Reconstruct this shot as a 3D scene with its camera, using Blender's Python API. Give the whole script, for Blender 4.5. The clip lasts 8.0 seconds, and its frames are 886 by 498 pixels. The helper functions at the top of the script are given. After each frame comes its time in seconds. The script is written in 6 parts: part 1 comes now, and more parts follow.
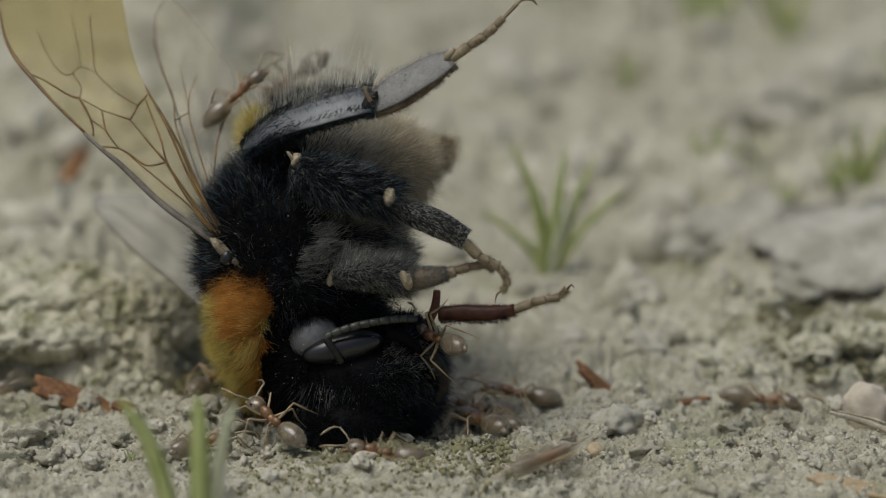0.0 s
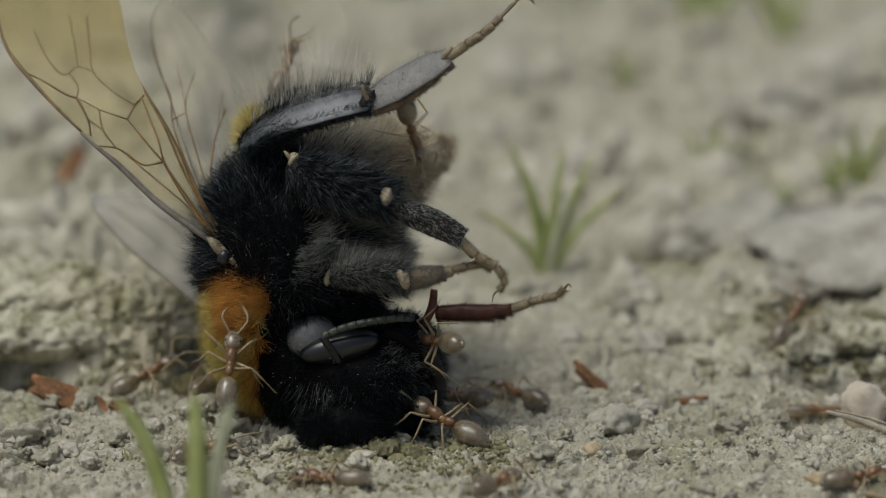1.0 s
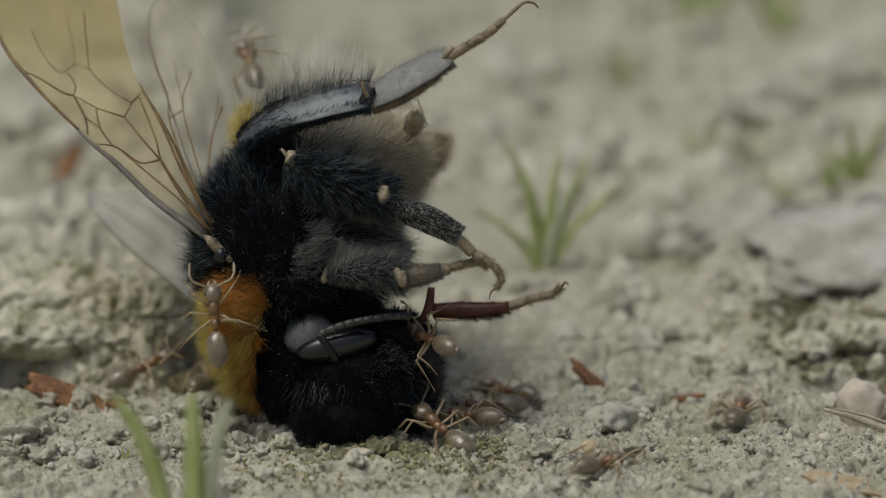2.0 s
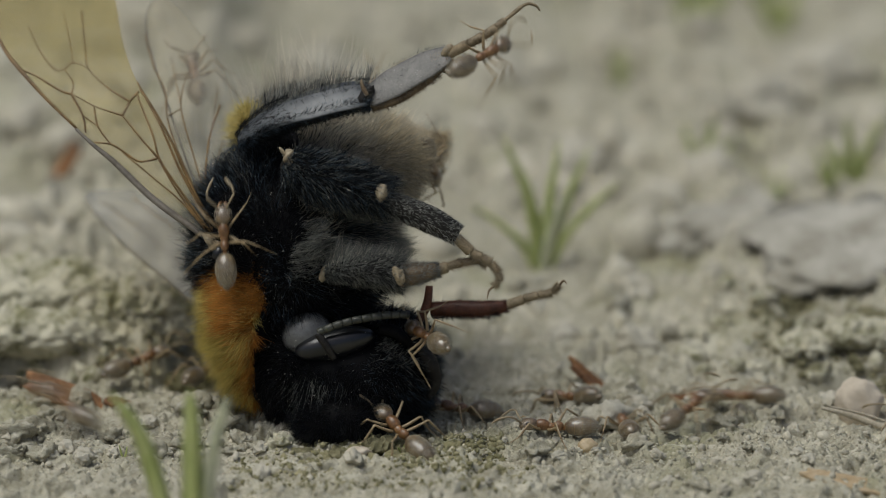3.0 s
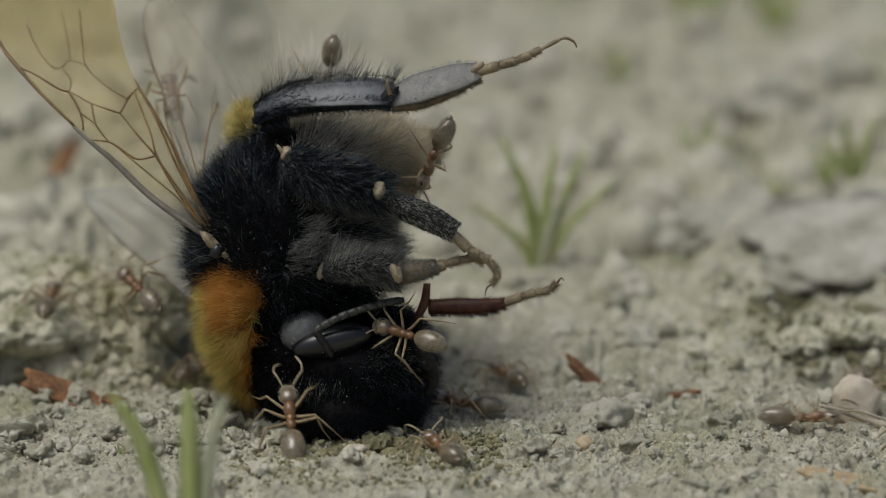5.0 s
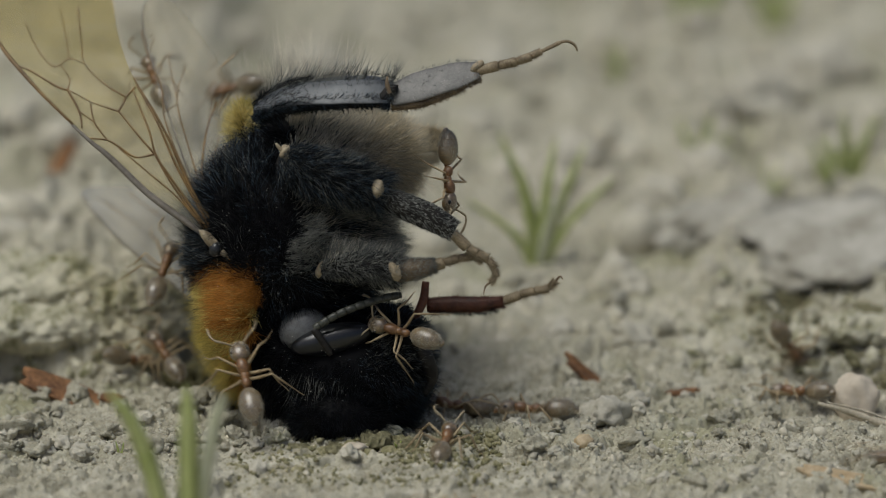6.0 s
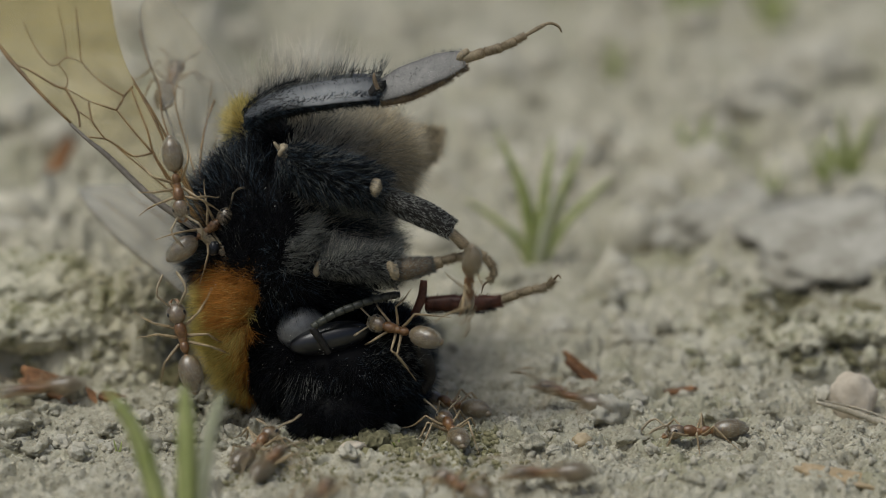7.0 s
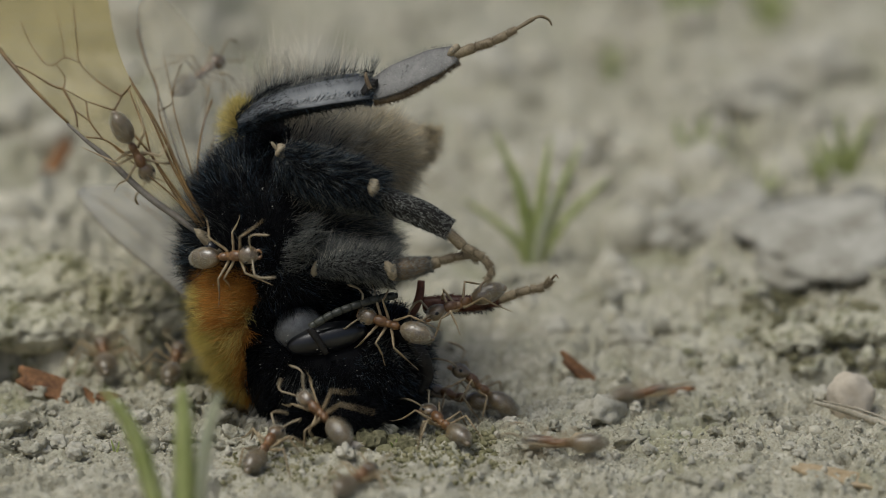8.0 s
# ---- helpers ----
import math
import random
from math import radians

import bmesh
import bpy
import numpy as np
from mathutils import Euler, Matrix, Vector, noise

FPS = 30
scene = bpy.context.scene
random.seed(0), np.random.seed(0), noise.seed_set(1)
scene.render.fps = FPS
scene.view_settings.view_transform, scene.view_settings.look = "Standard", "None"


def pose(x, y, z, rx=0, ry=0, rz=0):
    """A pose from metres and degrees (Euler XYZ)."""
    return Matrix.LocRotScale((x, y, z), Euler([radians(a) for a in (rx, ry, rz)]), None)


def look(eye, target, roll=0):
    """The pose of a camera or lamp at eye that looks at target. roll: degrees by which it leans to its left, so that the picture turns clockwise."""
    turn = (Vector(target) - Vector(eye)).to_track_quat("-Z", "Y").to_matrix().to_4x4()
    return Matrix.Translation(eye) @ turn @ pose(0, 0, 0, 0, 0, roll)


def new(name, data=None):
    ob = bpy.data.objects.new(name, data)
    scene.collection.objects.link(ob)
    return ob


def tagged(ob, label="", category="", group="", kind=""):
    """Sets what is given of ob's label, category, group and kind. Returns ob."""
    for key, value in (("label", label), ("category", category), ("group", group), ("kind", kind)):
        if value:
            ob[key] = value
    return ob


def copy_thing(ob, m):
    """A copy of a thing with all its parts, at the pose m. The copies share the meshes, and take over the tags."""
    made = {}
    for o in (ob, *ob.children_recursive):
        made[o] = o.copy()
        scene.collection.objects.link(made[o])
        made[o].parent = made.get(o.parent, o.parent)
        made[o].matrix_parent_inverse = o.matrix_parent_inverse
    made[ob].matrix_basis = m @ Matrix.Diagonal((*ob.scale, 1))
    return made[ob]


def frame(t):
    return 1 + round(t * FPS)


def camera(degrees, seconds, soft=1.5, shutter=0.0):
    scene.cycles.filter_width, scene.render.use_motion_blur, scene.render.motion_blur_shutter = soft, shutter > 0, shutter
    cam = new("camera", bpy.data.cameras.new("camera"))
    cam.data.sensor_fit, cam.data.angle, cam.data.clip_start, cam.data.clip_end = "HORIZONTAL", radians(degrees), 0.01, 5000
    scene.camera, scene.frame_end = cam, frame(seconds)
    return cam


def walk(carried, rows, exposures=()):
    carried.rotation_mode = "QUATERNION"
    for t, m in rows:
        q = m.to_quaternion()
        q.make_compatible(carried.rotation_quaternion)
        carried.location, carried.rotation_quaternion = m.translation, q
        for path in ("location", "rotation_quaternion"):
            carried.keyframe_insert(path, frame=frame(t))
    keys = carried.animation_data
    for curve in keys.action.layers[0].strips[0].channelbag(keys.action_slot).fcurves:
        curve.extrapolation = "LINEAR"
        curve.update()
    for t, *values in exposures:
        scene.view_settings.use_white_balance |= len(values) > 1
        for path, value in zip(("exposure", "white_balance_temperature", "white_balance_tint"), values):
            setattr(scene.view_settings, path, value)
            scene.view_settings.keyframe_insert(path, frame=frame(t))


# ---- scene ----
# All sizes below are given in millimetres and brought to metres by MM.
MM = 0.001
LEAN = -15.9          # the camera's tilt; the bee's own axes lean with it


def aim(dx, dz):
    """Camera pose: a fixed eye that pans by dx, dz millimetres in the plane of the bee."""
    up = radians(-LEAN)
    eye = Vector((0.0, -123.6, 41.5)) * MM
    target = Vector((dx, dz * math.sin(up), 6.3 + dz * math.cos(up))) * MM
    return look(eye, target)


cam = camera(14.0, 8.0, soft=0.9, shutter=0.9)
cam.data.dof.use_dof = True
cam.data.dof.focus_distance = 0.1269
cam.data.dof.aperture_fstop = 42
cam.data.dof.aperture_blades = 7
walk(cam, [
    (0.0, aim(0.0, 0.0)), (0.5, aim(0.05, 0.0)), (1.0, aim(0.10, -0.02)), (1.5, aim(0.16, -0.06)),
    (2.2, aim(0.22, -0.11)), (3.0, aim(0.275, -0.15)), (3.5, aim(0.295, -0.175)), (4.0, aim(0.312, -0.19)),
    (4.5, aim(0.335, -0.21)), (5.2, aim(0.365, -0.25)), (6.0, aim(0.402, -0.30)), (6.5, aim(0.44, -0.33)),
    (7.0, aim(0.472, -0.342)), (7.5, aim(0.515, -0.342)), (8.0, aim(0.56, -0.342)),
], exposures=[(0.0, -0.43), (8.0, -0.43)])

# ---- light: a bright overcast sky ----
world = bpy.data.worlds.new("overcast_sky")
scene.world = world
world.use_nodes = True
wn = world.node_tree.nodes
sky = wn.new("ShaderNodeTexSky")
sky.sky_type, sky.sun_disc = "NISHITA", False
sky.sun_elevation, sky.sun_rotation = radians(67), radians(240)
sky.air_density, sky.dust_density, sky.ozone_density = 0.9, 4.5, 0.6
world.node_tree.links.new(sky.outputs[0], wn["Background"].inputs[0])
wn["Background"].inputs[1].default_value = 0.09
sun_data = bpy.data.lights.new("sun", "SUN")
sun_data.energy, sun_data.angle, sun_data.color = 1.9, radians(36), (0.93, 0.99, 0.97)
sun = new("sun", sun_data)
sun.matrix_world = look((-0.34, -0.20, 0.95), (0, 0, 0))


# ---- materials ----
def mat(name, dark, light, scale, rough=0.6, bump=0.0, fine=None, spec=0.5, metal=0.0, contrast=(0.35, 0.65),
        sheen=0.0, random_tint=0.0, subsurface=0.0, transmit=0.0, coat=0.0):
    """A two-scale noise material. scale: grains in a millimetre; bump in millimetres."""
    m = bpy.data.materials.new(name)
    m.use_nodes = True
    n, l = m.node_tree.nodes, m.node_tree.links
    b = n["Principled BSDF"]
    tc = n.new("ShaderNodeTexCoord")
    big, small = n.new("ShaderNodeTexNoise"), n.new("ShaderNodeTexNoise")
    big.inputs["Scale"].default_value = scale * 1000
    big.inputs["Detail"].default_value = 5
    small.inputs["Scale"].default_value = (fine or scale * 6) * 1000
    small.inputs["Detail"].default_value = 3
    for t in (big, small):
        l.new(tc.outputs["Object"], t.inputs["Vector"])
    mix = n.new("ShaderNodeMix")
    mix.inputs[0].default_value = 0.4
    l.new(big.outputs["Fac"], mix.inputs[2])
    l.new(small.outputs["Fac"], mix.inputs[3])
    ramp = n.new("ShaderNodeValToRGB")
    ramp.color_ramp.elements[0].position, ramp.color_ramp.elements[1].position = contrast
    ramp.color_ramp.elements[0].color, ramp.color_ramp.elements[1].color = (*dark, 1), (*light, 1)
    l.new(mix.outputs[0], ramp.inputs[0])
    colour = ramp.outputs[0]
    if random_tint:
        geo, hsv, span = n.new("ShaderNodeNewGeometry"), n.new("ShaderNodeHueSaturation"), n.new("ShaderNodeMapRange")
        span.inputs["To Min"].default_value, span.inputs["To Max"].default_value = 1 - random_tint, 1 + random_tint
        l.new(geo.outputs["Random Per Island"], span.inputs["Value"])
        l.new(span.outputs[0], hsv.inputs["Value"])
        l.new(colour, hsv.inputs["Color"])
        colour = hsv.outputs[0]
    l.new(colour, b.inputs["Base Color"])
    b.inputs["Roughness"].default_value = rough
    b.inputs["Metallic"].default_value = metal
    b.inputs["Specular IOR Level"].default_value = spec
    b.inputs["Coat Weight"].default_value = coat
    b.inputs["Coat Roughness"].default_value = 0.45
    b.inputs["Coat IOR"].default_value = 1.75
    if sheen:
        b.inputs["Sheen Weight"].default_value = sheen
    if transmit:
        back = n.new("ShaderNodeBsdfTranslucent")
        l.new(colour, back.inputs[0])
        blend = n.new("ShaderNodeMixShader")
        blend.inputs[0].default_value = transmit
        l.new(b.outputs[0], blend.inputs[1])
        l.new(back.outputs[0], blend.inputs[2])
        l.new(blend.outputs[0], n["Material Output"].inputs[0])
    if bump:
        bp = n.new("ShaderNodeBump")
        bp.inputs["Strength"].default_value = 1.0
        bp.inputs["Distance"].default_value = bump * MM
        l.new(mix.outputs[0], bp.inputs["Height"])
        l.new(bp.outputs[0], b.inputs["Normal"])
    return m


def soil_material():
    """Pale sandy soil: grains, speckles, larger stains and patches of green algae."""
    m = mat("sandy_soil", (0.31, 0.285, 0.205), (0.57, 0.54, 0.425), 1.1, rough=0.95, bump=0.07, fine=14.0, spec=0.15, contrast=(0.34, 0.64))
    n, l = m.node_tree.nodes, m.node_tree.links
    b = n["Principled BSDF"]
    tc = n.new("ShaderNodeTexCoord")
    colour = b.inputs["Base Color"].links[0].from_socket
    for scale, low, high, share, tint in ((0.16, 0.52, 0.68, 0.5, (0.22, 0.225, 0.085)), (0.35, 0.55, 0.72, 0.6, (0.66, 0.63, 0.53)),
                                          (6.0, 0.57, 0.68, 0.6, (0.15, 0.13, 0.09)), (2.2, 0.58, 0.70, 0.6, (0.62, 0.59, 0.50))):
        patch, ramp, mix = n.new("ShaderNodeTexNoise"), n.new("ShaderNodeValToRGB"), n.new("ShaderNodeMix")
        patch.inputs["Scale"].default_value, patch.inputs["Detail"].default_value = scale * 1000, 6
        l.new(tc.outputs["Object"], patch.inputs["Vector"])
        ramp.color_ramp.elements[0].position, ramp.color_ramp.elements[1].position = low, high
        ramp.color_ramp.elements[0].color, ramp.color_ramp.elements[1].color = (0, 0, 0, 1), (share, share, share, 1)
        l.new(patch.outputs["Fac"], ramp.inputs[0])
        mix.data_type = "RGBA"
        l.new(ramp.outputs[0], mix.inputs[0])
        l.new(colour, mix.inputs[6])
        mix.inputs[7].default_value = (*tint, 1)
        colour = mix.outputs[2]
    l.new(colour, b.inputs["Base Color"])
    return m


def wing_material(name, clear_tone, smoky_tone, glow_share, gloss_share):
    """Thin wrinkled membrane that lets most light through, smokier towards the wing's tip."""
    m = bpy.data.materials.new(name)
    m.use_nodes = True
    n, l = m.node_tree.nodes, m.node_tree.links
    b = n["Principled BSDF"]
    tc, cloud, wrinkle = n.new("ShaderNodeTexCoord"), n.new("ShaderNodeTexNoise"), n.new("ShaderNodeTexNoise")
    cloud.inputs["Scale"].default_value, cloud.inputs["Detail"].default_value = 420, 4
    l.new(tc.outputs["Object"], cloud.inputs["Vector"])
    # fine folds that run along the wing
    turn = n.new("ShaderNodeMapping")
    turn.inputs["Rotation"].default_value = (0, radians(42), 0)
    turn.inputs["Scale"].default_value = (420, 900, 3600)
    l.new(tc.outputs["Object"], turn.inputs["Vector"])
    l.new(turn.outputs[0], wrinkle.inputs["Vector"])
    wrinkle.inputs["Scale"].default_value, wrinkle.inputs["Detail"].default_value = 1.0, 3
    split, tip = n.new("ShaderNodeSeparateXYZ"), n.new("ShaderNodeMapRange")
    l.new(tc.outputs["Object"], split.inputs[0])
    tip.inputs["From Min"].default_value, tip.inputs["From Max"].default_value = 0.0095, 0.0155
    l.new(split.outputs[2], tip.inputs["Value"])
    sum_a, sum_b = n.new("ShaderNodeMath"), n.new("ShaderNodeMath")
    sum_a.operation, sum_b.operation = "MULTIPLY_ADD", "MULTIPLY_ADD"
    l.new(cloud.outputs["Fac"], sum_a.inputs[0])
    sum_a.inputs[1].default_value = 0.9
    l.new(tip.outputs[0], sum_a.inputs[2])
    l.new(wrinkle.outputs["Fac"], sum_b.inputs[0])
    sum_b.inputs[1].default_value = 0.55
    l.new(sum_a.outputs[0], sum_b.inputs[2])
    ramp = n.new("ShaderNodeValToRGB")
    ramp.color_ramp.elements[0].position, ramp.color_ramp.elements[1].position = 0.42, 1.0
    ramp.color_ramp.elements[0].color, ramp.color_ramp.elements[1].color = (*clear_tone, 1), (*smoky_tone, 1)
    scale = n.new("ShaderNodeMath")
    scale.operation = "MULTIPLY"
    scale.inputs[1].default_value = 0.62
    l.new(sum_b.outputs[0], scale.inputs[0])
    l.new(scale.outputs[0], ramp.inputs[0])
    clear, glow, mix, top = (n.new("ShaderNodeBsdfTransparent"), n.new("ShaderNodeBsdfTranslucent"),
                             n.new("ShaderNodeMixShader"), n.new("ShaderNodeMixShader"))
    for shader in (clear, glow):
        l.new(ramp.outputs[0], shader.inputs[0])
    l.new(ramp.outputs[0], b.inputs["Base Color"])
    b.inputs["Roughness"].default_value = 0.22
    folds = n.new("ShaderNodeBump")
    folds.inputs["Strength"].default_value, folds.inputs["Distance"].default_value = 1.0, 0.06 * MM
    l.new(wrinkle.outputs["Fac"], folds.inputs["Height"])
    l.new(folds.outputs[0], b.inputs["Normal"])
    mix.inputs[0].default_value = glow_share
    l.new(clear.outputs[0], mix.inputs[1])
    l.new(glow.outputs[0], mix.inputs[2])
    top.inputs[0].default_value = gloss_share
    l.new(mix.outputs[0], top.inputs[1])
    l.new(b.outputs[0], top.inputs[2])
    l.new(top.outputs[0], n["Material Output"].inputs[0])
    return m


SOIL = soil_material()
GRAIN = mat("sand_grain", (0.34, 0.315, 0.23), (0.58, 0.55, 0.44), 1.6, rough=0.85, bump=0.03, spec=0.2, random_tint=0.38)
# Dark olive soil; in the hollows and under the head its tone also paints shade.
DAMP_SHADE_SOIL = mat("damp_shade_soil", (0.085, 0.080, 0.038), (0.30, 0.275, 0.165), 1.0, rough=0.9, bump=0.08, spec=0.25, fine=6.0)
OLIVE_SOIL = mat("olive_soil", (0.150, 0.140, 0.062), (0.40, 0.370, 0.225), 1.0, rough=0.9, bump=0.08, spec=0.2, fine=6.0)
STONE = mat("pale_stone", (0.42, 0.39, 0.30), (0.61, 0.575, 0.475), 0.8, rough=0.85, bump=0.06, spec=0.3)
PINK_STONE = mat("pinkish_stone", (0.52, 0.44, 0.33), (0.72, 0.64, 0.52), 0.7, rough=0.8, bump=0.03)
AMBER_STONE = mat("amber_quartz", (0.44, 0.33, 0.18), (0.66, 0.54, 0.36), 1.2, rough=0.5, bump=0.02)
SLAB = mat("weathered_slab", (0.25, 0.23, 0.175), (0.52, 0.495, 0.42), 0.45, rough=0.9, bump=0.12, spec=0.15, fine=2.2, contrast=(0.34, 0.60))
GRIT = mat("pale_grit", (0.42, 0.39, 0.295), (0.63, 0.59, 0.48), 1.2, rough=0.8, bump=0.03, spec=0.2, random_tint=0.15)
BARK = mat("brown_bark", (0.085, 0.036, 0.014), (0.40, 0.195, 0.080), 1.2, rough=0.75, bump=0.06)
STRAW = mat("dry_straw", (0.34, 0.29, 0.20), (0.60, 0.54, 0.42), 1.5, rough=0.75, bump=0.03)
DOME = mat("dull_head_plate", (0.085, 0.087, 0.086), (0.18, 0.182, 0.180), 6.0, rough=0.42, bump=0.012, spec=0.8)
ANT_DOWN = mat("ant_down", (0.35, 0.33, 0.26), (0.60, 0.57, 0.46), 3.0, rough=0.45, spec=0.5, random_tint=0.2)
SILVER_HAIR = mat("silvery_hair", (0.48, 0.44, 0.35), (0.85, 0.79, 0.66), 2.0, rough=0.5, spec=0.3, random_tint=0.35, transmit=0.3)
LEAF = mat("dry_leaf", (0.36, 0.25, 0.12), (0.62, 0.50, 0.34), 0.7, rough=0.7, bump=0.05)
COLLAR_YELLOW = mat("golden_hair", (0.46, 0.35, 0.070), (0.84, 0.68, 0.22), 0.6, rough=0.5, spec=0.25, random_tint=0.4, transmit=0.05)
MOSS_SOIL = mat("mossy_soil", (0.20, 0.195, 0.095), (0.62, 0.585, 0.455), 0.9, rough=0.95, bump=0.10, spec=0.15, fine=5.0, contrast=(0.36, 0.54))
GRASS = mat("grass_blade", (0.52, 0.60, 0.20), (0.76, 0.80, 0.42), 0.6, rough=0.5, bump=0.02, transmit=0.45)
DRY_GRASS = mat("pale_grass_blade", (0.56, 0.59, 0.38), (0.74, 0.75, 0.57), 0.6, rough=0.6, bump=0.02, transmit=0.3)
CUTICLE = mat("black_cuticle", (0.001, 0.001, 0.0012), (0.003, 0.003, 0.004), 3.0, rough=0.6, bump=0.012, spec=0.1)
EYE = mat("black_eye", (0.005, 0.0055, 0.0065), (0.012, 0.013, 0.015), 8.0, rough=0.28, bump=0.001, spec=0.7)
BLACK_HAIR = mat("black_hair", (0.0003, 0.0005, 0.0009), (0.0040, 0.0060, 0.0095), 2.0, rough=0.40, spec=0.22, random_tint=0.9)
# Bluish lighter hairs put the sky's sheen on black fur into colour.
BLUE_SHEEN_HAIR = mat("blue_sheen_hair", (0.014, 0.026, 0.040), (0.105, 0.148, 0.185), 2.0, rough=0.40, spec=0.35, random_tint=0.8)
GREY_HAIR = mat("greyish_hair", (0.070, 0.076, 0.072), (0.36, 0.36, 0.315), 2.0, rough=0.45, spec=0.4, random_tint=0.5)
ORANGE_HAIR = mat("orange_hair", (0.28, 0.095, 0.012), (0.68, 0.31, 0.060), 0.5, rough=0.5, spec=0.25, random_tint=0.45, transmit=0.05)
YELLOW_HAIR = mat("yellow_hair", (0.50, 0.39, 0.09), (0.82, 0.70, 0.30), 0.6, rough=0.55, spec=0.25, random_tint=0.3, transmit=0.25)
PALE_HAIR = mat("pale_hair", (0.50, 0.43, 0.29), (0.86, 0.77, 0.58), 0.6, rough=0.55, spec=0.25, random_tint=0.35, transmit=0.40)
# Base lifted to grey, so part of the plate's sheen is colour.
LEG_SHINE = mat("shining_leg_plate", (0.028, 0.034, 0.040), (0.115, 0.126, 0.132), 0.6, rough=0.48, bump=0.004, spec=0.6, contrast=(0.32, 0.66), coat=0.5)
LEG_DARK = mat("dark_leg", (0.008, 0.007, 0.006), (0.035, 0.031, 0.026), 3.0, rough=0.55, bump=0.015, spec=0.3)
LEG_BROWN = mat("brown_leg", (0.075, 0.048, 0.025), (0.28, 0.20, 0.115), 3.0, rough=0.5, bump=0.015)
LEG_RED = mat("reddish_leg", (0.05, 0.016, 0.008), (0.16, 0.055, 0.028), 3.0, rough=0.5, bump=0.015)
JOINT = mat("pale_joint", (0.22, 0.17, 0.10), (0.48, 0.40, 0.27), 3.0, rough=0.6, bump=0.03)
TAN_FOOT = mat("tan_foot", (0.13, 0.095, 0.052), (0.40, 0.32, 0.20), 2.4, rough=0.55, bump=0.015, spec=0.4)
VEIN = mat("wing_vein", (0.095, 0.050, 0.014), (0.28, 0.17, 0.060), 1.5, rough=0.45)
COSTA = mat("grey_wing_edge", (0.10, 0.085, 0.065), (0.26, 0.23, 0.19), 1.5, rough=0.45)
MEMBRANE = wing_material("wing_membrane", (0.96, 0.925, 0.82), (0.875, 0.82, 0.61), 0.10, 0.08)
PALE_MEMBRANE = wing_material("pale_membrane", (0.90, 0.90, 0.91), (0.82, 0.82, 0.83), 0.16, 0.14)
CLEAR_MEMBRANE = wing_material("clear_membrane", (0.98, 0.965, 0.925), (0.95, 0.93, 0.87), 0.12, 0.06)
POLLEN = mat("pale_dust", (0.5, 0.48, 0.42), (0.8, 0.78, 0.7), 3.0, rough=0.9)
ANT_DARK = mat("ant_gaster", (0.070, 0.040, 0.012), (0.27, 0.185, 0.078), 1.8, rough=0.30, bump=0.002, spec=1.0, coat=1.0)
ANT_HEAD = mat("ant_head", (0.095, 0.052, 0.016), (0.29, 0.195, 0.085), 2.0, rough=0.34, bump=0.002, spec=0.9, coat=0.9)
ANT_RED = mat("ant_middle", (0.12, 0.050, 0.014), (0.35, 0.180, 0.062), 2.2, rough=0.40, bump=0.003, spec=0.7, coat=0.25)
ANT_LEG = mat("ant_leg", (0.18, 0.120, 0.055), (0.50, 0.39, 0.235), 2.0, rough=0.42, spec=0.4)
ANT_FEELER = mat("ant_antenna", (0.24, 0.18, 0.105), (0.46, 0.38, 0.25), 3.0, rough=0.45, spec=0.4)


# ---- mesh building ----
class Geo:
    """Gathers vertices and faces in millimetres."""

    def __init__(self):
        self.v, self.f = [], []

    def add(self, verts, faces):
        k = len(self.v)
        self.v.extend(tuple(p) for p in verts)
        self.f.extend(tuple(i + k for i in f) for f in faces)
        return self

    def ball(self, centre, radii, turn=(0, 0, 0), rings=12, sides=18, rough=0.0, seed=0, taper=0.0):
        """A rounded body; taper narrows it towards +x."""
        m = Euler([radians(a) for a in turn]).to_matrix()
        c, vs, fs = Vector(centre), [], []
        rnd = random.Random(seed)
        off = Vector((rnd.uniform(-50, 50), rnd.uniform(-50, 50), rnd.uniform(-50, 50)))
        for i in range(rings + 1):
            a = math.pi * i / rings
            for j in range(sides):
                b = 2 * math.pi * j / sides
                d = Vector((math.cos(a), math.sin(a) * math.cos(b), math.sin(a) * math.sin(b)))
                s = 1.0
                if rough:
                    s += rough * noise.noise(d * 1.3 + off) + 0.45 * rough * noise.noise(d * 3.1 + off) + 0.22 * rough * noise.noise(d * 8.0 + off)
                k = 1 - taper * d.x
                vs.append(c + m @ Vector((d.x * radii[0] * s, d.y * radii[1] * s * k, d.z * radii[2] * s * k)))
                if i < rings:
                    q = i * sides
                    fs.append((q + j, q + (j + 1) % sides, q + sides + (j + 1) % sides, q + sides + j))
        return self.add(vs, fs)

    def tube(self, pts, radii, sides=8, flat=1.0, normal=(0, 1, 0)):
        """A tapered tube through pts; flat squeezes it along normal."""
        pts = [Vector(p) for p in pts]
        vs, fs, n = [], [], len(pts)
        for i, p in enumerate(pts):
            d = (pts[min(i + 1, n - 1)] - pts[max(i - 1, 0)]).normalized()
            e1 = Vector(normal) - Vector(normal).dot(d) * d
            e1 = e1.normalized() if e1.length > 0.05 else d.orthogonal().normalized()
            e2 = d.cross(e1)
            for j in range(sides):
                a = 2 * math.pi * j / sides
                vs.append(p + (e1 * math.cos(a) * flat + e2 * math.sin(a)) * radii[i])
            if i < n - 1:
                q = i * sides
                fs += [(q + j, q + (j + 1) % sides, q + sides + (j + 1) % sides, q + sides + j) for j in range(sides)]
        fs += [tuple(range(sides - 1, -1, -1)), tuple((n - 1) * sides + j for j in range(sides))]
        return self.add(vs, fs)


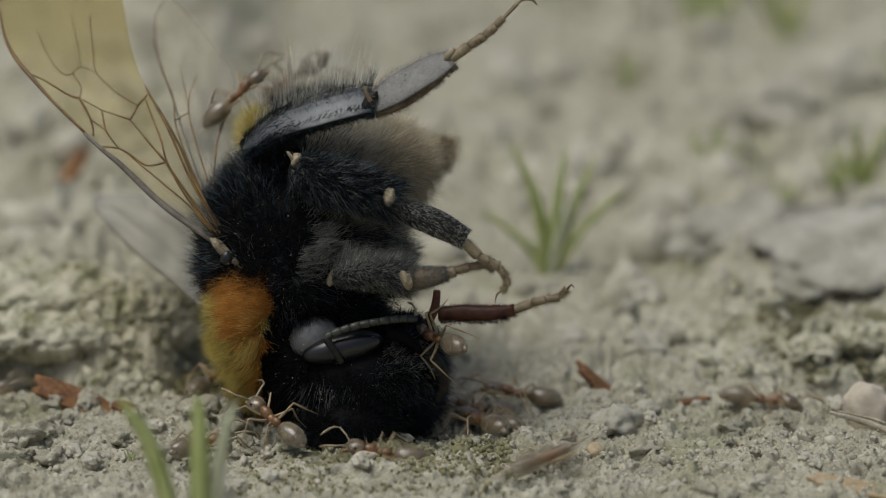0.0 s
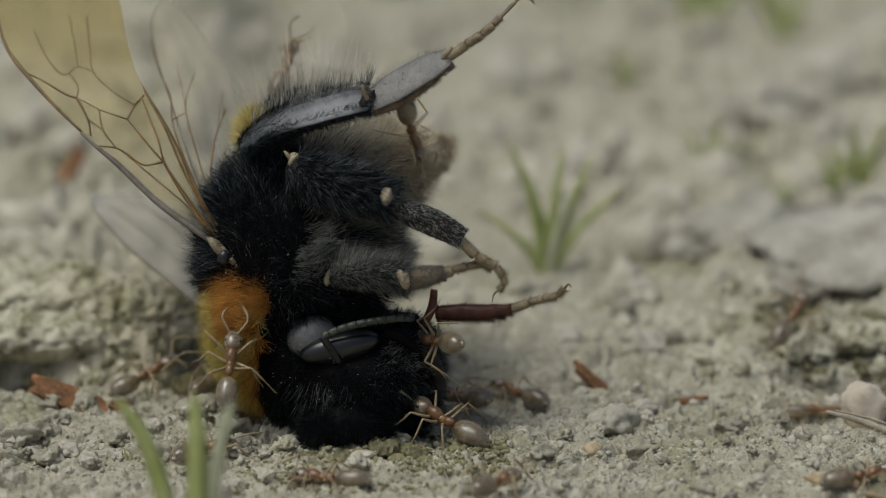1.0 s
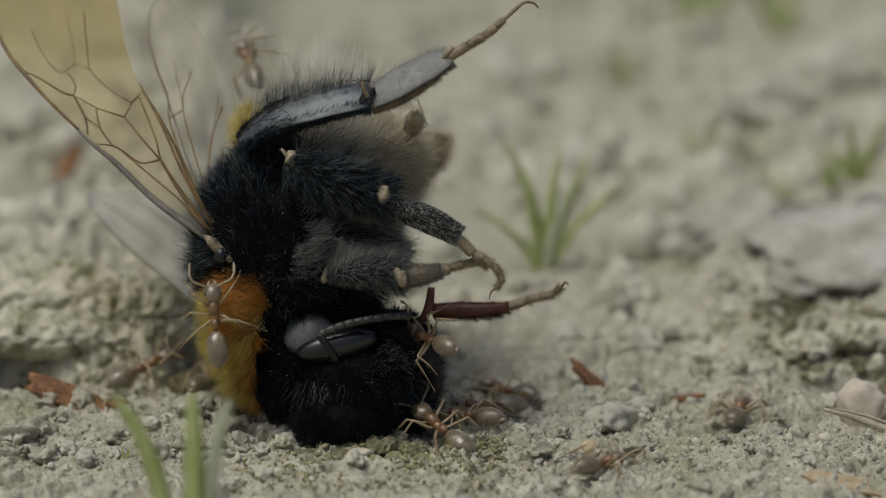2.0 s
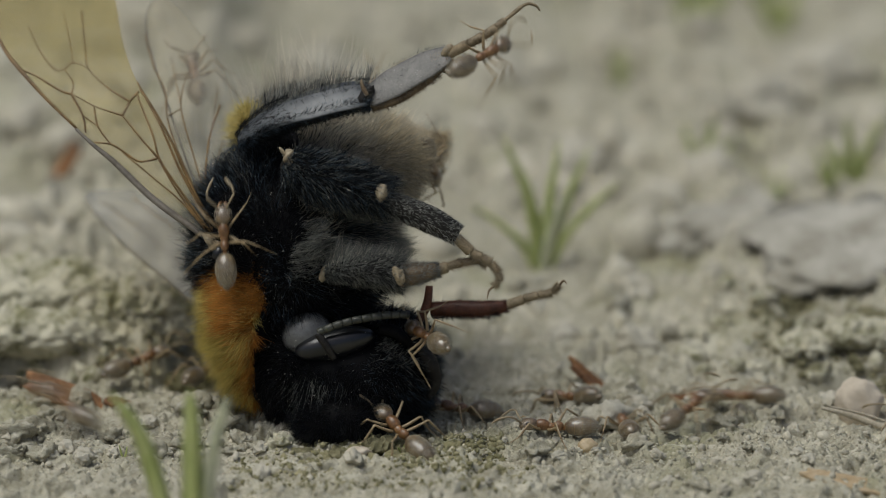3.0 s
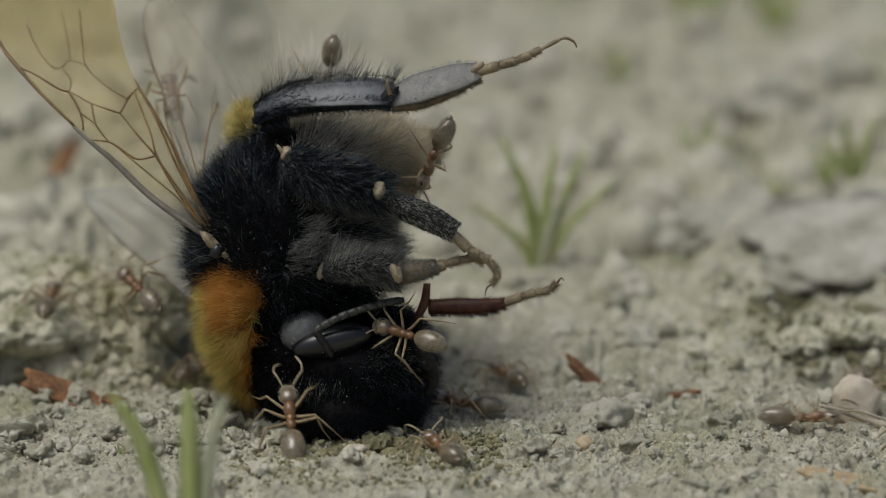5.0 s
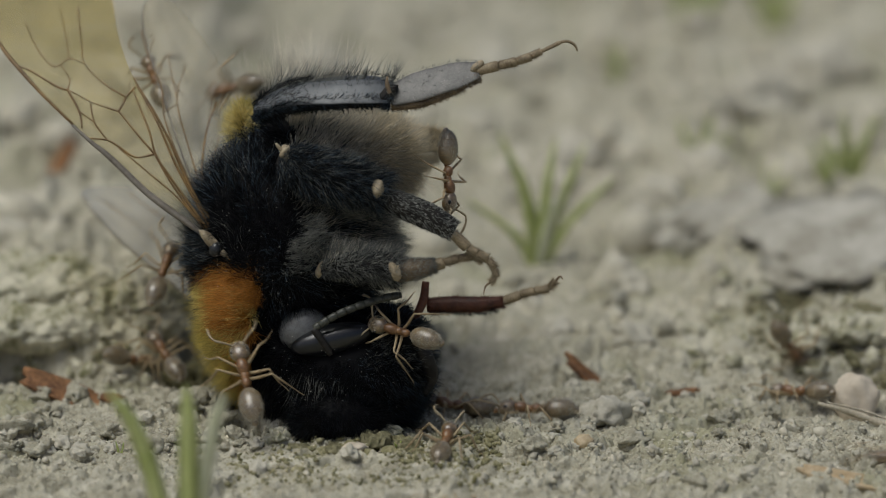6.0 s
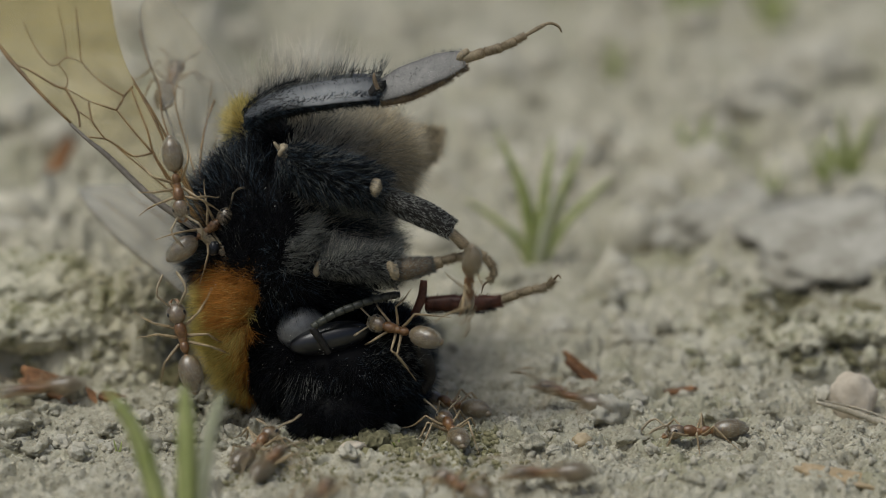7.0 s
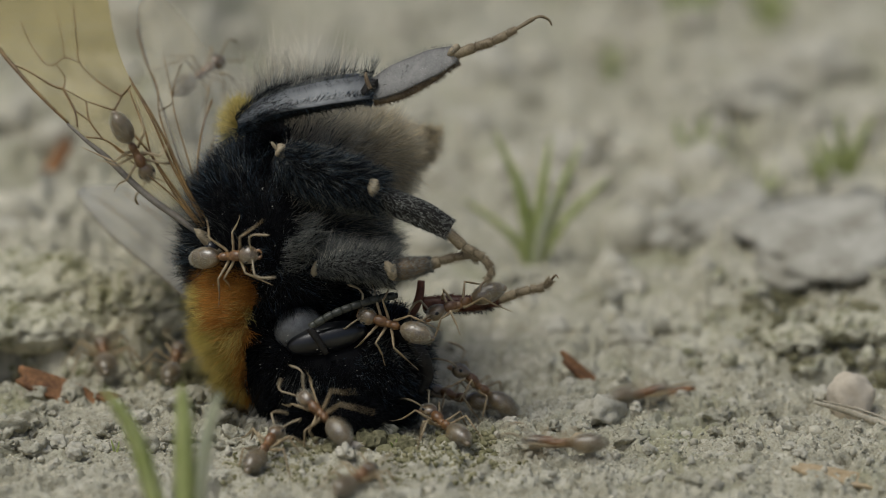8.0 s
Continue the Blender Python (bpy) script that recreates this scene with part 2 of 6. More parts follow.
def smooth_path(pts, steps=6):
    """Points of a soft curve through pts."""
    pts = [Vector(p) for p in pts]
    out = []
    for i in range(len(pts) - 1):
        p0, p1, p2, p3 = pts[max(i - 1, 0)], pts[i], pts[i + 1], pts[min(i + 2, len(pts) - 1)]
        for k in range(steps):
            t = k / steps
            out.append(0.5 * (2 * p1 + (p2 - p0) * t + (2 * p0 - 5 * p1 + 4 * p2 - p3) * t * t + (3 * p1 - p0 - 3 * p2 + p3) * t ** 3))
    return out + [pts[-1]]


def spread(values, count):
    """The values drawn out evenly over count steps."""
    return list(np.interp(np.linspace(0, 1, count), np.linspace(0, 1, len(values)), values))


def mesh_object(name, geo, material, parent=None, label="", smooth=True, at=(0, 0, 0)):
    me = bpy.data.meshes.new(name)
    me.from_pydata((np.array(geo.v, dtype=float) * MM).tolist(), [], geo.f)
    me.materials.append(material)
    if smooth:
        me.polygons.foreach_set("use_smooth", [True] * len(me.polygons))
    me.update()
    ob = new(name, me)
    ob.location = Vector(at) * MM
    if parent:
        ob.parent = parent
    if label:
        ob["label"] = label
    return ob


def part(name, geo, material, parent, label="", at=(0, 0, 0)):
    return mesh_object(name, geo, material, parent, label, True, at)


def hairs(roots, ways, lengths, width=0.018, bend=0.35, seed=1, droop=(0, 0, -0.3)):
    """Many tapered three-sided hairs; roots and ways are n x 3 arrays."""
    rnd = np.random.RandomState(seed)
    n = len(roots)
    ways = ways / np.linalg.norm(ways, axis=1)[:, None]
    side = np.cross(ways, rnd.normal(size=(n, 3)))
    side /= np.linalg.norm(side, axis=1)[:, None]
    other = np.cross(ways, side)
    lengths = np.broadcast_to(lengths, (n,))[:, None]
    curl = (rnd.normal(size=(n, 3)) * 0.5 + np.array(droop)) * bend
    rows = []
    for s, w in ((0.0, 1.0), (0.5, 0.8)):
        c = roots + lengths * (ways * s + curl * s * s)
        for k in range(3):
            a = 2 * math.pi * k / 3
            rows.append(c + (side * math.cos(a) + other * math.sin(a)) * width * w)
    rows.append(roots + lengths * (ways + curl))
    verts = np.stack(rows, 1).reshape(-1, 3)
    pattern = [(0, 1, 4, 3), (1, 2, 5, 4), (2, 0, 3, 5), (3, 4, 6), (4, 5, 6), (5, 3, 6)]
    g = Geo()
    g.v = verts.tolist()
    g.f = [tuple(i * 7 + q for q in f) for i in range(n) for f in pattern]
    return g


def skin(centre, radii, count, seed, keep=None, turn=(0, 0, 0)):
    """Random points on an ellipsoid and their normals; keep is a test on the points."""
    rnd = np.random.RandomState(seed)
    m = np.array(Euler([radians(a) for a in turn]).to_matrix())
    pts, nrm = np.zeros((0, 3)), np.zeros((0, 3))
    for _ in range(30):
        d = rnd.normal(size=(count * 2, 3))
        d /= np.linalg.norm(d, axis=1)[:, None]
        p = (d * np.array(radii)) @ m.T + np.array(centre)
        q = (d / np.array(radii)) @ m.T
        q /= np.linalg.norm(q, axis=1)[:, None]
        ok = np.ones(len(p), bool) if keep is None else keep(p, q)
        pts, nrm = np.vstack([pts, p[ok]]), np.vstack([nrm, q[ok]])
        if len(pts) >= count:
            break
    return pts[:count], nrm[:count]


def shell_hairs(pts, radii, count, length, lean, seed, width=0.014, spread_out=0.35):
    """Hairs all round a limb that runs through pts; lean tips them towards its far end."""
    rnd = np.random.RandomState(seed)
    pts, radii = np.array([tuple(p) for p in pts]), np.array(radii)
    k = rnd.uniform(0, len(pts) - 1.001, count)
    i = k.astype(int)
    f = (k - i)[:, None]
    c = pts[i] * (1 - f) + pts[i + 1] * f
    d = pts[i + 1] - pts[i]
    d /= np.linalg.norm(d, axis=1)[:, None]
    r = radii[i] * (1 - f[:, 0]) + radii[i + 1] * f[:, 0]
    e = np.cross(d, rnd.normal(size=(count, 3)))
    e /= np.linalg.norm(e, axis=1)[:, None]
    ways = e + d * lean + rnd.normal(size=(count, 3)) * spread_out
    return hairs(c + e * r[:, None] * 0.9, ways, length * rnd.uniform(0.5, 1.2, count), width, 0.25, seed)


# ---- ground ----
def lattice(ix, iy, seed):
    h = (ix.astype(np.int64) * 374761393 + iy.astype(np.int64) * 668265263 + seed * 974634777) & 0xFFFFFFFF
    h = ((h ^ (h >> 13)) * 1274126177) & 0xFFFFFFFF
    return ((h ^ (h >> 16)) & 0xFFFF) / 32767.5 - 1.0


def bumps(x, y, size, seed):
    x, y = x / size, y / size
    ix, iy = np.floor(x), np.floor(y)
    fx, fy = x - ix, y - iy
    fx, fy = fx * fx * (3 - 2 * fx), fy * fy * (3 - 2 * fy)
    a, b = lattice(ix, iy, seed), lattice(ix + 1, iy, seed)
    c, d = lattice(ix, iy + 1, seed), lattice(ix + 1, iy + 1, seed)
    return (a * (1 - fx) + b * fx) * (1 - fy) + (c * (1 - fx) + d * fx) * fy


def ease(v, a, b):
    t = np.clip((v - a) / (b - a), 0, 1)
    return t * t * (3 - 2 * t)


def pit(x, y, cx, cy, rx, ry, depth):
    return -depth * np.exp(-((x - cx) / rx) ** 2 - ((y - cy) / ry) ** 2)


def height(x, y):
    """Height of the soil, in millimetres, above the place where the bee's head rests."""
    x, y = np.asarray(x, float), np.asarray(y, float)
    wob = bumps(x, y, 2.2, 11) * 0.7 + bumps(x, y, 0.9, 12) * 0.3
    u, v = x + 0.35 * bumps(x, y, 0.5, 31) + 0.12 * bumps(x, y, 0.2, 32), y + 0.35 * bumps(x, y, 0.5, 33) + 0.12 * bumps(x, y, 0.2, 34)
    lump = (1 - np.abs(bumps(u, v, 1.3, 2))) ** 2 * 0.30 + np.abs(bumps(u, v, 0.62, 13)) * 0.18
    pores = np.minimum(0, bumps(u, v, 0.45, 14) + 0.16) * 0.5 + np.minimum(0, bumps(u, v, 0.2, 15)) * 0.16
    near = 0.30 * bumps(x, y, 3.1, 1) + lump - 0.22 + pores + 0.07 * bumps(u, v, 0.27, 3) + 0.07 * bumps(x, y, 0.12, 4) + 0.035 * bumps(x, y, 0.07, 35)
    crumb = 0.5 + 0.5 * bumps(x, y, 6.0, 5)
    z = near * (0.6 + 0.8 * crumb)
    # a raised clod behind the bee on one side, a bank with a hollow on the other
    clod = ease(-x + wob, 9.2, 10.8) * ease(y + wob, 4.4, 7.6)
    z = z + clod * (1.2 + 0.7 * bumps(x, y, 2.0, 6) + 0.55 * np.abs(bumps(x, y, 1.0, 16)) + 0.3 * bumps(x, y, 0.5, 17)) + ease(-x, 6, 12) * ease(y, 8, 18) * 0.8
    z = z + pit(x, y, -16.0, 5.3, 1.3, 1.0, 3.6) + pit(x, y, -9.2, 5.9, 1.2, 1.6, 3.2)
    bank = ease(x + wob, 9.0, 13.0) * ease(y + wob, 5.5, 12.0)
    z = z + bank * (1.1 + 0.6 * bumps(x, y, 2.3, 7) + 0.6 * np.abs(bumps(x, y, 1.1, 18))) + pit(x, y, 15.9, 4.6, 2.4, 1.1, 3.0) + pit(x, y, 9.8, 8.0, 1.5, 0.9, 0.9) + pit(x, y, 14.3, 12.6, 2.6, 2.8, 2.0) + pit(x, y, 3.0, 9.5, 1.0, 0.6, 0.8)
    z = z + ease(y, 10, 26) * (0.8 * bumps(x, y, 6.0, 8) + 0.35 * bumps(x, y, 2.6, 9) + 0.35 * np.abs(bumps(x, y, 1.4, 19)))
    far = ease(np.hypot(x, y - 25), 90, 400)
    return z * (1 - far) + pit(x, y, -2.6, -1.2, 2.2, 1.6, 0.25)


def ground_z(x, y):
    return float(height(np.array([x]), np.array([y]))[0])


def axis_lines(a, b, step, reach):
    """Grid lines: even between a and b, then ever wider out to reach."""
    mid = list(np.arange(a, b + step, step))
    grow, hi, lo = step, [mid[-1]], [mid[0]]
    while hi[-1] < reach:
        grow *= 1.28
        hi.append(hi[-1] + grow)
    grow = step
    while lo[-1] > -reach:
        grow *= 1.28
        lo.append(lo[-1] - grow)
    return np.array(lo[:0:-1] + mid + hi[1:])


def sheet(name, xs, ys, material):
    gx, gy = np.meshgrid(xs, ys)
    v = np.stack([gx, gy, height(gx, gy)], -1).reshape(-1, 3)
    nx, ny = len(xs), len(ys)
    i = (np.arange(ny - 1)[:, None] * nx + np.arange(nx - 1)[None]).ravel()
    g = Geo()
    g.v, g.f = v, np.stack([i, i + 1, i + nx + 1, i + nx], -1).tolist()
    return mesh_object(name, g, material)


def near_then_far():
    """Cross lines: finest where the bee lies, coarser behind, then out to the horizon."""
    near = axis_lines(-10.0, 4.0, 0.05, 60000)
    far = axis_lines(4.0, 32.0, 0.2, 60000)
    return np.concatenate([near[near < 4.03], far[far > 4.1]])


ground = tagged(sheet("ground", axis_lines(-17.5, 17.5, 0.058, 60000), near_then_far(), SOIL),
                "pale crumbly sandy soil with patches of green algae", "ground", kind="structure")


def grain_field(name, count, seed, x0, x1, y0, y1, small, big, material, label):
    """Loose grains strewn on the soil, as one uncountable mass."""
    rnd = np.random.RandomState(seed)
    t = (1 + 5 ** 0.5) / 2
    base = np.array([(-1, t, 0), (1, t, 0), (-1, -t, 0), (1, -t, 0), (0, -1, t), (0, 1, t), (0, -1, -t), (0, 1, -t),
                     (t, 0, -1), (t, 0, 1), (-t, 0, -1), (-t, 0, 1)]) / 1.9
    tri = [(0, 11, 5), (0, 5, 1), (0, 1, 7), (0, 7, 10), (0, 10, 11), (1, 5, 9), (5, 11, 4), (11, 10, 2), (10, 7, 6), (7, 1, 8),
           (3, 9, 4), (3, 4, 2), (3, 2, 6), (3, 6, 8), (3, 8, 9), (4, 9, 5), (2, 4, 11), (6, 2, 10), (8, 6, 7), (9, 8, 1)]
    x, y = rnd.uniform(x0, x1, count), rnd.uniform(y0, y1, count)
    thick = bumps(x, y, 3.0, 21) + 0.6 * bumps(x, y, 1.0, 22)
    ok = thick > rnd.uniform(-1.3, 0.6, count)
    x, y = x[ok], y[ok]
    n = len(x)
    r = small + (big - small) * rnd.uniform(0, 1, n) ** 3
    c = np.stack([x, y, height(x, y) + r * 0.1], -1)
    shape = base[None] * (1 + rnd.uniform(-0.4, 0.4, (n, 12, 1))) * rnd.uniform(0.7, 1.2, (n, 1, 3)) * r[:, None, None]
    g = Geo()
    g.v = (c[:, None] + shape).reshape(-1, 3)
    g.f = [tuple(i * 12 + q for q in f) for i in range(n) for f in tri]
    return tagged(mesh_object(name, g, material), label, "sand", kind="stuff")


grain_field("sand_grains", 42000, 3, -18, 18, -10.2, 7, 0.012, 0.075, GRAIN, "fine pale sand grains strewn over the soil")
grain_field("pale_grit", 1300, 9, -17, 17, -9.6, 4, 0.04, 0.24, GRIT, "rounded cream-coloured grit lying in the sand")
grain_field("coarse_sand", 3000, 5, -30, 30, 7, 78, 0.05, 0.55, GRAIN, "coarser pale grit lying on the soil farther back")
grain_field("pale_gravel", 1100, 6, -32, 32, 11, 95, 0.2, 1.3, GRIT, "rounded cream-coloured gravel strewn farther back")
# Olive-brown crumbs whose tone also carries the shade under the head.
grain_field("damp_shade_crumbs", 4600, 10, -5.6, 2.4, -6.3, -3.2, 0.02, 0.14, OLIVE_SOIL, "damp olive-brown soil crumbs below the bee's head, darkened partly for its shade")
grain_field("olive_crumbs", 5200, 13, -7.0, 3.4, -8.4, -5.4, 0.015, 0.10, OLIVE_SOIL, "fine olive-brown soil crumbs strewn before the bee")
grain_field("mossy_crumbs", 900, 7, -18, -8.6, 4.2, 13, 0.06, 0.40, MOSS_SOIL, "mossy soil crumbs heaped on the bank")
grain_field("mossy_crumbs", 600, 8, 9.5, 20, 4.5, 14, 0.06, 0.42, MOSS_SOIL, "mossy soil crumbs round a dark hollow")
grain_field("dark_crumbs", 700, 11, 12.2, 20, 5.0, 13.0, 0.06, 0.34, DAMP_SHADE_SOIL, "dark olive-brown crumbs round a hollow")
grain_field("dark_crumbs", 500, 12, -18, -8.8, 5.0, 11, 0.05, 0.26, DAMP_SHADE_SOIL, "dark olive-brown crumbs on the bank")


# ---- stones, chips and litter ----
def rest(x, y, sink=0.0, turn=(0, 0, 0)):
    return pose(x * MM, y * MM, (ground_z(x, y) - sink) * MM, *turn)


def stone(name, x, y, size, material, label, seed, turn=(0, 0, 0), rough=0.35, sink=0.2, category="stone", group=""):
    g = Geo().ball((0, 0, size[2] * 0.8), size, (0, 0, 0), 20, 30, rough, seed)
    ob = tagged(mesh_object(name, g, material), label, category, group)
    ob.matrix_basis = rest(x, y, sink, turn)
    return ob


def clod(name, x, y, size, label, seed, turn, sink, group, material=None):
    """A crumbly lump of soil: a rounded block broken by lobes, granules and pores of a real size."""
    c, off = Vector((0, 0, size[2] * 0.8)), Vector((seed * 3.7, seed * 1.3, seed * 2.1))
    g = Geo().ball(c, size, (0, 0, 0), 64, 84)
    out = []
    for p in g.v:
        d = Vector(p) - c
        n = Vector((d.x / size[0] ** 2, d.y / size[1] ** 2, d.z / size[2] ** 2)).normalized()
        q = Vector(p) + off
        lobes = noise.noise(q * 0.8) * 0.34 + (0.30 - abs(noise.noise(q * 1.7))) * 0.30
        grit = (0.25 - abs(noise.noise(q * 3.6))) * 0.34 + min(0, noise.noise(q * 3.1 + off) + 0.10) * 0.8
        out.append(tuple(Vector(p) + n * (lobes * min(1, size[2] * 1.6) + grit * min(1, size[2] * 2.5))))
    g.v = out
    ob = tagged(mesh_object(name, g, material or MOSS_SOIL), label, "soil clod", group)
    ob.matrix_basis = rest(x, y, sink, turn)
    return ob


def litter():
    slab = stone("stone_slab", 16.4, 16.6, (3.9, 3.5, 0.46), SLAB, "broad pale flat stone lying over a dark gap", 14, (11, -10, 14), 0.55, 0.0)
    slab.location.z = 1.15 * MM
    # Dark lumps added in the hollows; their colour stands in for shade.
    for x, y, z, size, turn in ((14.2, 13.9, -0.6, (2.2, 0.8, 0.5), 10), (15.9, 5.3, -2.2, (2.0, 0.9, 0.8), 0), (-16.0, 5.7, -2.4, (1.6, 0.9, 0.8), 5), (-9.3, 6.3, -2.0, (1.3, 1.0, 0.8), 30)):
        hole = clod("soil_clod", x, y, size, "added dark soil lump that stands in for a hollow's shade", 40 + int(abs(x)), (0, 0, turn), 0.0, "dark soil in hollows", DAMP_SHADE_SOIL)
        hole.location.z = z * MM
    stone("stone_slab", 12.0, 21.8, (2.6, 1.7, 0.6), SLAB, "flat pale stone half buried in the bank", 17, (4, -12, 30), 0.5, 0.35)
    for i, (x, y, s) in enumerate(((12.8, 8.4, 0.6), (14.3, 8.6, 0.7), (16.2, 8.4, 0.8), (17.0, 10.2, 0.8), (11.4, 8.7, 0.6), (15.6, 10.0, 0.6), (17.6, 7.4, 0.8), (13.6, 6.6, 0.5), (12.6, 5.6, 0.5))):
        clod("soil_clod", x, y, (s * 1.0, s * 0.8, s * 0.6), "mossy crumb of soil beside a dark hollow", 50 + i, (0, 0, i * 50), 0.6, "mossy soil clods", DAMP_SHADE_SOIL if i % 2 else MOSS_SOIL)
    for x, y, z, size, turn, seed, label in ((-15.4, 6.4, 0.50, (3.9, 1.35, 0.80), (3, 2, 3), 71, "block of pale mossy soil beside a dark hole"),
                                             (-16.2, 9.6, 1.15, (4.2, 2.2, 1.0), (4, -2, -4), 74, "cracked block of mossy soil set back in the bank"),
                                             (-10.9, 8.0, 0.45, (1.8, 1.5, 1.30), (0, 10, 20), 73, "porous mound of mossy soil behind the bee"),
                                             (-12.6, 7.4, 0.75, (1.1, 1.0, 0.8), (0, 0, 60), 75, "rounded pale soil block between larger ones"),
                                             (13.9, 6.9, 0.05, (1.1, 0.9, 0.45), (3, -3, -6), 72, "crust of mossy soil beside a dark hollow"),
                                             (16.6, 7.3, 0.30, (1.7, 1.0, 0.50), (6, 5, 14), 78, "broken crust of mossy soil over a dark hollow")):
        ob = clod("soil_block", x, y, size, label, seed, turn, 0.0, "", MOSS_SOIL)
        ob.location.z = z * MM
    # Mossy crumbs, partly coloured darker for shade below the head.
    for i, (x, y, s) in enumerate(((-3.3, -4.9, 0.34), (-2.3, -5.2, 0.42), (-1.5, -4.7, 0.36), (-0.8, -4.2, 0.4), (-2.9, -4.5, 0.3), (-0.2, -3.6, 0.34),
                                   (-2.0, -4.1, 0.5), (-1.1, -3.6, 0.5), (-3.9, -4.6, 0.36), (-4.6, -4.7, 0.34), (-0.4, -4.9, 0.34), (0.6, -4.2, 0.34), (-3.4, -4.2, 0.4))):
        clod("soil_clod", x, y, (s * 1.3, s, s * 0.5), "damp mossy crumb of soil, darkened partly for shade under the bee's head", 90 + i, (0, 0, i * 40), 0.18, "damp soil crumbs", DAMP_SHADE_SOIL if i % 3 == 0 else OLIVE_SOIL)
    clod("soil_clod", -5.35, -4.0, (0.55, 0.45, 0.42), "porous brown soil clod beside the bee's head", 76, (0, 0, 30), 0.05, "")
    rnd = random.Random(21)
    crumb = None
    for i in range(46):
        x, y = (rnd.uniform(-15.5, -5.5), rnd.uniform(-4.6, 1.6)) if i < 26 else (rnd.uniform(-1, 15), rnd.uniform(-8.5, 0.5))
        s = rnd.uniform(0.22, 0.62) * (1.0 if i < 26 else 0.75)
        if i < 4:
            crumb = [] if i == 0 else crumb
            crumb.append(stone("soil_crumb", x, y, (1, 0.85, 0.7), SOIL, "porous crumb of pale soil on the ground", 80 + i, (0, 0, 0), 0.9, 0.1, "soil crumb", "soil crumbs"))
        ob = crumb[i] if i < 4 else copy_thing(crumb[i % 4], Matrix())
        ob.matrix_basis = rest(x, y, s * 0.3, (rnd.uniform(-20, 20), rnd.uniform(-20, 20), rnd.uniform(0, 360))) @ Matrix.Diagonal((s, s, s, 1))
    stone("pebble", 15.55, 0.5, (0.85, 0.7, 1.0), PINK_STONE, "rounded pinkish pebble beside a dry stalk", 9, (0, -14, 0), 0.28, 0.2, "pebble")
    stone("pebble", 5.35, -3.6, (0.34, 0.28, 0.30), AMBER_STONE, "small amber quartz pebble near the bee's head", 12, (0, 0, 30), 0.25, 0.1, "pebble")
    stone("stone_flake", -1.7, -3.2, (0.66, 0.22, 0.36), MOSS_SOIL, "thin grey-green stone flake leaning under the bee's jaws", 15, (-20, 8, 10), 0.3, 0.1, "stone flake")
    stone("pebble", -2.7, -4.9, (0.50, 0.40, 0.20), PINK_STONE, "flat beige pebble below the bee's head", 16, (-14, 0, 20), 0.35, 0.08, "pebble")
    # loose pebbles of several sizes
    rnd = random.Random(8)
    kinds = [stone("pebble", 40 + i, 60, (1, 0.8, 0.7), STONE, "rounded pale pebble on the soil", 30 + i, (0, 0, 0), 0.6, 0.1,
                   "pebble", "pebbles on the soil") for i in range(4)]
    spots = [(-14.5, -3.0, 0.36), (-14.0, -2.0, 0.24), (-13.0, -3.7, 0.40), (-12.2, -4.9, 0.36), (-15.1, -2.5, 0.28), (-7.8, -3.0, 0.40), (-5.3, -2.9, 0.40),
             (6.2, -0.8, 0.85), (10.3, -4.9, 0.40), (10.8, -7.5, 0.34), (12.6, -5.0, 0.32), (8.0, -7.1, 0.28), (-5.9, -6.8, 0.36), (-2.8, -5.9, 0.36),
             (4.3, -3.1, 0.36), (-0.5, -6.8, 0.30), (14.4, 1.5, 0.44), (7.4, 0.9, 0.5), (2.6, 9.5, 1.0), (4.9, 9.2, 0.8), (7.5, 8.0, 0.8),
             (4.0, 14.0, 1.0), (8.0, 15.5, 1.1), (9.8, 25.0, 1.3), (6.6, 33.0, 1.5), (-15.7, 10.5, 0.9), (-12.4, 9.0, 0.7), (-17.0, 17.0, 1.1), (12.0, 30.0, 1.6),
             (15.0, 38.0, 1.8), (3.0, 50.0, 2.0), (19.0, 48.0, 2.2), (-6.0, 52.0, 1.9), (-15.0, 40.0, 1.7)]
    spots += [(rnd.uniform(-15.5, -4.8), rnd.uniform(-5.2, 0.4), rnd.uniform(0.14, 0.34)) for _ in range(30)]
    spots += [(rnd.uniform(-0.8, 15.5), rnd.uniform(-8.8, 3.0), rnd.uniform(0.12, 0.30)) for _ in range(34)]
    for i, (x, y, s) in enumerate(spots):
        src = kinds[i % 4]
        ob = src if i < 4 else copy_thing(src, Matrix())
        m = rest(x, y, s * (0.2 if y < 3 else 0.5), (rnd.uniform(-15, 15), rnd.uniform(-15, 15), rnd.uniform(0, 360)))
        ob.matrix_basis = m @ Matrix.Diagonal((s, s, s * rnd.uniform(0.8, 1.1), 1))
    chip("bark_chip", -13.45, 1.5, 1.5, 0.5, (30, 20, -6), "curled reddish-brown bark chip on the soil", 3)
    chip("bark_chip", -11.6, 1.0, 0.45, 0.25, (10, 14, 0), "small reddish-brown bark flake", 4)
    chip("bark_chip", 5.9, 3.2, 1.35, 0.34, (10, 40, -10), "reddish-brown bark sliver lying on the sand", 5)
    chip("leaf_flake", 14.2, -7.6, 1.6, 0.30, (24, 9, -10), "curled tan flake of dry leaf on the sand", 6, LEAF, "dry leaf")
    chip("bark_chip", 9.0, 2.6, 0.85, 0.14, (0, -6, 10), "thin brown bark strip on the sand", 7)
    chip("bark_chip", -15.7, 25.6, 1.2, 0.9, (0, -60, 10), "dark brown piece of bark standing in the soil", 8)
    g = Geo().tube(smooth_path([(-1.6, 0, 0.42), (-0.5, 0.1, 0.30), (0.8, 0.0, 0.12), (2.2, -0.2, 0.06)]), spread([0.06, 0.12, 0.13, 0.09], 19), 8, 0.7)
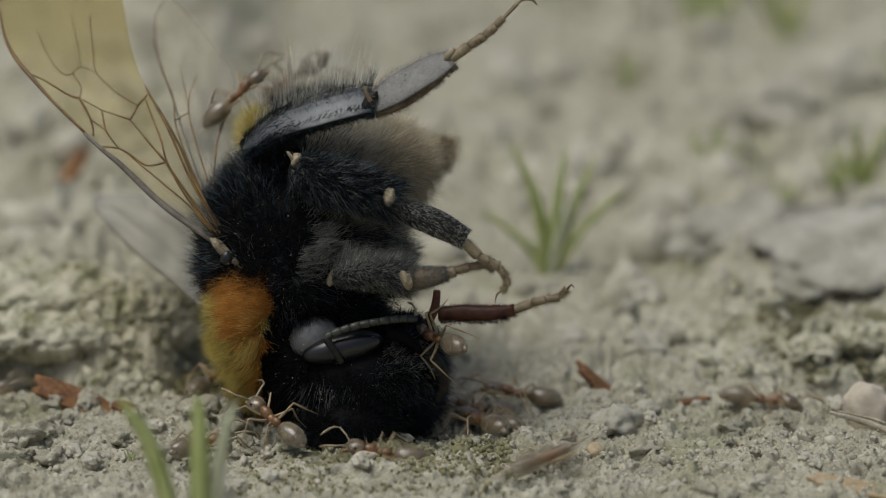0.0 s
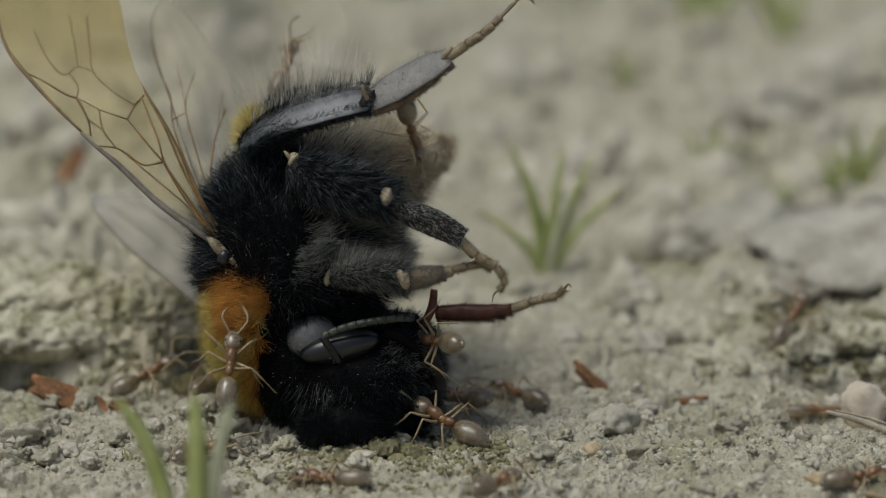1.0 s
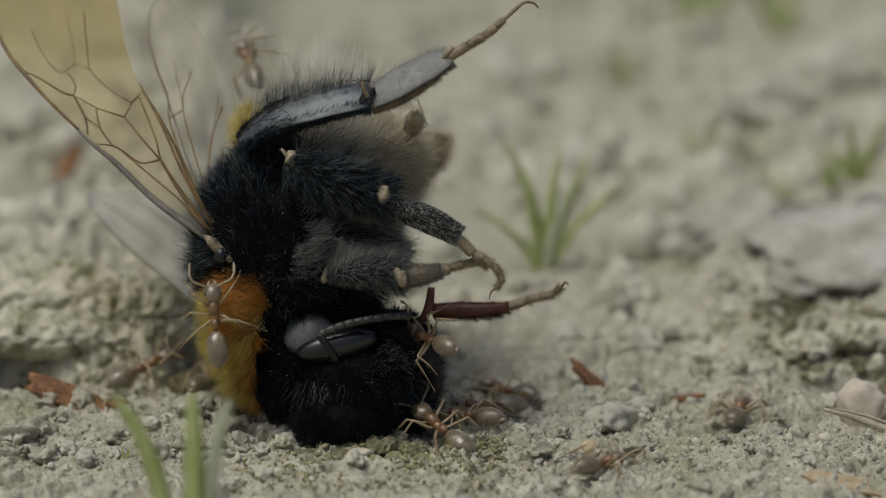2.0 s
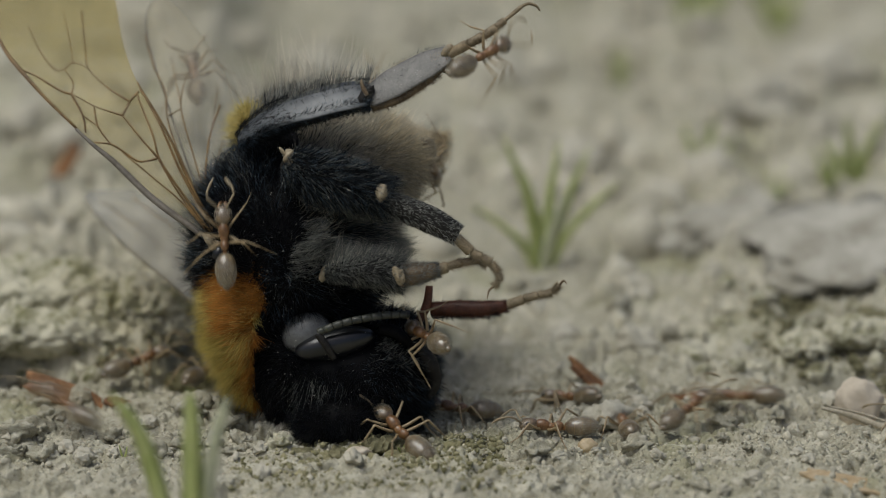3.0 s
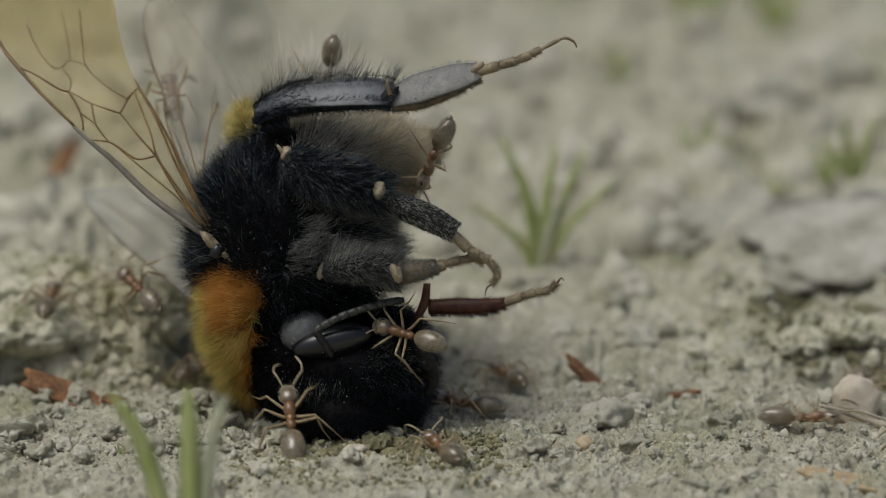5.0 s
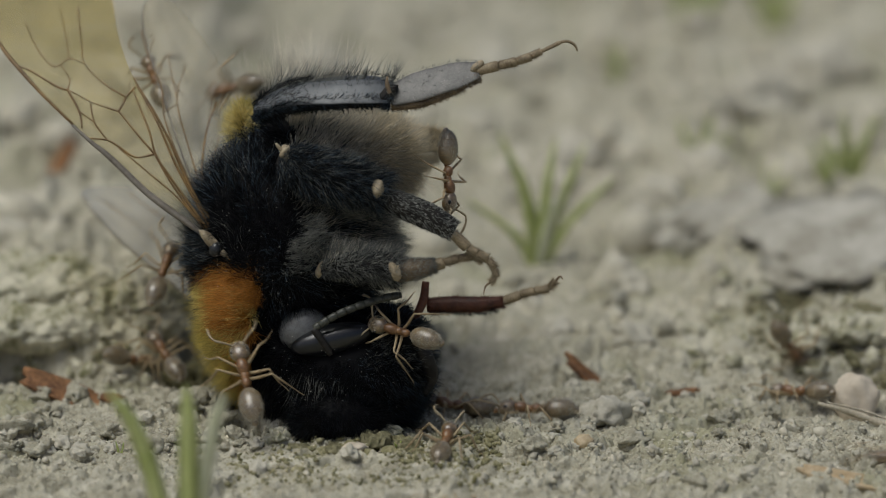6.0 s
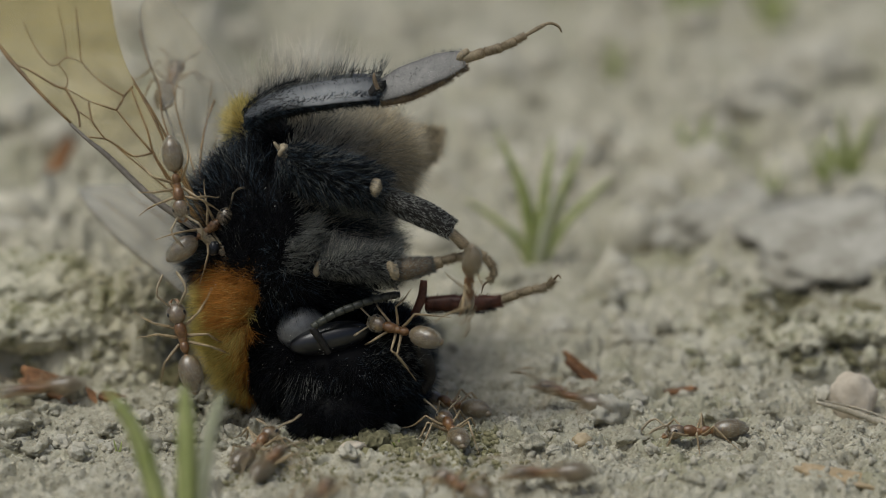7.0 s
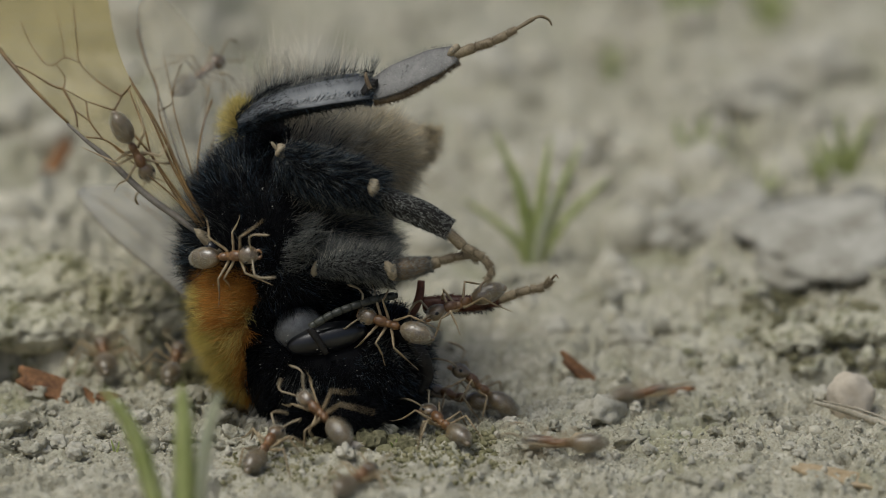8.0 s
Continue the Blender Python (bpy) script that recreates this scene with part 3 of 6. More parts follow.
    g.tube(smooth_path([(-1.3, 0.2, 0.46), (0.2, 0.3, 0.36), (1.6, 0.2, 0.12)]), spread([0.03, 0.05, 0.04], 13), 6)
    tagged(mesh_object("straw_stalk", g, STRAW), "dry pale split stalk lying on the soil", "straw").matrix_basis = rest(15.3, -1.4, 0.02, (0, 9, -8))


def chip(name, x, y, length, width, turn, label, seed, material=None, category="bark chip"):
    """A curled, splintered flake of bark with thickness."""
    rnd = random.Random(seed)
    nx, ny, g = 14, 6, Geo()
    jag = [rnd.uniform(-0.22, 0.22) for _ in range(ny + 1)]
    for side in (0.5, -0.5):
        vs = []
        for i in range(nx + 1):
            for j in range(ny + 1):
                u, v = i / nx * 2 - 1, j / ny * 2 - 1
                w = width * (1 - 0.35 * abs(u) ** 2 + 0.12 * noise.noise(Vector((u * 2, seed, 0))))
                e = jag[j] * (1 if u > 0 else 0.7) * abs(u) ** 6
                vs.append((length * (u + e), v * w, 0.12 + 0.35 * width * v * v + 0.05 * noise.noise(Vector((u * 3, v * 3, seed))) + side * (0.10 + 0.22 * min(width, 0.5))))
        fs = [(i * (ny + 1) + j, (i + 1) * (ny + 1) + j, (i + 1) * (ny + 1) + j + 1, i * (ny + 1) + j + 1) for i in range(nx) for j in range(ny)]
        g.add(vs, fs if side > 0 else [f[::-1] for f in fs])
    n = (nx + 1) * (ny + 1)
    rim = [(i * (ny + 1), (i + 1) * (ny + 1)) for i in range(nx)] + [(nx * (ny + 1) + j, nx * (ny + 1) + j + 1) for j in range(ny)]
    rim += [((i + 1) * (ny + 1) + ny, i * (ny + 1) + ny) for i in range(nx)] + [(j + 1, j) for j in range(ny)]
    g.f += [(b, a, a + n, b + n) for a, b in rim]
    ob = tagged(mesh_object(name, g, material or BARK), label, category)
    ob.matrix_basis = rest(x, y, 0.02, turn)
    return ob


# ---- grass ----
def blade(parent, base, mid, tip, width, material, label=""):
    """One folded grass blade with thickness."""
    path = smooth_path([base, mid, tip], 8)
    n, g = len(path), Geo()
    vs = []
    for i, p in enumerate(path):
        t = i / (n - 1)
        w = width * (1 - t ** 2.2) * (0.65 + 0.5 * math.sin(min(t * 2.2, 1.57))) + 0.01
        d = (path[min(i + 1, n - 1)] - path[max(i - 1, 0)]).normalized()
        s = d.cross(Vector((0.25, 1, 0))).normalized()
        f = d.cross(s)
        vs += [p - s * w, p + f * w * 0.35, p + s * w, p + f * w * 0.35 - f * 0.05]
    fs = []
    for i in range(n - 1):
        for j in range(4):
            fs.append((i * 4 + j, i * 4 + (j + 1) % 4, i * 4 + 4 + (j + 1) % 4, i * 4 + 4 + j))
    fs += [(0, 1, 2, 3), tuple(n * 4 - 1 - k for k in range(4))]
    return part("blade", g.add(vs, fs), material, parent, label)


def tuft(x, y, blades, label):
    top = tagged(new("grass_tuft"), label, "grass")
    top.matrix_basis = rest(x, y, 0.15)
    for mid, tip, width, pale in blades:
        bx = (tip[0] * 0.06, tip[1] * 0.06, 0)
        blade(top, bx, mid, tip, width, DRY_GRASS if pale else GRASS, "pale dry grass blade" if pale else "")
    return top


def lawn():
    tuft(-7.68, -17.33, [((-1.35, 0.00, 5.00), (-2.45, 0.09, 6.85), 0.36, False), ((0.11, 0.00, 5.10), (0.05, 0.09, 6.95), 0.38, False), ((0.81, 0.00, 5.10), (1.28, 0.09, 6.68), 0.25, True)], "young green grass blades growing in the sand")
    tuft(-10.9, -4.6, [((-0.05, 0, 0.3), (-0.12, 0, 0.62), 0.04, False), ((0.1, 0, 0.25), (0.16, 0, 0.55), 0.04, False)], "tiny green seedling among sand grains")
    for x, y in ((-3.1, -3.5), (-2.4, -3.8), (-1.1, -4.4)):
        tuft(x, y, [((-0.1, 0, 0.22), (-0.22, -0.1, 0.42), 0.06, False), ((0.08, 0, 0.2), (0.2, -0.1, 0.38), 0.06, False), ((0.0, 0, 0.25), (0.03, 0, 0.5), 0.05, False)], "tiny green moss shoot beside the bee's head")
    tuft(4.4, 19.5, [((-0.6, 0.3, 3.2), (-1.7, 0.6, 5.9), 0.25, False), ((0.3, 0.2, 3.0), (0.7, 0.8, 5.6), 0.25, False), ((0.9, 0.6, 2.6), (2.0, 1.2, 5.2), 0.24, False),
                     ((-1.0, -0.3, 1.6), (-3.0, -0.6, 3.2), 0.22, False), ((0.4, -0.4, 1.8), (0.95, -0.6, 3.7), 0.28, True), ((1.3, 0.2, 2.0), (3.2, 0.4, 3.9), 0.2, False),
                     ((-0.2, 0.4, 2.2), (-0.7, 1.0, 4.1), 0.21, False)], "bright green grass tuft growing from the soil")
    small = [((-0.4, 0, 1.2), (-0.9, 0.2, 2.5), 0.24, False), ((0.3, 0.1, 1.3), (0.6, 0.3, 2.7), 0.24, False), ((0.7, 0, 0.9), (1.5, 0.2, 1.8), 0.21, False)]
    first = tuft(11.8, 31.1, small, "small green grass tuft on the pale soil")
    first["group"] = "small grass tufts"
    for x, y, turn, s in ((9.0, 48.3, 60, 1.0), (13.5, 61.1, 20, 1.9), (17.9, 59.2, 140, 2.0), (18.3, 28.2, 200, 1.2), (14.2, 23.1, 300, 0.8),
                          (16.8, 25.8, 45, 0.9)):
        ob = copy_thing(first, Matrix())
        ob.matrix_basis = rest(x, y, 0.15, (0, 0, turn)) @ Matrix.Scale(s, 4)


# ---- the dead bumblebee, lying on its head ----
BEE_AT = (-3.66, -2.9, 0.0)
BEE = pose(BEE_AT[0] * MM, BEE_AT[1] * MM, BEE_AT[2] * MM, LEAN, 0, 0)
# bodies: centre, radii in the bee's own axes (x across, y away, z up)
HEAD = ((0.75, 1.4, 2.1), (2.8, 2.15, 2.4))
FACE = ((2.2, 1.35, 2.85), (1.55, 1.6, 1.75))
THORAX = ((-1.55, 2.2, 6.9), (3.45, 3.2, 3.7))
REAR = ((-0.75, 2.6, 9.1), (2.9, 3.0, 2.7))
ABDOMEN = ((-1.0, 5.0, 10.95), (2.35, 4.2, 1.75))
JAWS = ((0.45, 0.05, 0.55), (1.7, 1.35, 1.1))
NECK = ((-1.5, 1.8, 2.7), (1.75, 2.0, 2.15))
COLLAR = ((-2.55, 2.1, 4.35), (1.75, 2.6, 2.8))


def bee_front(x, z):
    """Depth of the bee's near side at x, z in its own axes."""
    best = 4.0
    for c, r in (HEAD, THORAX, REAR, NECK):
        k = 1 - ((x - c[0]) / r[0]) ** 2 - ((z - c[2]) / r[2]) ** 2
        if k > 0:
            best = min(best, c[1] - r[1] * math.sqrt(k))
    return best


def limb(name, parent, pts, radii, material, label="", sides=10, flat=1.0, steps=5, normal=(0, 1, 0)):
    path = smooth_path(pts, steps)
    rr = spread(radii, len(path))
    return part(name, Geo().tube(path, rr, sides, flat, normal), material, parent, label), path, rr


def tarsus(parent, pts, radii, material, claws=True):
    """Foot segments: a row of little flared joints and a claw."""
    pts = [Vector(p) for p in pts]
    for i in range(len(pts) - 1):
        a, b = pts[i], pts[i + 1]
        d = b - a
        r = radii[i]
        part("foot_joint", Geo().tube([a, a + d * 0.15, a + d * 0.7, a + d * 0.93, b], [r * 0.82, r * 0.9, r * 1.0, r * 1.02, r * 0.8], 9), material, parent)
    part("leg_hair", shell_hairs(pts, list(radii) + [radii[-1]], 900, 0.17, 0.9, 70 + int(10 * radii[0]), 0.0055), JOINT, parent, "fine pale hair on the foot")
    if claws:
        d = (pts[-1] - pts[-2]).normalized()
        for s in (-1, 1):
            side = Vector((0, 0.18 * s, 0))
            p = pts[-1]
            g = Geo().tube(smooth_path([p, p + d * 0.22 + side * 0.6, p + d * 0.34 + side + Vector((0.02, 0, -0.2))], 4), spread([0.05, 0.04, 0.01], 9), 6)
            part("claw", g, LEG_BROWN, parent)


def leg_empty(parent, at):
    """A leg hung at its joint, so that it can turn there."""
    ob = new("leg")
    ob.parent = parent
    ob.location = Vector(at) * MM
    return ob


def fuzz(name, parent, spot, count, length, seed, material, keep=None, flow=(0, 0, 0), width=0.014, label="", sweep=0.5):
    pts, nrm = skin(spot[0], spot[1], count, seed, keep)
    rnd = np.random.RandomState(seed + 1)
    ways = nrm + np.array(flow) * sweep + rnd.normal(size=pts.shape) * 0.14
    clump = np.stack([bumps(pts[:, 0] * 1.0, pts[:, 2] * 1.0, 0.6, seed + k) for k in range(3)], -1)
    g = hairs(pts - nrm * 0.1, ways + clump * 0.65, length * rnd.uniform(0.55, 1.15, len(pts)), width, 0.3, seed + 2)
    return part(name, g, material, parent, label)


def inside_collar(p):
    """The band of orange hair behind the head."""
    x, z = p[:, 0], p[:, 2]
    right = np.interp(z, (1.0, 1.4, 2.2, 3.0, 4.5, 5.9), (-2.2, -2.5, -2.85, -2.85, -2.5, -2.2)) + 0.12 * bumps(x, z, 0.45, 77)
    top = 5.95 + (x + 2.3) * 0.22
    return (x < right) & (z < top + 0.3 * bumps(x, z, 0.4, 78)) & (z > 1.0)


def bumblebee():
    bee = tagged(new("bumblebee"), "dead black bumblebee with an orange collar, head down on the soil", "bumblebee")
    bee.matrix_basis = BEE
    front = lambda p, q: (q[:, 1] < 0.55)

    soft = lambda p, k: np.random.RandomState(len(p) + k).normal(0, 0.32, len(p))
    # body
    thorax = part("thorax", Geo().ball(THORAX[0], THORAX[1], (0, 0, 0), 24, 32, 0.03, 2).ball(REAR[0], REAR[1], (0, 0, 0), 20, 28, 0.03, 3), CUTICLE, bee, "black thorax under dense hair")
    fuzz("black_fur", thorax, THORAX, 16000, 0.85, 11, BLACK_HAIR, lambda p, q: front(p, q) & ~inside_collar(p) & (p[:, 2] > 3.6), (0.35, -0.2, 0.5), 0.0095)
    fuzz("silvery_fur", thorax, REAR, 6800, 1.05, 14, SILVER_HAIR, lambda p, q: front(p, q) & (p[:, 0] > -1.5 + 0.5 * bumps(p[:, 0], p[:, 2], 0.7, 93)) & (p[:, 2] > 8.7 - 0.40 * (p[:, 0] + 1.5) + 0.7 * soft(p, 1)), (1.1, -0.3, 0.6), 0.0105)
    fuzz("black_fur", thorax, REAR, 2600, 0.7, 16, BLACK_HAIR, lambda p, q: front(p, q) & (p[:, 0] > -1.5) & (p[:, 2] < 10.2 + soft(p, 12)), (0.9, -0.2, 0.5), 0.0090)
    fuzz("silvery_fur", thorax, THORAX, 900, 0.9, 15, SILVER_HAIR, lambda p, q: front(p, q) & (p[:, 0] > 0.9 + soft(p, 2)) & (p[:, 2] > 6.2 + soft(p, 3)) & (p[:, 2] < 8.6), (1.0, 0.1, 0.4), 0.0105)
    fuzz("black_fur", thorax, REAR, 4500, 0.7, 17, BLACK_HAIR, lambda p, q: front(p, q) & (p[:, 0] < -1.2 + 0.5 * bumps(p[:, 0], p[:, 2], 0.7, 93)), (0.4, -0.2, 0.4), 0.0095)
    fuzz("silvery_fur", thorax, THORAX, 700, 1.0, 29, SILVER_HAIR, lambda p, q: front(p, q) & (p[:, 0] > -1.5 + bumps(p[:, 0], p[:, 2], 0.8, 93)) & (p[:, 2] > 6.3 + soft(p, 4)) & (p[:, 2] < 9.0 + soft(p, 5)), (0.9, -0.3, 0.5), 0.0085)
    fuzz("grey_fur", thorax, THORAX, 3300, 1.25, 19, GREY_HAIR, lambda p, q: front(p, q) & (p[:, 0] > -1.7 + 0.8 * bumps(p[:, 0], p[:, 2], 0.8, 93)) & (p[:, 2] > 6.1 + soft(p, 6)) & (p[:, 2] < 8.3 + soft(p, 7)) & (bumps(p[:, 0], p[:, 2], 0.8, 97) + soft(p, 8) > -0.1), (1.2, -0.3, 0.9), 0.0100)
    fuzz("black_fur", thorax, ((-2.2, 3.2, 5.0), (2.5, 2.6, 3.0)), 5200, 0.7, 18, BLACK_HAIR, lambda p, q: (q[:, 0] < -0.15) & (q[:, 1] > -0.55), (-0.5, -0.1, 0.2), 0.0095)
    fuzz("grey_fur", thorax, THORAX, 900, 0.9, 20, GREY_HAIR, lambda p, q: front(p, q) & ~inside_collar(p) & (p[:, 2] > 4.5) & (bumps(p[:, 0], p[:, 2], 1.1, 99) > -0.1), (0.4, -0.2, 0.6), 0.0075)
    fuzz("blue_sheen_fur", thorax, THORAX, 2600, 0.95, 22, BLUE_SHEEN_HAIR, lambda p, q: front(p, q) & ~inside_collar(p) & (p[:, 2] > 4.2 + soft(p, 11)) & (bumps(p[:, 0], p[:, 2], 0.9, 88) > 0.0), (0.5, -0.2, 0.6), 0.0090)
    fuzz("blue_sheen_fur", thorax, REAR, 1500, 0.95, 24, BLUE_SHEEN_HAIR, front, (0.9, -0.2, 0.5), 0.0090)
    part("collar", Geo().ball(COLLAR[0], (1.5, 2.3, 2.5), (0, 0, 0), 18, 24, 0.03, 5), CUTICLE, bee)
    fuzz("black_fur", thorax, NECK, 5000, 0.65, 21, BLACK_HAIR, lambda p, q: front(p, q) & ~inside_collar(p), (0.1, -0.2, -0.5), 0.014)
    golden = lambda p: (5.2 - p[:, 2]) * 0.28 - (p[:, 0] + 3.3) * 0.60 + 0.36 + 0.6 * bumps(p[:, 0], p[:, 2], 0.7, 91) > np.random.RandomState(len(p)).uniform(-0.1, 1.1, len(p))
    fan = (-0.35, -0.15, 0.12)
    fuzz("orange_fur", thorax, COLLAR, 9500, 0.9, 23, ORANGE_HAIR, lambda p, q: front(p, q) & inside_collar(p) & ~golden(p), fan, 0.0085, "dense orange collar hair", 0.5)
    fuzz("golden_fur", thorax, COLLAR, 9500, 0.9, 25, COLLAR_YELLOW, lambda p, q: front(p, q) & inside_collar(p) & golden(p), (-0.4, -0.15, -0.2), 0.0085, "golden hair at the collar's edge", 0.5)
    abdomen = part("abdomen", Geo().ball(ABDOMEN[0], ABDOMEN[1], (0, 0, 0), 22, 30, 0.02, 6), CUTICLE, bee, "black abdomen with long bristles")
    fuzz("black_fur", abdomen, ABDOMEN, 2600, 0.5, 31, BLACK_HAIR, lambda p, q: (q[:, 2] > -0.2) & (q[:, 1] < 0.7), (0.25, -0.1, 0.9), 0.014)
    fuzz("pale_fur", abdomen, ABDOMEN, 420, 2.3, 39, SILVER_HAIR, lambda p, q: (q[:, 2] > 0.35) & (q[:, 1] < 0.5), (0.5, -0.1, 3.6), 0.0095, "long pale bristles")
    flank = ((0.95, 3.1, 9.85), (2.1, 2.6, 1.6))
    part("flank", Geo().ball(flank[0], (1.7, 2.3, 1.2), (0, 0, 0), 16, 22), LEG_BROWN, bee)
    fuzz("silvery_fur", abdomen, flank, 2600, 0.95, 27, SILVER_HAIR, lambda p, q: front(p, q), (1.0, -0.1, 0.3), 0.0105, "silvery grey hair on the flank")
    fuzz("tan_fur", abdomen, flank, 4600, 1.0, 28, PALE_HAIR, lambda p, q: front(p, q), (1.1, -0.15, 0.2), 0.0105, "tan hair on the flank")
    fuzz("grey_fur", abdomen, ABDOMEN, 2600, 1.0, 33, GREY_HAIR, lambda p, q: (q[:, 0] > 0.2) & (q[:, 2] < 0.5), (0.8, -0.2, -0.2), 0.012)
    fuzz("yellow_fur", abdomen, ((-3.05, 2.2, 11.0), (0.42, 0.9, 0.65)), 2200, 0.70, 35, YELLOW_HAIR, None, (-0.35, -0.2, 0.8), 0.011, "patch of yellow hair")
    fuzz("pale_fur", abdomen, ((1.7, 6.4, 10.2), (1.1, 2.0, 1.0)), 3200, 0.9, 37, PALE_HAIR, None, (0.5, -0.2, -0.1), 0.014, "pale tail hair")

    # head with eye, antenna and jaws
    head = part("head", Geo().ball(HEAD[0], HEAD[1], (0, 0, 0), 24, 32, 0.05, 8).ball(JAWS[0], JAWS[1], (0, 0, 0), 14, 20, 0.05, 9).ball(FACE[0], FACE[1], (0, 0, 0), 14, 20, 0.05, 12).ball(NECK[0], NECK[1], (0, 0, 0), 16, 22, 0.03, 10), CUTICLE, bee, "black hairy head")
    no_eye = lambda p, q: front(p, q) & (((p[:, 0] + 0.2) / 1.75) ** 2 + ((p[:, 2] - 3.45) / 0.85) ** 2 > 1)
    fuzz("black_fur", head, HEAD, 10000, 0.6, 41, BLACK_HAIR, no_eye, (0.2, -0.2, -0.5), 0.009)
    fuzz("black_fur", head, JAWS, 4200, 0.6, 49, BLACK_HAIR, front, (0.2, -0.2, -0.4), 0.009)
    fuzz("blue_sheen_fur", head, HEAD, 1500, 0.6, 42, BLUE_SHEEN_HAIR, lambda p, q: no_eye(p, q) & (bumps(p[:, 0], p[:, 2], 0.8, 87) > -0.2), (0.3, -0.2, -0.4), 0.0085)
    fuzz("blue_sheen_fur", head, FACE, 900, 0.5, 44, BLUE_SHEEN_HAIR, no_eye, (0.6, -0.3, 0.1), 0.0085)
    fuzz("grey_fur", head, FACE, 900, 0.6, 46, GREY_HAIR, lambda p, q: no_eye(p, q) & (p[:, 2] < 3.9), (0.8, -0.3, 0.2), 0.0085)
    fuzz("black_fur", head, FACE, 2600, 0.4, 48, BLACK_HAIR, no_eye, (0.5, -0.2, -0.2), 0.009)
    fuzz("grey_fur", head, HEAD, 420, 1.15, 43, GREY_HAIR, lambda p, q: no_eye(p, q) & (p[:, 2] < 2.2 + soft(p, 9)) & (p[:, 0] < 0.6) & (bumps(p[:, 0], p[:, 2], 0.9, 95) > 0.0), (-0.1, -0.2, -3.0), 0.0075)
    fuzz("grey_fur", head, HEAD, 800, 0.65, 47, GREY_HAIR, lambda p, q: no_eye(p, q) & (p[:, 0] > 1.3) & (p[:, 2] > 2.4), (0.9, -0.4, 0.3), 0.0085)
    part("eye", Geo().ball((0.12, -0.45, 3.38), (1.45, 0.55, 0.54), (0, -13, 0), 20, 28), EYE, head, "smooth glossy black compound eye")
    cheek = part("cheek", Geo().ball((-0.90, 0.0, 3.74), (0.90, 0.66, 0.74), (0, -25, 0), 16, 22), DOME, head, "domed grey-black head plate")
    fuzz("fine_hair", cheek, ((-0.90, 0.0, 3.74), (0.89, 0.65, 0.73)), 3600, 0.075, 45, SILVER_HAIR, front, (0, 0, 0), 0.0065)
    scape, path, rr = limb("antenna_base", head, [(0.12, -0.95, 2.85), (-0.15, -1.12, 3.3), (-0.46, -1.12, 3.75)], [0.10, 0.13, 0.15], LEG_DARK)
    flag = [(-0.46, -1.12, 3.78), (0.3, -1.15, 4.08), (1.2, -1.1, 4.28), (2.1, -0.95, 4.40), (2.75, -0.8, 4.40)]
    elbow = Vector(flag[0])
    path = [p - elbow for p in smooth_path(flag, 8)]
    grey = mat("grey_antenna", (0.02, 0.021, 0.017), (0.075, 0.078, 0.06), 3.0, rough=0.45, bump=0.01)
    antenna = part("antenna", Geo().tube(path, [0.11] * len(path), 8), grey, head, "jointed grey-black antenna", elbow)
    for i in range(0, len(path) - 3, 3):
        a, b = path[i], path[i + 3]
        part("antenna_joint", Geo().tube([a, a.lerp(b, 0.08), a.lerp(b, 0.9), b], [0.115, 0.14, 0.145, 0.115], 10), grey, antenna)
    limb("jaw", head, [(3.0, 0.2, 3.3), (3.45, 0.3, 2.7), (3.65, 0.5, 2.0), (3.4, 0.5, 1.4)], [0.26, 0.30, 0.24, 0.1], LEG_DARK)
    limb("jaw", head, [(1.7, -0.45, 3.9), (2.3, -0.5, 3.75), (2.9, -0.3, 3.2)], [0.22, 0.25, 0.12], CUTICLE)
    limb("mouthpart", head, [(2.9, 0.5, 1.9), (2.5, 0.1, 1.1), (1.7, -0.4, 0.5)], [0.25, 0.22, 0.08], CUTICLE)

    # middle leg
    leg = tagged(leg_empty(bee, (-1.55, -0.7, 9.9)), "furry dark middle leg")
    o = Vector((-1.55, -0.7, 9.9))
    rel = lambda pts: [Vector(p) - o for p in pts]
    part("hip", Geo().ball(Vector((-1.48, -1.35, 9.95)) - o, (0.17, 0.2, 0.26), (0, 25, 0), 16, 20, 0.3, 3).ball(Vector((-1.38, -1.42, 9.72)) - o, (0.12, 0.14, 0.15), (0, 0, 0), 12, 16, 0.3, 13).ball(Vector((-1.68, -1.38, 10.12)) - o, (0.07, 0.1, 0.2), (0, -35, 0), 12, 14, 0.2, 14), JOINT, leg, "pale hip joint")
    f, path, rr = limb("femur", leg, rel([(-1.5, -0.8, 9.75), (-0.6, -1.3, 9.3), (0.7, -1.6, 8.95), (1.75, -1.7, 8.62)]), [0.45, 0.72, 0.62, 0.42], LEG_DARK)
    part("leg_hair", shell_hairs(path, rr, 7000, 0.8, 1.5, 51, 0.009), BLACK_HAIR, f)
    part("leg_hair", shell_hairs(path, rr, 1300, 0.85, 1.6, 52, 0.0105), GREY_HAIR, f)
    part("leg_hair", shell_hairs(path, rr, 2600, 0.8, 1.6, 54, 0.0095), BLUE_SHEEN_HAIR, f)
    part("knee", Geo().ball(Vector((1.80, -2.3, 8.66)) - o, (0.22, 0.26, 0.33), (0, 10, 0), 14, 18, 0.14, 2), JOINT, leg, "pale knee joint")
    f, path, rr = limb("tibia", leg, rel([(1.75, -1.7, 8.5), (2.6, -1.75, 8.1), (3.5, -1.75, 7.72), (4.45, -1.7, 7.2)]), [0.36, 0.48, 0.50, 0.38], LEG_DARK, flat=0.6)
    part("leg_hair", shell_hairs(path, rr, 1900, 0.14, 1.8, 53, 0.0100), GREY_HAIR, f)
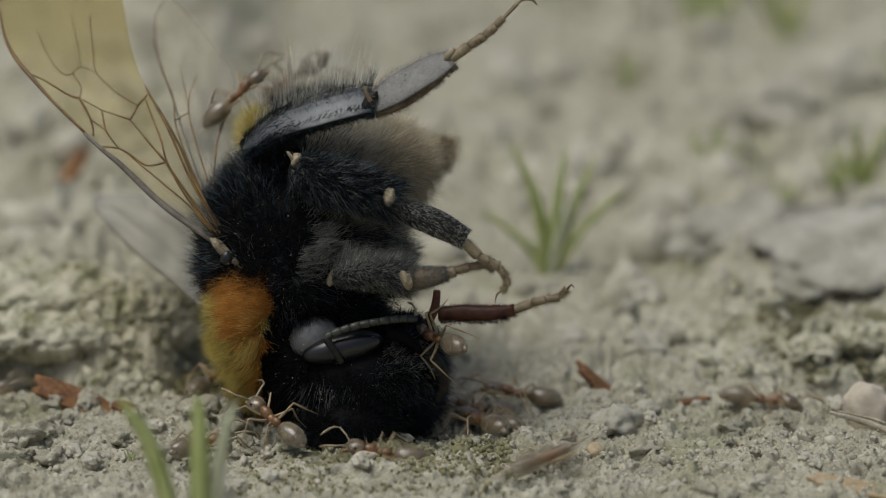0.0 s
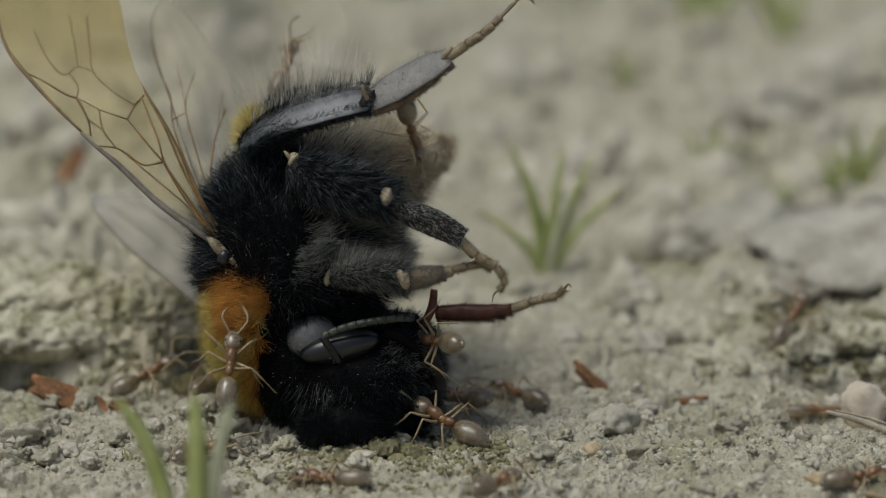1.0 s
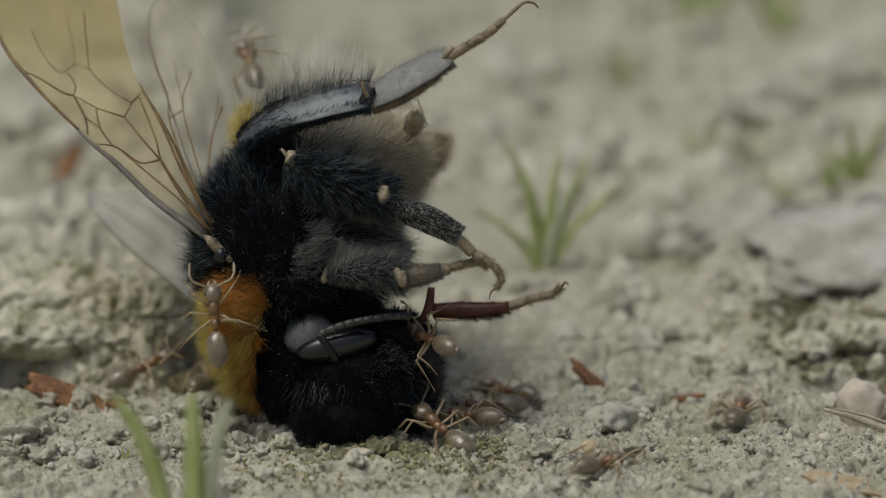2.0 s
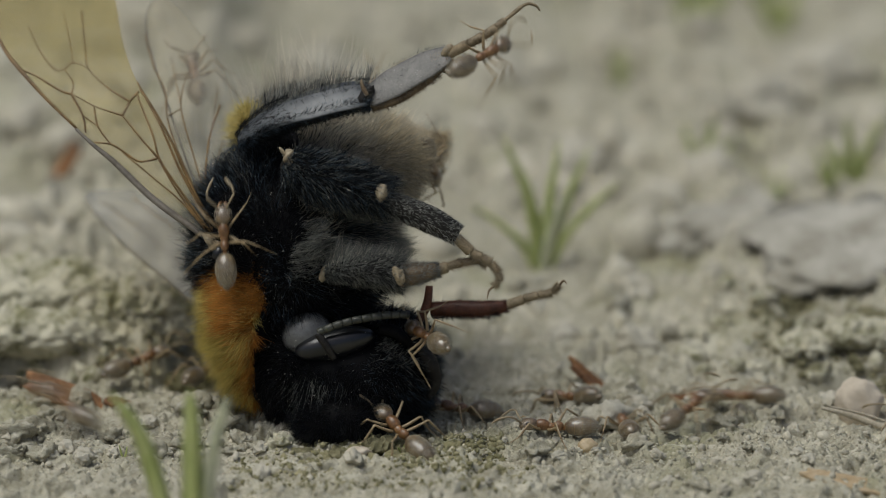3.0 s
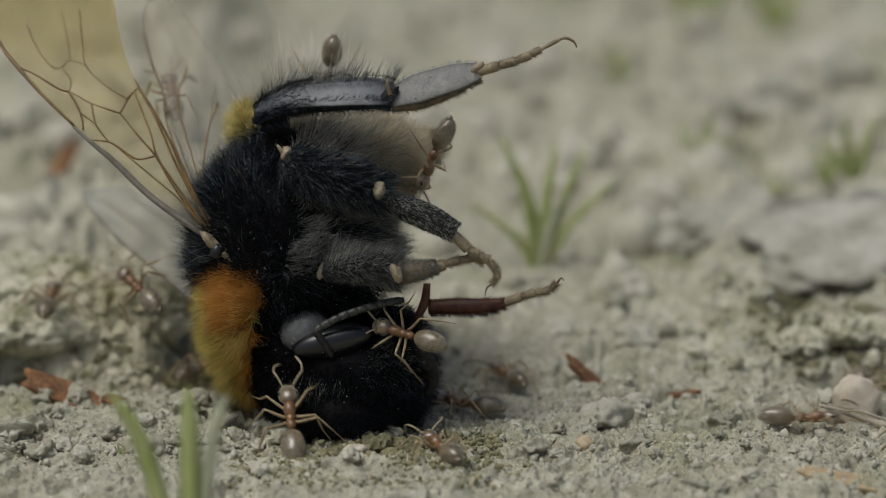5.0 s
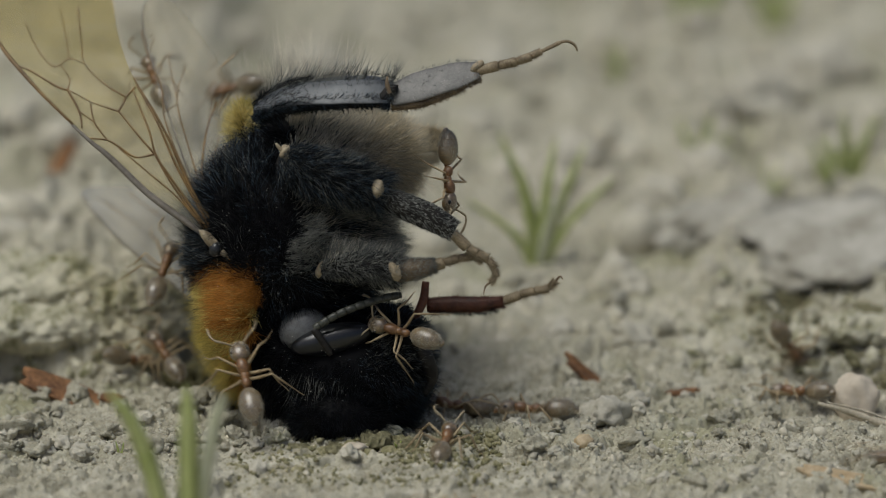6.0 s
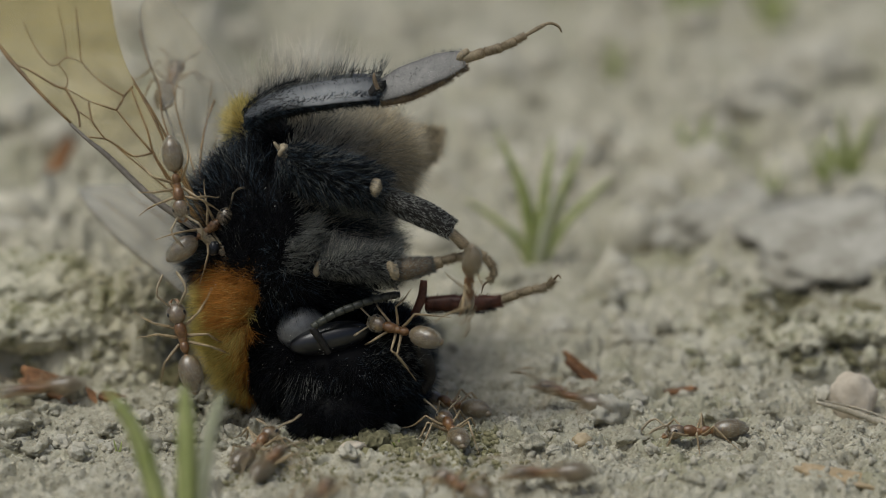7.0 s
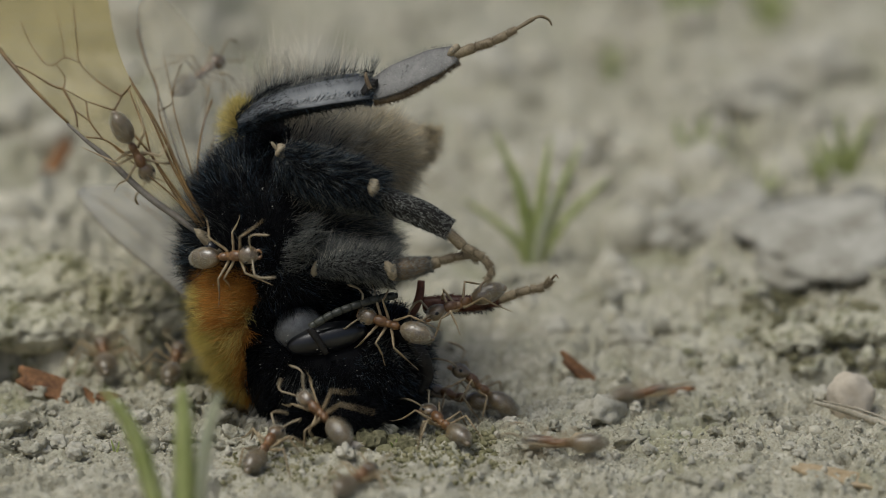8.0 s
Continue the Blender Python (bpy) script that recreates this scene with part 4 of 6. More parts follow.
    tarsus(leg, rel([(4.35, -1.7, 7.15), (4.91, -1.65, 6.60), (5.27, -1.65, 6.40), (5.62, -1.65, 6.23), (5.88, -1.62, 5.88), (5.90, -1.6, 5.58), (5.70, -1.58, 5.40)]), [0.20, 0.16, 0.15, 0.14, 0.13, 0.09], TAN_FOOT)

    # front leg
    leg = tagged(leg_empty(bee, (-0.25, -0.9, 5.8)), "furry dark front leg")
    o = Vector((-0.25, -0.9, 5.8))
    f, path, rr = limb("femur", leg, rel([(-0.2, -0.9, 5.75), (0.5, -1.3, 5.95), (1.4, -1.55, 5.95), (2.4, -1.6, 5.85)]), [0.15, 0.34, 0.50, 0.55], LEG_DARK)
    part("leg_hair", shell_hairs(path, rr, 3200, 0.42, 1.5, 55, 0.0105), GREY_HAIR, f)
    part("leg_hair", shell_hairs(path, rr, 2600, 0.40, 1.3, 56, 0.009), BLACK_HAIR, f)
    rnd = np.random.RandomState(81)
    u = rnd.uniform(0, 1, (2600, 1))
    roots = np.array((0.0, -1.0, 5.85)) + u * np.array((2.3, -0.5, 0.25)) - np.array(o) + rnd.normal(size=(2600, 3)) * 0.14
    ways = np.array((0.25, -0.1, 1.0)) + u * np.array((0.6, 0, 0)) + rnd.normal(size=(2600, 3)) * 0.16
    size = (1.35 - 0.6 * u[:, 0]) * rnd.uniform(0.5, 1.1, 2600)
    part("leg_hair", hairs(roots[:1900], ways[:1900], size[:1900], 0.0090, 0.2, 82), GREY_HAIR, f)
    part("leg_hair", hairs(roots[1900:], ways[1900:], size[1900:], 0.0085, 0.2, 83), SILVER_HAIR, f, "silvery leg fringe")
    part("hip", Geo().ball(Vector((-0.25, -1.0, 5.85)) - o, (0.14, 0.16, 0.3), (0, 20, 0), 10, 14, 0.2, 4), JOINT, leg, "pale hip joint")
    part("knee", Geo().ball(Vector((2.40, -2.12, 5.78)) - o, (0.19, 0.2, 0.30), (0, -22, 0), 16, 20, 0.55, 5), JOINT, leg, "pale knee joint")
    f, path, rr = limb("tibia", leg, rel([(2.4, -1.6, 5.75), (3.0, -1.5, 5.85), (3.75, -1.4, 5.98)]), [0.40, 0.40, 0.24], LEG_BROWN)
    part("leg_hair", shell_hairs(path, rr, 2200, 0.17, 1.6, 57, 0.007), GREY_HAIR, f)
    tarsus(leg, rel([(3.6, -1.4, 5.92), (4.08, -1.35, 6.09), (4.58, -1.35, 6.23), (5.19, -1.3, 6.33), (5.47, -1.25, 6.15)]), [0.21, 0.16, 0.15, 0.13], TAN_FOOT)

    # far front leg
    leg = tagged(leg_empty(bee, (3.2, 0.9, 4.5)), "reddish-brown front leg of the far side")
    o = Vector((3.2, 0.9, 4.5))
    limb("femur", leg, rel([(3.0, 0.9, 4.0), (3.35, 0.8, 4.7), (3.45, 0.8, 5.4)]), [0.14, 0.17, 0.13], LEG_RED)
    f, path, rr = limb("tibia", leg, rel([(3.5, 1.0, 4.55), (4.4, 0.9, 4.58), (5.4, 0.8, 4.58), (6.2, 0.75, 4.68)]), [0.24, 0.30, 0.28, 0.18], LEG_RED)
    part("leg_hair", shell_hairs(path, rr, 1500, 0.16, 0.9, 59, 0.007), LEG_RED, f)
    part("leg_hair", shell_hairs([p + Vector((0, 0, -0.12)) for p in path[:14]], [r * 0.7 for r in rr[:14]], 900, 0.2, 0.9, 58, 0.008), BLACK_HAIR, f)
    tarsus(leg, rel([(6.14, 0.75, 4.67), (6.8, 0.75, 4.92), (7.3, 0.75, 5.06), (7.81, 0.75, 5.14), (8.07, 0.7, 5.42)]), [0.17, 0.15, 0.14, 0.12], TAN_FOOT)

    # far hind leg, out of focus behind the tail
    leg = tagged(leg_empty(bee, (2.0, 6.5, 10.0)), "dark hind leg of the far side")
    o = Vector((2.0, 6.5, 10.0))
    f, path, rr = limb("tibia", leg, rel([(2.2, 5.4, 9.4), (3.0, 5.6, 10.0), (3.55, 5.8, 10.3), (3.65, 5.9, 10.9)]), [0.40, 0.50, 0.42, 0.28], LEG_BROWN)
    part("leg_hair", shell_hairs(path, rr, 2600, 0.5, 0.6, 60, 0.014), PALE_HAIR, f)

    # hind leg with its broad shining plate, hinged at the foot of the shin
    leg = tagged(leg_empty(bee, (-3.42, -0.2, 10.3)), "hind leg with a broad shining shin plate")
    o = Vector((-3.42, -0.2, 10.3))
    f, path, rr = limb("femur", leg, rel([(-3.3, 0.1, 10.2), (-2.2, -0.2, 10.8), (-0.9, -0.6, 11.25), (0.6, -0.9, 11.65)]), [0.26, 0.30, 0.30, 0.26], LEG_DARK)
    part("leg_hair", shell_hairs(path, rr, 1800, 0.22, 0.6, 61, 0.009), BLACK_HAIR, f)
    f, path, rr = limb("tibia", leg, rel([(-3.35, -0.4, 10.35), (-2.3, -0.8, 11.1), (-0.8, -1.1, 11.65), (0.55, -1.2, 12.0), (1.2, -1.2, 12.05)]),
                       [0.25, 0.52, 0.68, 0.68, 0.52], LEG_SHINE, "broad smooth shin plate, its grey shine partly in the colour", sides=20, flat=0.14, steps=8, normal=(0, -0.75, 0.66))
    low = [p + Vector((0, 0.05, -0.34)) for p in path]
    part("leg_hair", shell_hairs(low, [r * 0.35 for r in rr], 2000, 0.2, 0.6, 62, 0.009), BLACK_HAIR, f)
    part("leg_hair", shell_hairs(path, [r * 0.9 for r in rr], 160, 0.25, 1.5, 65, 0.007), GREY_HAIR, f)
    edge = [p + Vector((0, -0.22, -0.36)) for p in path]
    part("leg_hair", shell_hairs(edge, [r * 0.16 for r in rr], 1500, 0.26, 0.8, 67, 0.008), BLACK_HAIR, f)
    part("leg_hair", shell_hairs(edge, [r * 0.18 for r in rr], 900, 0.30, 0.8, 66, 0.0085), BLUE_SHEEN_HAIR, f)
    part("leg_hair", shell_hairs(path[:13], rr[:13], 1300, 0.28, 1.5, 68, 0.008), BLACK_HAIR, f)
    part("leg_hair", shell_hairs([p + Vector((0, 0.15, 0.40)) for p in path], [r * 0.25 for r in rr], 600, 0.26, 0.6, 69, 0.007), BLACK_HAIR, f)
    rnd = np.random.RandomState(84)
    spine = np.array([tuple(p) for p in path])
    k = rnd.uniform(3, len(spine) - 2, 210)
    roots = np.stack([np.interp(k, np.arange(len(spine)), spine[:, c]) for c in range(3)], -1) + np.array((0, 0.2, 0.38))
    ways = np.array((0.22, 0.1, 1.0)) + rnd.normal(size=(210, 3)) * 0.12
    part("bristle", hairs(roots, ways, 1.15 * rnd.uniform(0.45, 1.1, 210), 0.0105, 0.15, 85), GREY_HAIR, f, "long upright grey bristles")
    part("knee", Geo().ball(Vector((1.08, -1.35, 11.95)) - o, (0.24, 0.24, 0.48), (0, 30, 0), 16, 20, 0.45, 6), LEG_DARK, leg, "dark brown joint")
    part("spur", Geo().tube(smooth_path([Vector(p) - o for p in ((1.15, -1.5, 12.0), (0.98, -1.52, 12.3), (0.92, -1.5, 12.55))], 4), spread([0.10, 0.08, 0.03], 9), 8), LEG_BROWN, leg, "short brown spur")
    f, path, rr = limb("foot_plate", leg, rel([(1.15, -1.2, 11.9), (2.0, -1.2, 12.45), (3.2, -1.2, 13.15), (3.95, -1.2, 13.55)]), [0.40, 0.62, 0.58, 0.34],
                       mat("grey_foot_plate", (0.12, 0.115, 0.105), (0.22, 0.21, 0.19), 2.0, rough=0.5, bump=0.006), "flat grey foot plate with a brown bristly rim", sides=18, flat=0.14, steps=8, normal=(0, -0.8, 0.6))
    rim = [Vector(p) - o for p in ((1.3, -1.2, 11.6), (2.3, -1.25, 11.95), (3.3, -1.25, 12.65), (4.05, -1.2, 13.35))]
    limb("rim", f, rim, [0.16, 0.17, 0.16, 0.1], LEG_BROWN)
    part("leg_hair", shell_hairs(smooth_path(rim, 5), spread([0.16, 0.16], 16), 900, 0.16, 0.5, 63, 0.011), LEG_BROWN, f)
    part("leg_hair", shell_hairs(path, rr, 500, 0.15, 0.6, 64, 0.010), GREY_HAIR, f)
    part("knee", Geo().ball(Vector((3.9, -1.2, 13.65)) - o, (0.16, 0.2, 0.3), (0, 30, 0), 10, 14, 0.2, 7), JOINT, leg, "pale foot joint")
    ankle = Vector((3.9, -1.2, 13.5))
    steps = [Vector(p) - ankle for p in ((3.9, -1.2, 13.48), (4.55, -1.15, 13.95), (5.1, -1.1, 14.3), (5.5, -1.05, 14.65), (5.78, -1.0, 14.95), (6.3, -0.9, 15.5))]
    g = Geo()
    for p, q, r in zip(steps, steps[1:], (0.19, 0.17, 0.16, 0.13, 0.08)):
        g.tube([p, p.lerp(q, 0.15), p.lerp(q, 0.75), p.lerp(q, 0.93), q], [r * 0.8, r * 0.9, r, r * 1.04, r * 0.75], 9)
    for side in (-0.12, 0.12):
        e = steps[-1]
        g.tube(smooth_path([e, e + Vector((0.22, side, 0.12)), e + Vector((0.5, side * 1.5, 0.08)), e + Vector((0.66, side * 1.6, -0.08))], 4), spread([0.06, 0.05, 0.02], 13), 6)
    foot = part("foot", g, TAN_FOOT, leg, "jointed brown foot with curved claws", ankle - o)
    part("leg_hair", shell_hairs(steps[:5], [0.15, 0.15, 0.14, 0.12, 0.1], 500, 0.14, 0.7, 66, 0.008), LEG_BROWN, foot)
    wings(bee)
    # pale dust caught in the hair
    rnd = random.Random(5)
    g = Geo()
    for _ in range(420):
        x, z = rnd.uniform(-4.3, 2.6), rnd.uniform(0.8, 10.0)
        y = bee_front(x, z)
        if y < 2.5:
            r = rnd.uniform(0.006, 0.022)
            g.ball((x, y - rnd.uniform(0.25, 0.75), z), (r, r, r * 0.8), (0, 0, 0), 4, 5)
    tagged(part("dust", g, POLLEN, bee, "pale specks of dust in the fur"), kind="stuff")
    return leg, foot, antenna


def wings(bee):
    """Veined amber wings: a thin membrane between two edges, with tubes for veins. Points are (x, z); the depth follows z."""
    def blade_of(film, depth, edge_a, edge_b, veins, costa, label, trail_vein, bow=0.12):
        top = new("wing")
        top.parent = bee
        top["label"] = label
        lay = lambda q: Vector((q[0], float(np.interp(q[1], *depth)), q[1]))
        a, b = smooth_path([lay(q) for q in edge_a], 8), smooth_path([lay(q) for q in edge_b], 8)
        n, m = 60, 20

        def pick(path, t):
            k = min(int(t * (len(path) - 1)), len(path) - 2)
            return path[k].lerp(path[k + 1], t * (len(path) - 1) - k)

        def at(u, v):
            p = pick(a, u).lerp(pick(b, u), v)
            return p + Vector((0, (-bow * math.sin(math.pi * v) + 0.035 * math.sin(21 * v + 6 * u)) * min(1, 3 * u), 0))
        g = Geo()
        for s in (0.006, -0.006):
            g.add([at(i / n, j / m) + Vector((0, s, 0)) for i in range(n + 1) for j in range(m + 1)],
                  [(i * (m + 1) + j, (i + 1) * (m + 1) + j, (i + 1) * (m + 1) + j + 1, i * (m + 1) + j + 1) for i in range(n) for j in range(m)])
        part("membrane", g, film, top, "translucent wing membrane")
        for line, r in veins:
            path = smooth_path([lay(q) + Vector((0, -bow * 0.7, 0)) for q in line], 6)
            part("vein", Geo().tube(path, spread([r * 1.1, r * 0.75], len(path)), 6), VEIN, top)
        path = [at(i / 40 * costa[0], 0) for i in range(41)]
        part("wing_edge", Geo().tube(path, spread([costa[1] * 0.7, costa[1] * 1.2, costa[1], costa[1] * 0.5], 41), 8), COSTA, top, "grey thickened wing edge")
        if costa[0] < 0.9:
            path = [at(costa[0] + i / 20 * (0.86 - costa[0]), 0.012) for i in range(21)]
            part("vein", Geo().tube(path, spread([0.05, 0.085, 0.03], 21), 6), VEIN, top, "dark spot on the wing's leading edge")
        path = [at(i / 30 * trail_vein, 1) for i in range(31)]
        part("vein", Geo().tube(path, spread([0.07, 0.055, 0.03], 31), 6), VEIN, top)
        return top

    root = new("wing_root")
    root.parent = bee
    root["label"] = "pale wing hinge with a black knob"
    part("hinge", Geo().ball((-4.15, -0.25, 6.85), (0.42, 0.25, 0.2), (0, 48, 0), 16, 20, 0.4, 21).ball((-3.7, -0.3, 6.42), (0.2, 0.16, 0.12), (0, 30, 0), 12, 16, 0.3, 23), JOINT, root)
    part("knob", Geo().ball((-3.95, -0.35, 6.55), (0.24, 0.2, 0.28), (0, 20, 0), 12, 16, 0.1, 22), EYE, root)
    # near fore wing, leading and trailing edge from root to tip
    rise = ((6.0, 8.35, 10.9, 12.8, 14.4, 16.4, 17.5, 19.2), (0.15, 0.4, 0.95, 1.9, 3.3, 5.4, 6.5, 8.2))
    lead = [(-4.0, 6.75), (-5.0, 7.5), (-6.36, 8.5), (-7.8, 9.85), (-8.6, 10.5), (-10.0, 11.8), (-10.97, 12.8), (-12.0, 14.0), (-12.5, 15.2), (-12.75, 16.7), (-12.1, 18.3)]
    trail = [(-3.8, 7.1), (-4.7, 8.4), (-5.25, 9.5), (-5.7, 10.5), (-6.25, 11.5), (-6.9, 12.5), (-7.35, 13.4), (-7.73, 14.5), (-8.05, 15.8), (-8.65, 17.35), (-9.8, 18.5)]
    fork, knot, gate = (-6.18, 9.94), (-7.49, 11.47), (-7.25, 11.98)
    inner, outer, tipward, crest = (-8.51, 11.8), (-9.34, 12.25), (-9.66, 13.15), (-8.79, 13.19)
    veins = [([(-4.5, 7.5), (-4.95, 8.05), (-5.6, 8.95), fork], 0.045), ([fork, (-6.84, 9.82), (-7.45, 10.2), (-7.86, 10.43), (-8.46, 10.5)], 0.04),
             ([fork, (-6.76, 10.6), knot], 0.04), ([knot, (-7.32, 11.8), gate, (-6.95, 12.35)], 0.045), ([gate, (-8.04, 12.46), crest, (-8.96, 13.9), (-9.24, 15.4)], 0.035),
             ([knot, (-8.0, 11.63), inner], 0.035), ([inner, (-8.34, 11.08), (-7.86, 10.43)], 0.035), ([inner, (-8.93, 12.04), outer], 0.03),
             ([outer, (-8.9, 11.47), (-8.77, 10.87)], 0.045), ([(-8.9, 11.47), (-8.34, 11.08)], 0.028), ([outer, (-9.75, 12.38), (-10.7, 12.94), (-11.24, 13.15)], 0.04),
             ([outer, (-9.3, 12.66), tipward], 0.03), ([tipward, (-9.42, 13.38), (-9.11, 13.34), crest], 0.028), ([tipward, (-10.0, 13.15), (-10.58, 13.83), (-11.1, 14.8)], 0.03),
             ([(-9.36, 13.38), (-9.56, 14.26), (-9.9, 15.4)], 0.022), ([(-4.1, 7.2), (-5.2, 9.15), (-5.62, 10.0), (-6.06, 11.0), (-6.56, 11.9), (-6.9, 12.45)], 0.05),
             ([(-4.25, 7.25), (-5.63, 9.14), (-6.14, 9.94), (-6.36, 10.7), (-6.69, 11.5), (-7.0, 12.25)], 0.042), ([(-4.4, 7.3), (-5.3, 8.35), (-6.3, 9.2), (-7.45, 10.15)], 0.03)]
    blade_of(MEMBRANE, rise, lead, trail, veins, (0.44, 0.105), "raised amber fore wing with brown veins", 0.52)
    # hind wing behind it, fainter
    rise = ((6.5, 9, 11, 13, 15, 17), (0.9, 1.8, 3.0, 4.2, 5.6, 6.6))
    lead = [(-4.0, 7.2), (-4.7, 8.5), (-5.43, 10.25), (-6.1, 12.1), (-6.7, 13.8), (-7.0, 15.3), (-6.6, 16.2)]
    trail = [(-3.8, 7.3), (-4.1, 8.7), (-3.85, 9.85), (-3.53, 11.3), (-4.0, 13.1), (-5.1, 14.8), (-6.2, 16.0)]
    veins = [([(-4.14, 11.92), (-4.47, 10.77), (-4.58, 9.32), (-4.4, 8.0)], 0.04), ([(-4.7, 8.3), (-5.5, 10.0), (-6.0, 11.3), (-6.17, 12.44), (-6.63, 13.4), (-7.0, 14.6)], 0.035),
             ([(-4.4, 8.2), (-5.06, 10.15), (-5.58, 12.0), (-5.29, 13.3)], 0.03), ([(-5.58, 12.0), (-6.0, 13.7)], 0.022), ([(-4.47, 10.77), (-4.23, 12.65)], 0.02),
             ([(-6.05, 11.5), (-5.57, 11.8)], 0.025), ([(-4.2, 8.0), (-4.3, 9.2), (-4.0, 10.6)], 0.02)]
    blade_of(CLEAR_MEMBRANE, rise, lead, trail, veins, (0.95, 0.03), "thin clear hind wing", 0.3, 0.1)
    # far fore wing, low behind the back
    rise = ((4.4, 5.5, 6.8, 8.0, 8.8), (4.5, 6.0, 7.8, 9.3, 9.9))
    lead = [(-4.6, 4.2), (-6.2, 5.5), (-8.0, 6.85), (-9.3, 8.1), (-9.7, 8.7)]
    trail = [(-4.0, 5.6), (-5.0, 7.0), (-6.2, 8.2), (-7.8, 8.9), (-9.5, 8.9)]
    blade_of(PALE_MEMBRANE, rise, lead, trail, [([(-4.6, 5.0), (-6.6, 6.8), (-9.0, 8.5)], 0.03), ([(-4.4, 5.3), (-5.9, 7.2), (-7.9, 8.7)], 0.025)], (0.95, 0.04), "far wing hanging behind the back", 0.3, 0.1)


# ---- ants ----
def make_ant():
    """A worker ant, about three millimetres long; it looks along +x and stands at z = 0."""
    ant = tagged(new("ant"), "small brown worker ant with a dark gaster", "ant", "ants on and around the bee")
    h = 0.42
    head = part("head", Geo().ball((1.08, 0, h + 0.10), (0.38, 0.335, 0.27), (0, 22, 0), 16, 20, 0.0, 0, -0.12), ANT_HEAD, ant, "dark brown head")
    for s in (-1, 1):
        part("eye", Geo().ball((1.10, 0.275 * s, h + 0.21), (0.085, 0.05, 0.08), (0, 0, 0), 8, 10), EYE, head)
        part("jaw", Geo().tube(smooth_path([(1.38, 0.13 * s, h), (1.52, 0.13 * s, h - 0.06), (1.60, 0.02 * s, h - 0.10)], 4), spread([0.07, 0.06, 0.02], 9), 7), ANT_RED, head)
    body = Geo().ball((0.52, 0, h + 0.12), (0.32, 0.215, 0.225), (0, -10, 0), 12, 16).ball((0.22, 0, h + 0.06), (0.24, 0.155, 0.155), (0, 0, 0), 10, 14)
    body.ball((-0.06, 0, h + 0.08), (0.24, 0.165, 0.20), (0, 20, 0), 12, 14).tube([(0.75, 0, h + 0.12), (0.92, 0, h + 0.12)], [0.11, 0.09], 8)
    part("thorax", body, ANT_RED, ant, "reddish-brown thorax")
    part("waist", Geo().ball((-0.36, 0, h + 0.08), (0.06, 0.10, 0.17), (0, -10, 0), 8, 12).tube([(-0.2, 0, h), (-0.52, 0, h + 0.02)], [0.06, 0.06], 8), ANT_RED, ant)
    gaster = part("gaster", Geo().ball((-0.98, 0, h + 0.12), (0.66, 0.40, 0.375), (0, 6, 0), 20, 26, 0.0, 0, -0.10).ball((-1.55, 0, h + 0.05), (0.22, 0.16, 0.14), (0, 12, 0), 10, 12), ANT_DARK, ant, "dark grey-brown shining gaster")
    for x, r in ((-0.70, 0.372), (-1.00, 0.398), (-1.30, 0.345)):
        ring = [(x, math.cos(a) * r * 1.02, h + 0.12 + (x + 0.98) * -0.1 + math.sin(a) * r * 0.92) for a in np.linspace(0, 2 * math.pi, 25)]
        part("band", Geo().tube(ring, [0.013] * 25, 5), ANT_LEG, gaster, "pale thin seam")
    pts, nrm = skin((-0.98, 0, h + 0.12), (0.64, 0.39, 0.365), 160, 71)
    part("bristle", hairs(pts, nrm + np.array((-0.9, 0, 0)), 0.13, 0.006, 0.2, 72), JOINT, gaster)
    pts, nrm = skin((-0.98, 0, h + 0.12), (0.66, 0.40, 0.375), 1700, 73)
    part("down", hairs(pts, nrm * 0.14 + np.array((-1, 0, 0)), 0.10, 0.0036, 0.1, 74), ANT_DOWN, gaster, "silvery down")
    pts, nrm = skin((1.08, 0, h + 0.10), (0.38, 0.335, 0.27), 750, 75)
    part("down", hairs(pts, nrm * 0.2 + np.array((1, 0, 0.1)), 0.075, 0.0032, 0.1, 76), ANT_DOWN, head)
    moving = []
    for s in (-1, 1):
        base = (1.32, 0.12 * s, h + 0.16)
        g = Geo().tube(smooth_path([(0, 0, 0), (0.22, 0.28 * s, 0.20), (0.40, 0.52 * s, 0.30)], 4), spread([0.034, 0.040, 0.046], 9), 7)
        bend = smooth_path([(0.40, 0.52 * s, 0.30), (0.66, 0.56 * s, 0.26), (0.95, 0.48 * s, 0.10), (1.12, 0.42 * s, -0.06)], 4)
        g.tube(bend, spread([0.034, 0.040, 0.050, 0.050, 0.024], len(bend)), 7)
        moving.append((part("antenna", g, ANT_FEELER, ant, "elbowed pale brown antenna", base), s, 0.0))
    feet = {1: [((0.62, 0.16, h), (0.35, 0.55, 0.24), (0.62, 0.82, -0.22), (0.85, 1.0, -h)), ((0.30, 0.17, h - 0.02), (0.02, 0.68, 0.30), (-0.10, 1.0, -0.14), (-0.16, 1.28, -h + 0.02)),
                ((0.06, 0.16, h), (-0.34, 0.62, 0.38), (-0.70, 0.92, -0.02), (-1.05, 1.18, -h))]}
    for s in (-1, 1):
        for k, (hip, knee, ankle, foot) in enumerate(feet[1]):
            f = lambda p: Vector((p[0] * 1.22, p[1] * s * 1.04, p[2] * (1.25 if p[2] > 0 else 1.0)))
            g = Geo().tube(smooth_path([(0, 0, 0), f((knee[0] * 0.3, knee[1] * 0.3, knee[2] * 0.2)), f(knee)], 4), spread([0.062, 0.058, 0.052, 0.034], 9), 8)
            g.tube(smooth_path([f(knee), f([(a + b) / 2 for a, b in zip(knee, ankle)]), f(ankle)], 3), spread([0.034, 0.044, 0.03], 7), 7)
            low = smooth_path([f(ankle), f([(a * 2 + b) / 3 for a, b in zip(ankle, foot)]), f(foot)], 3)
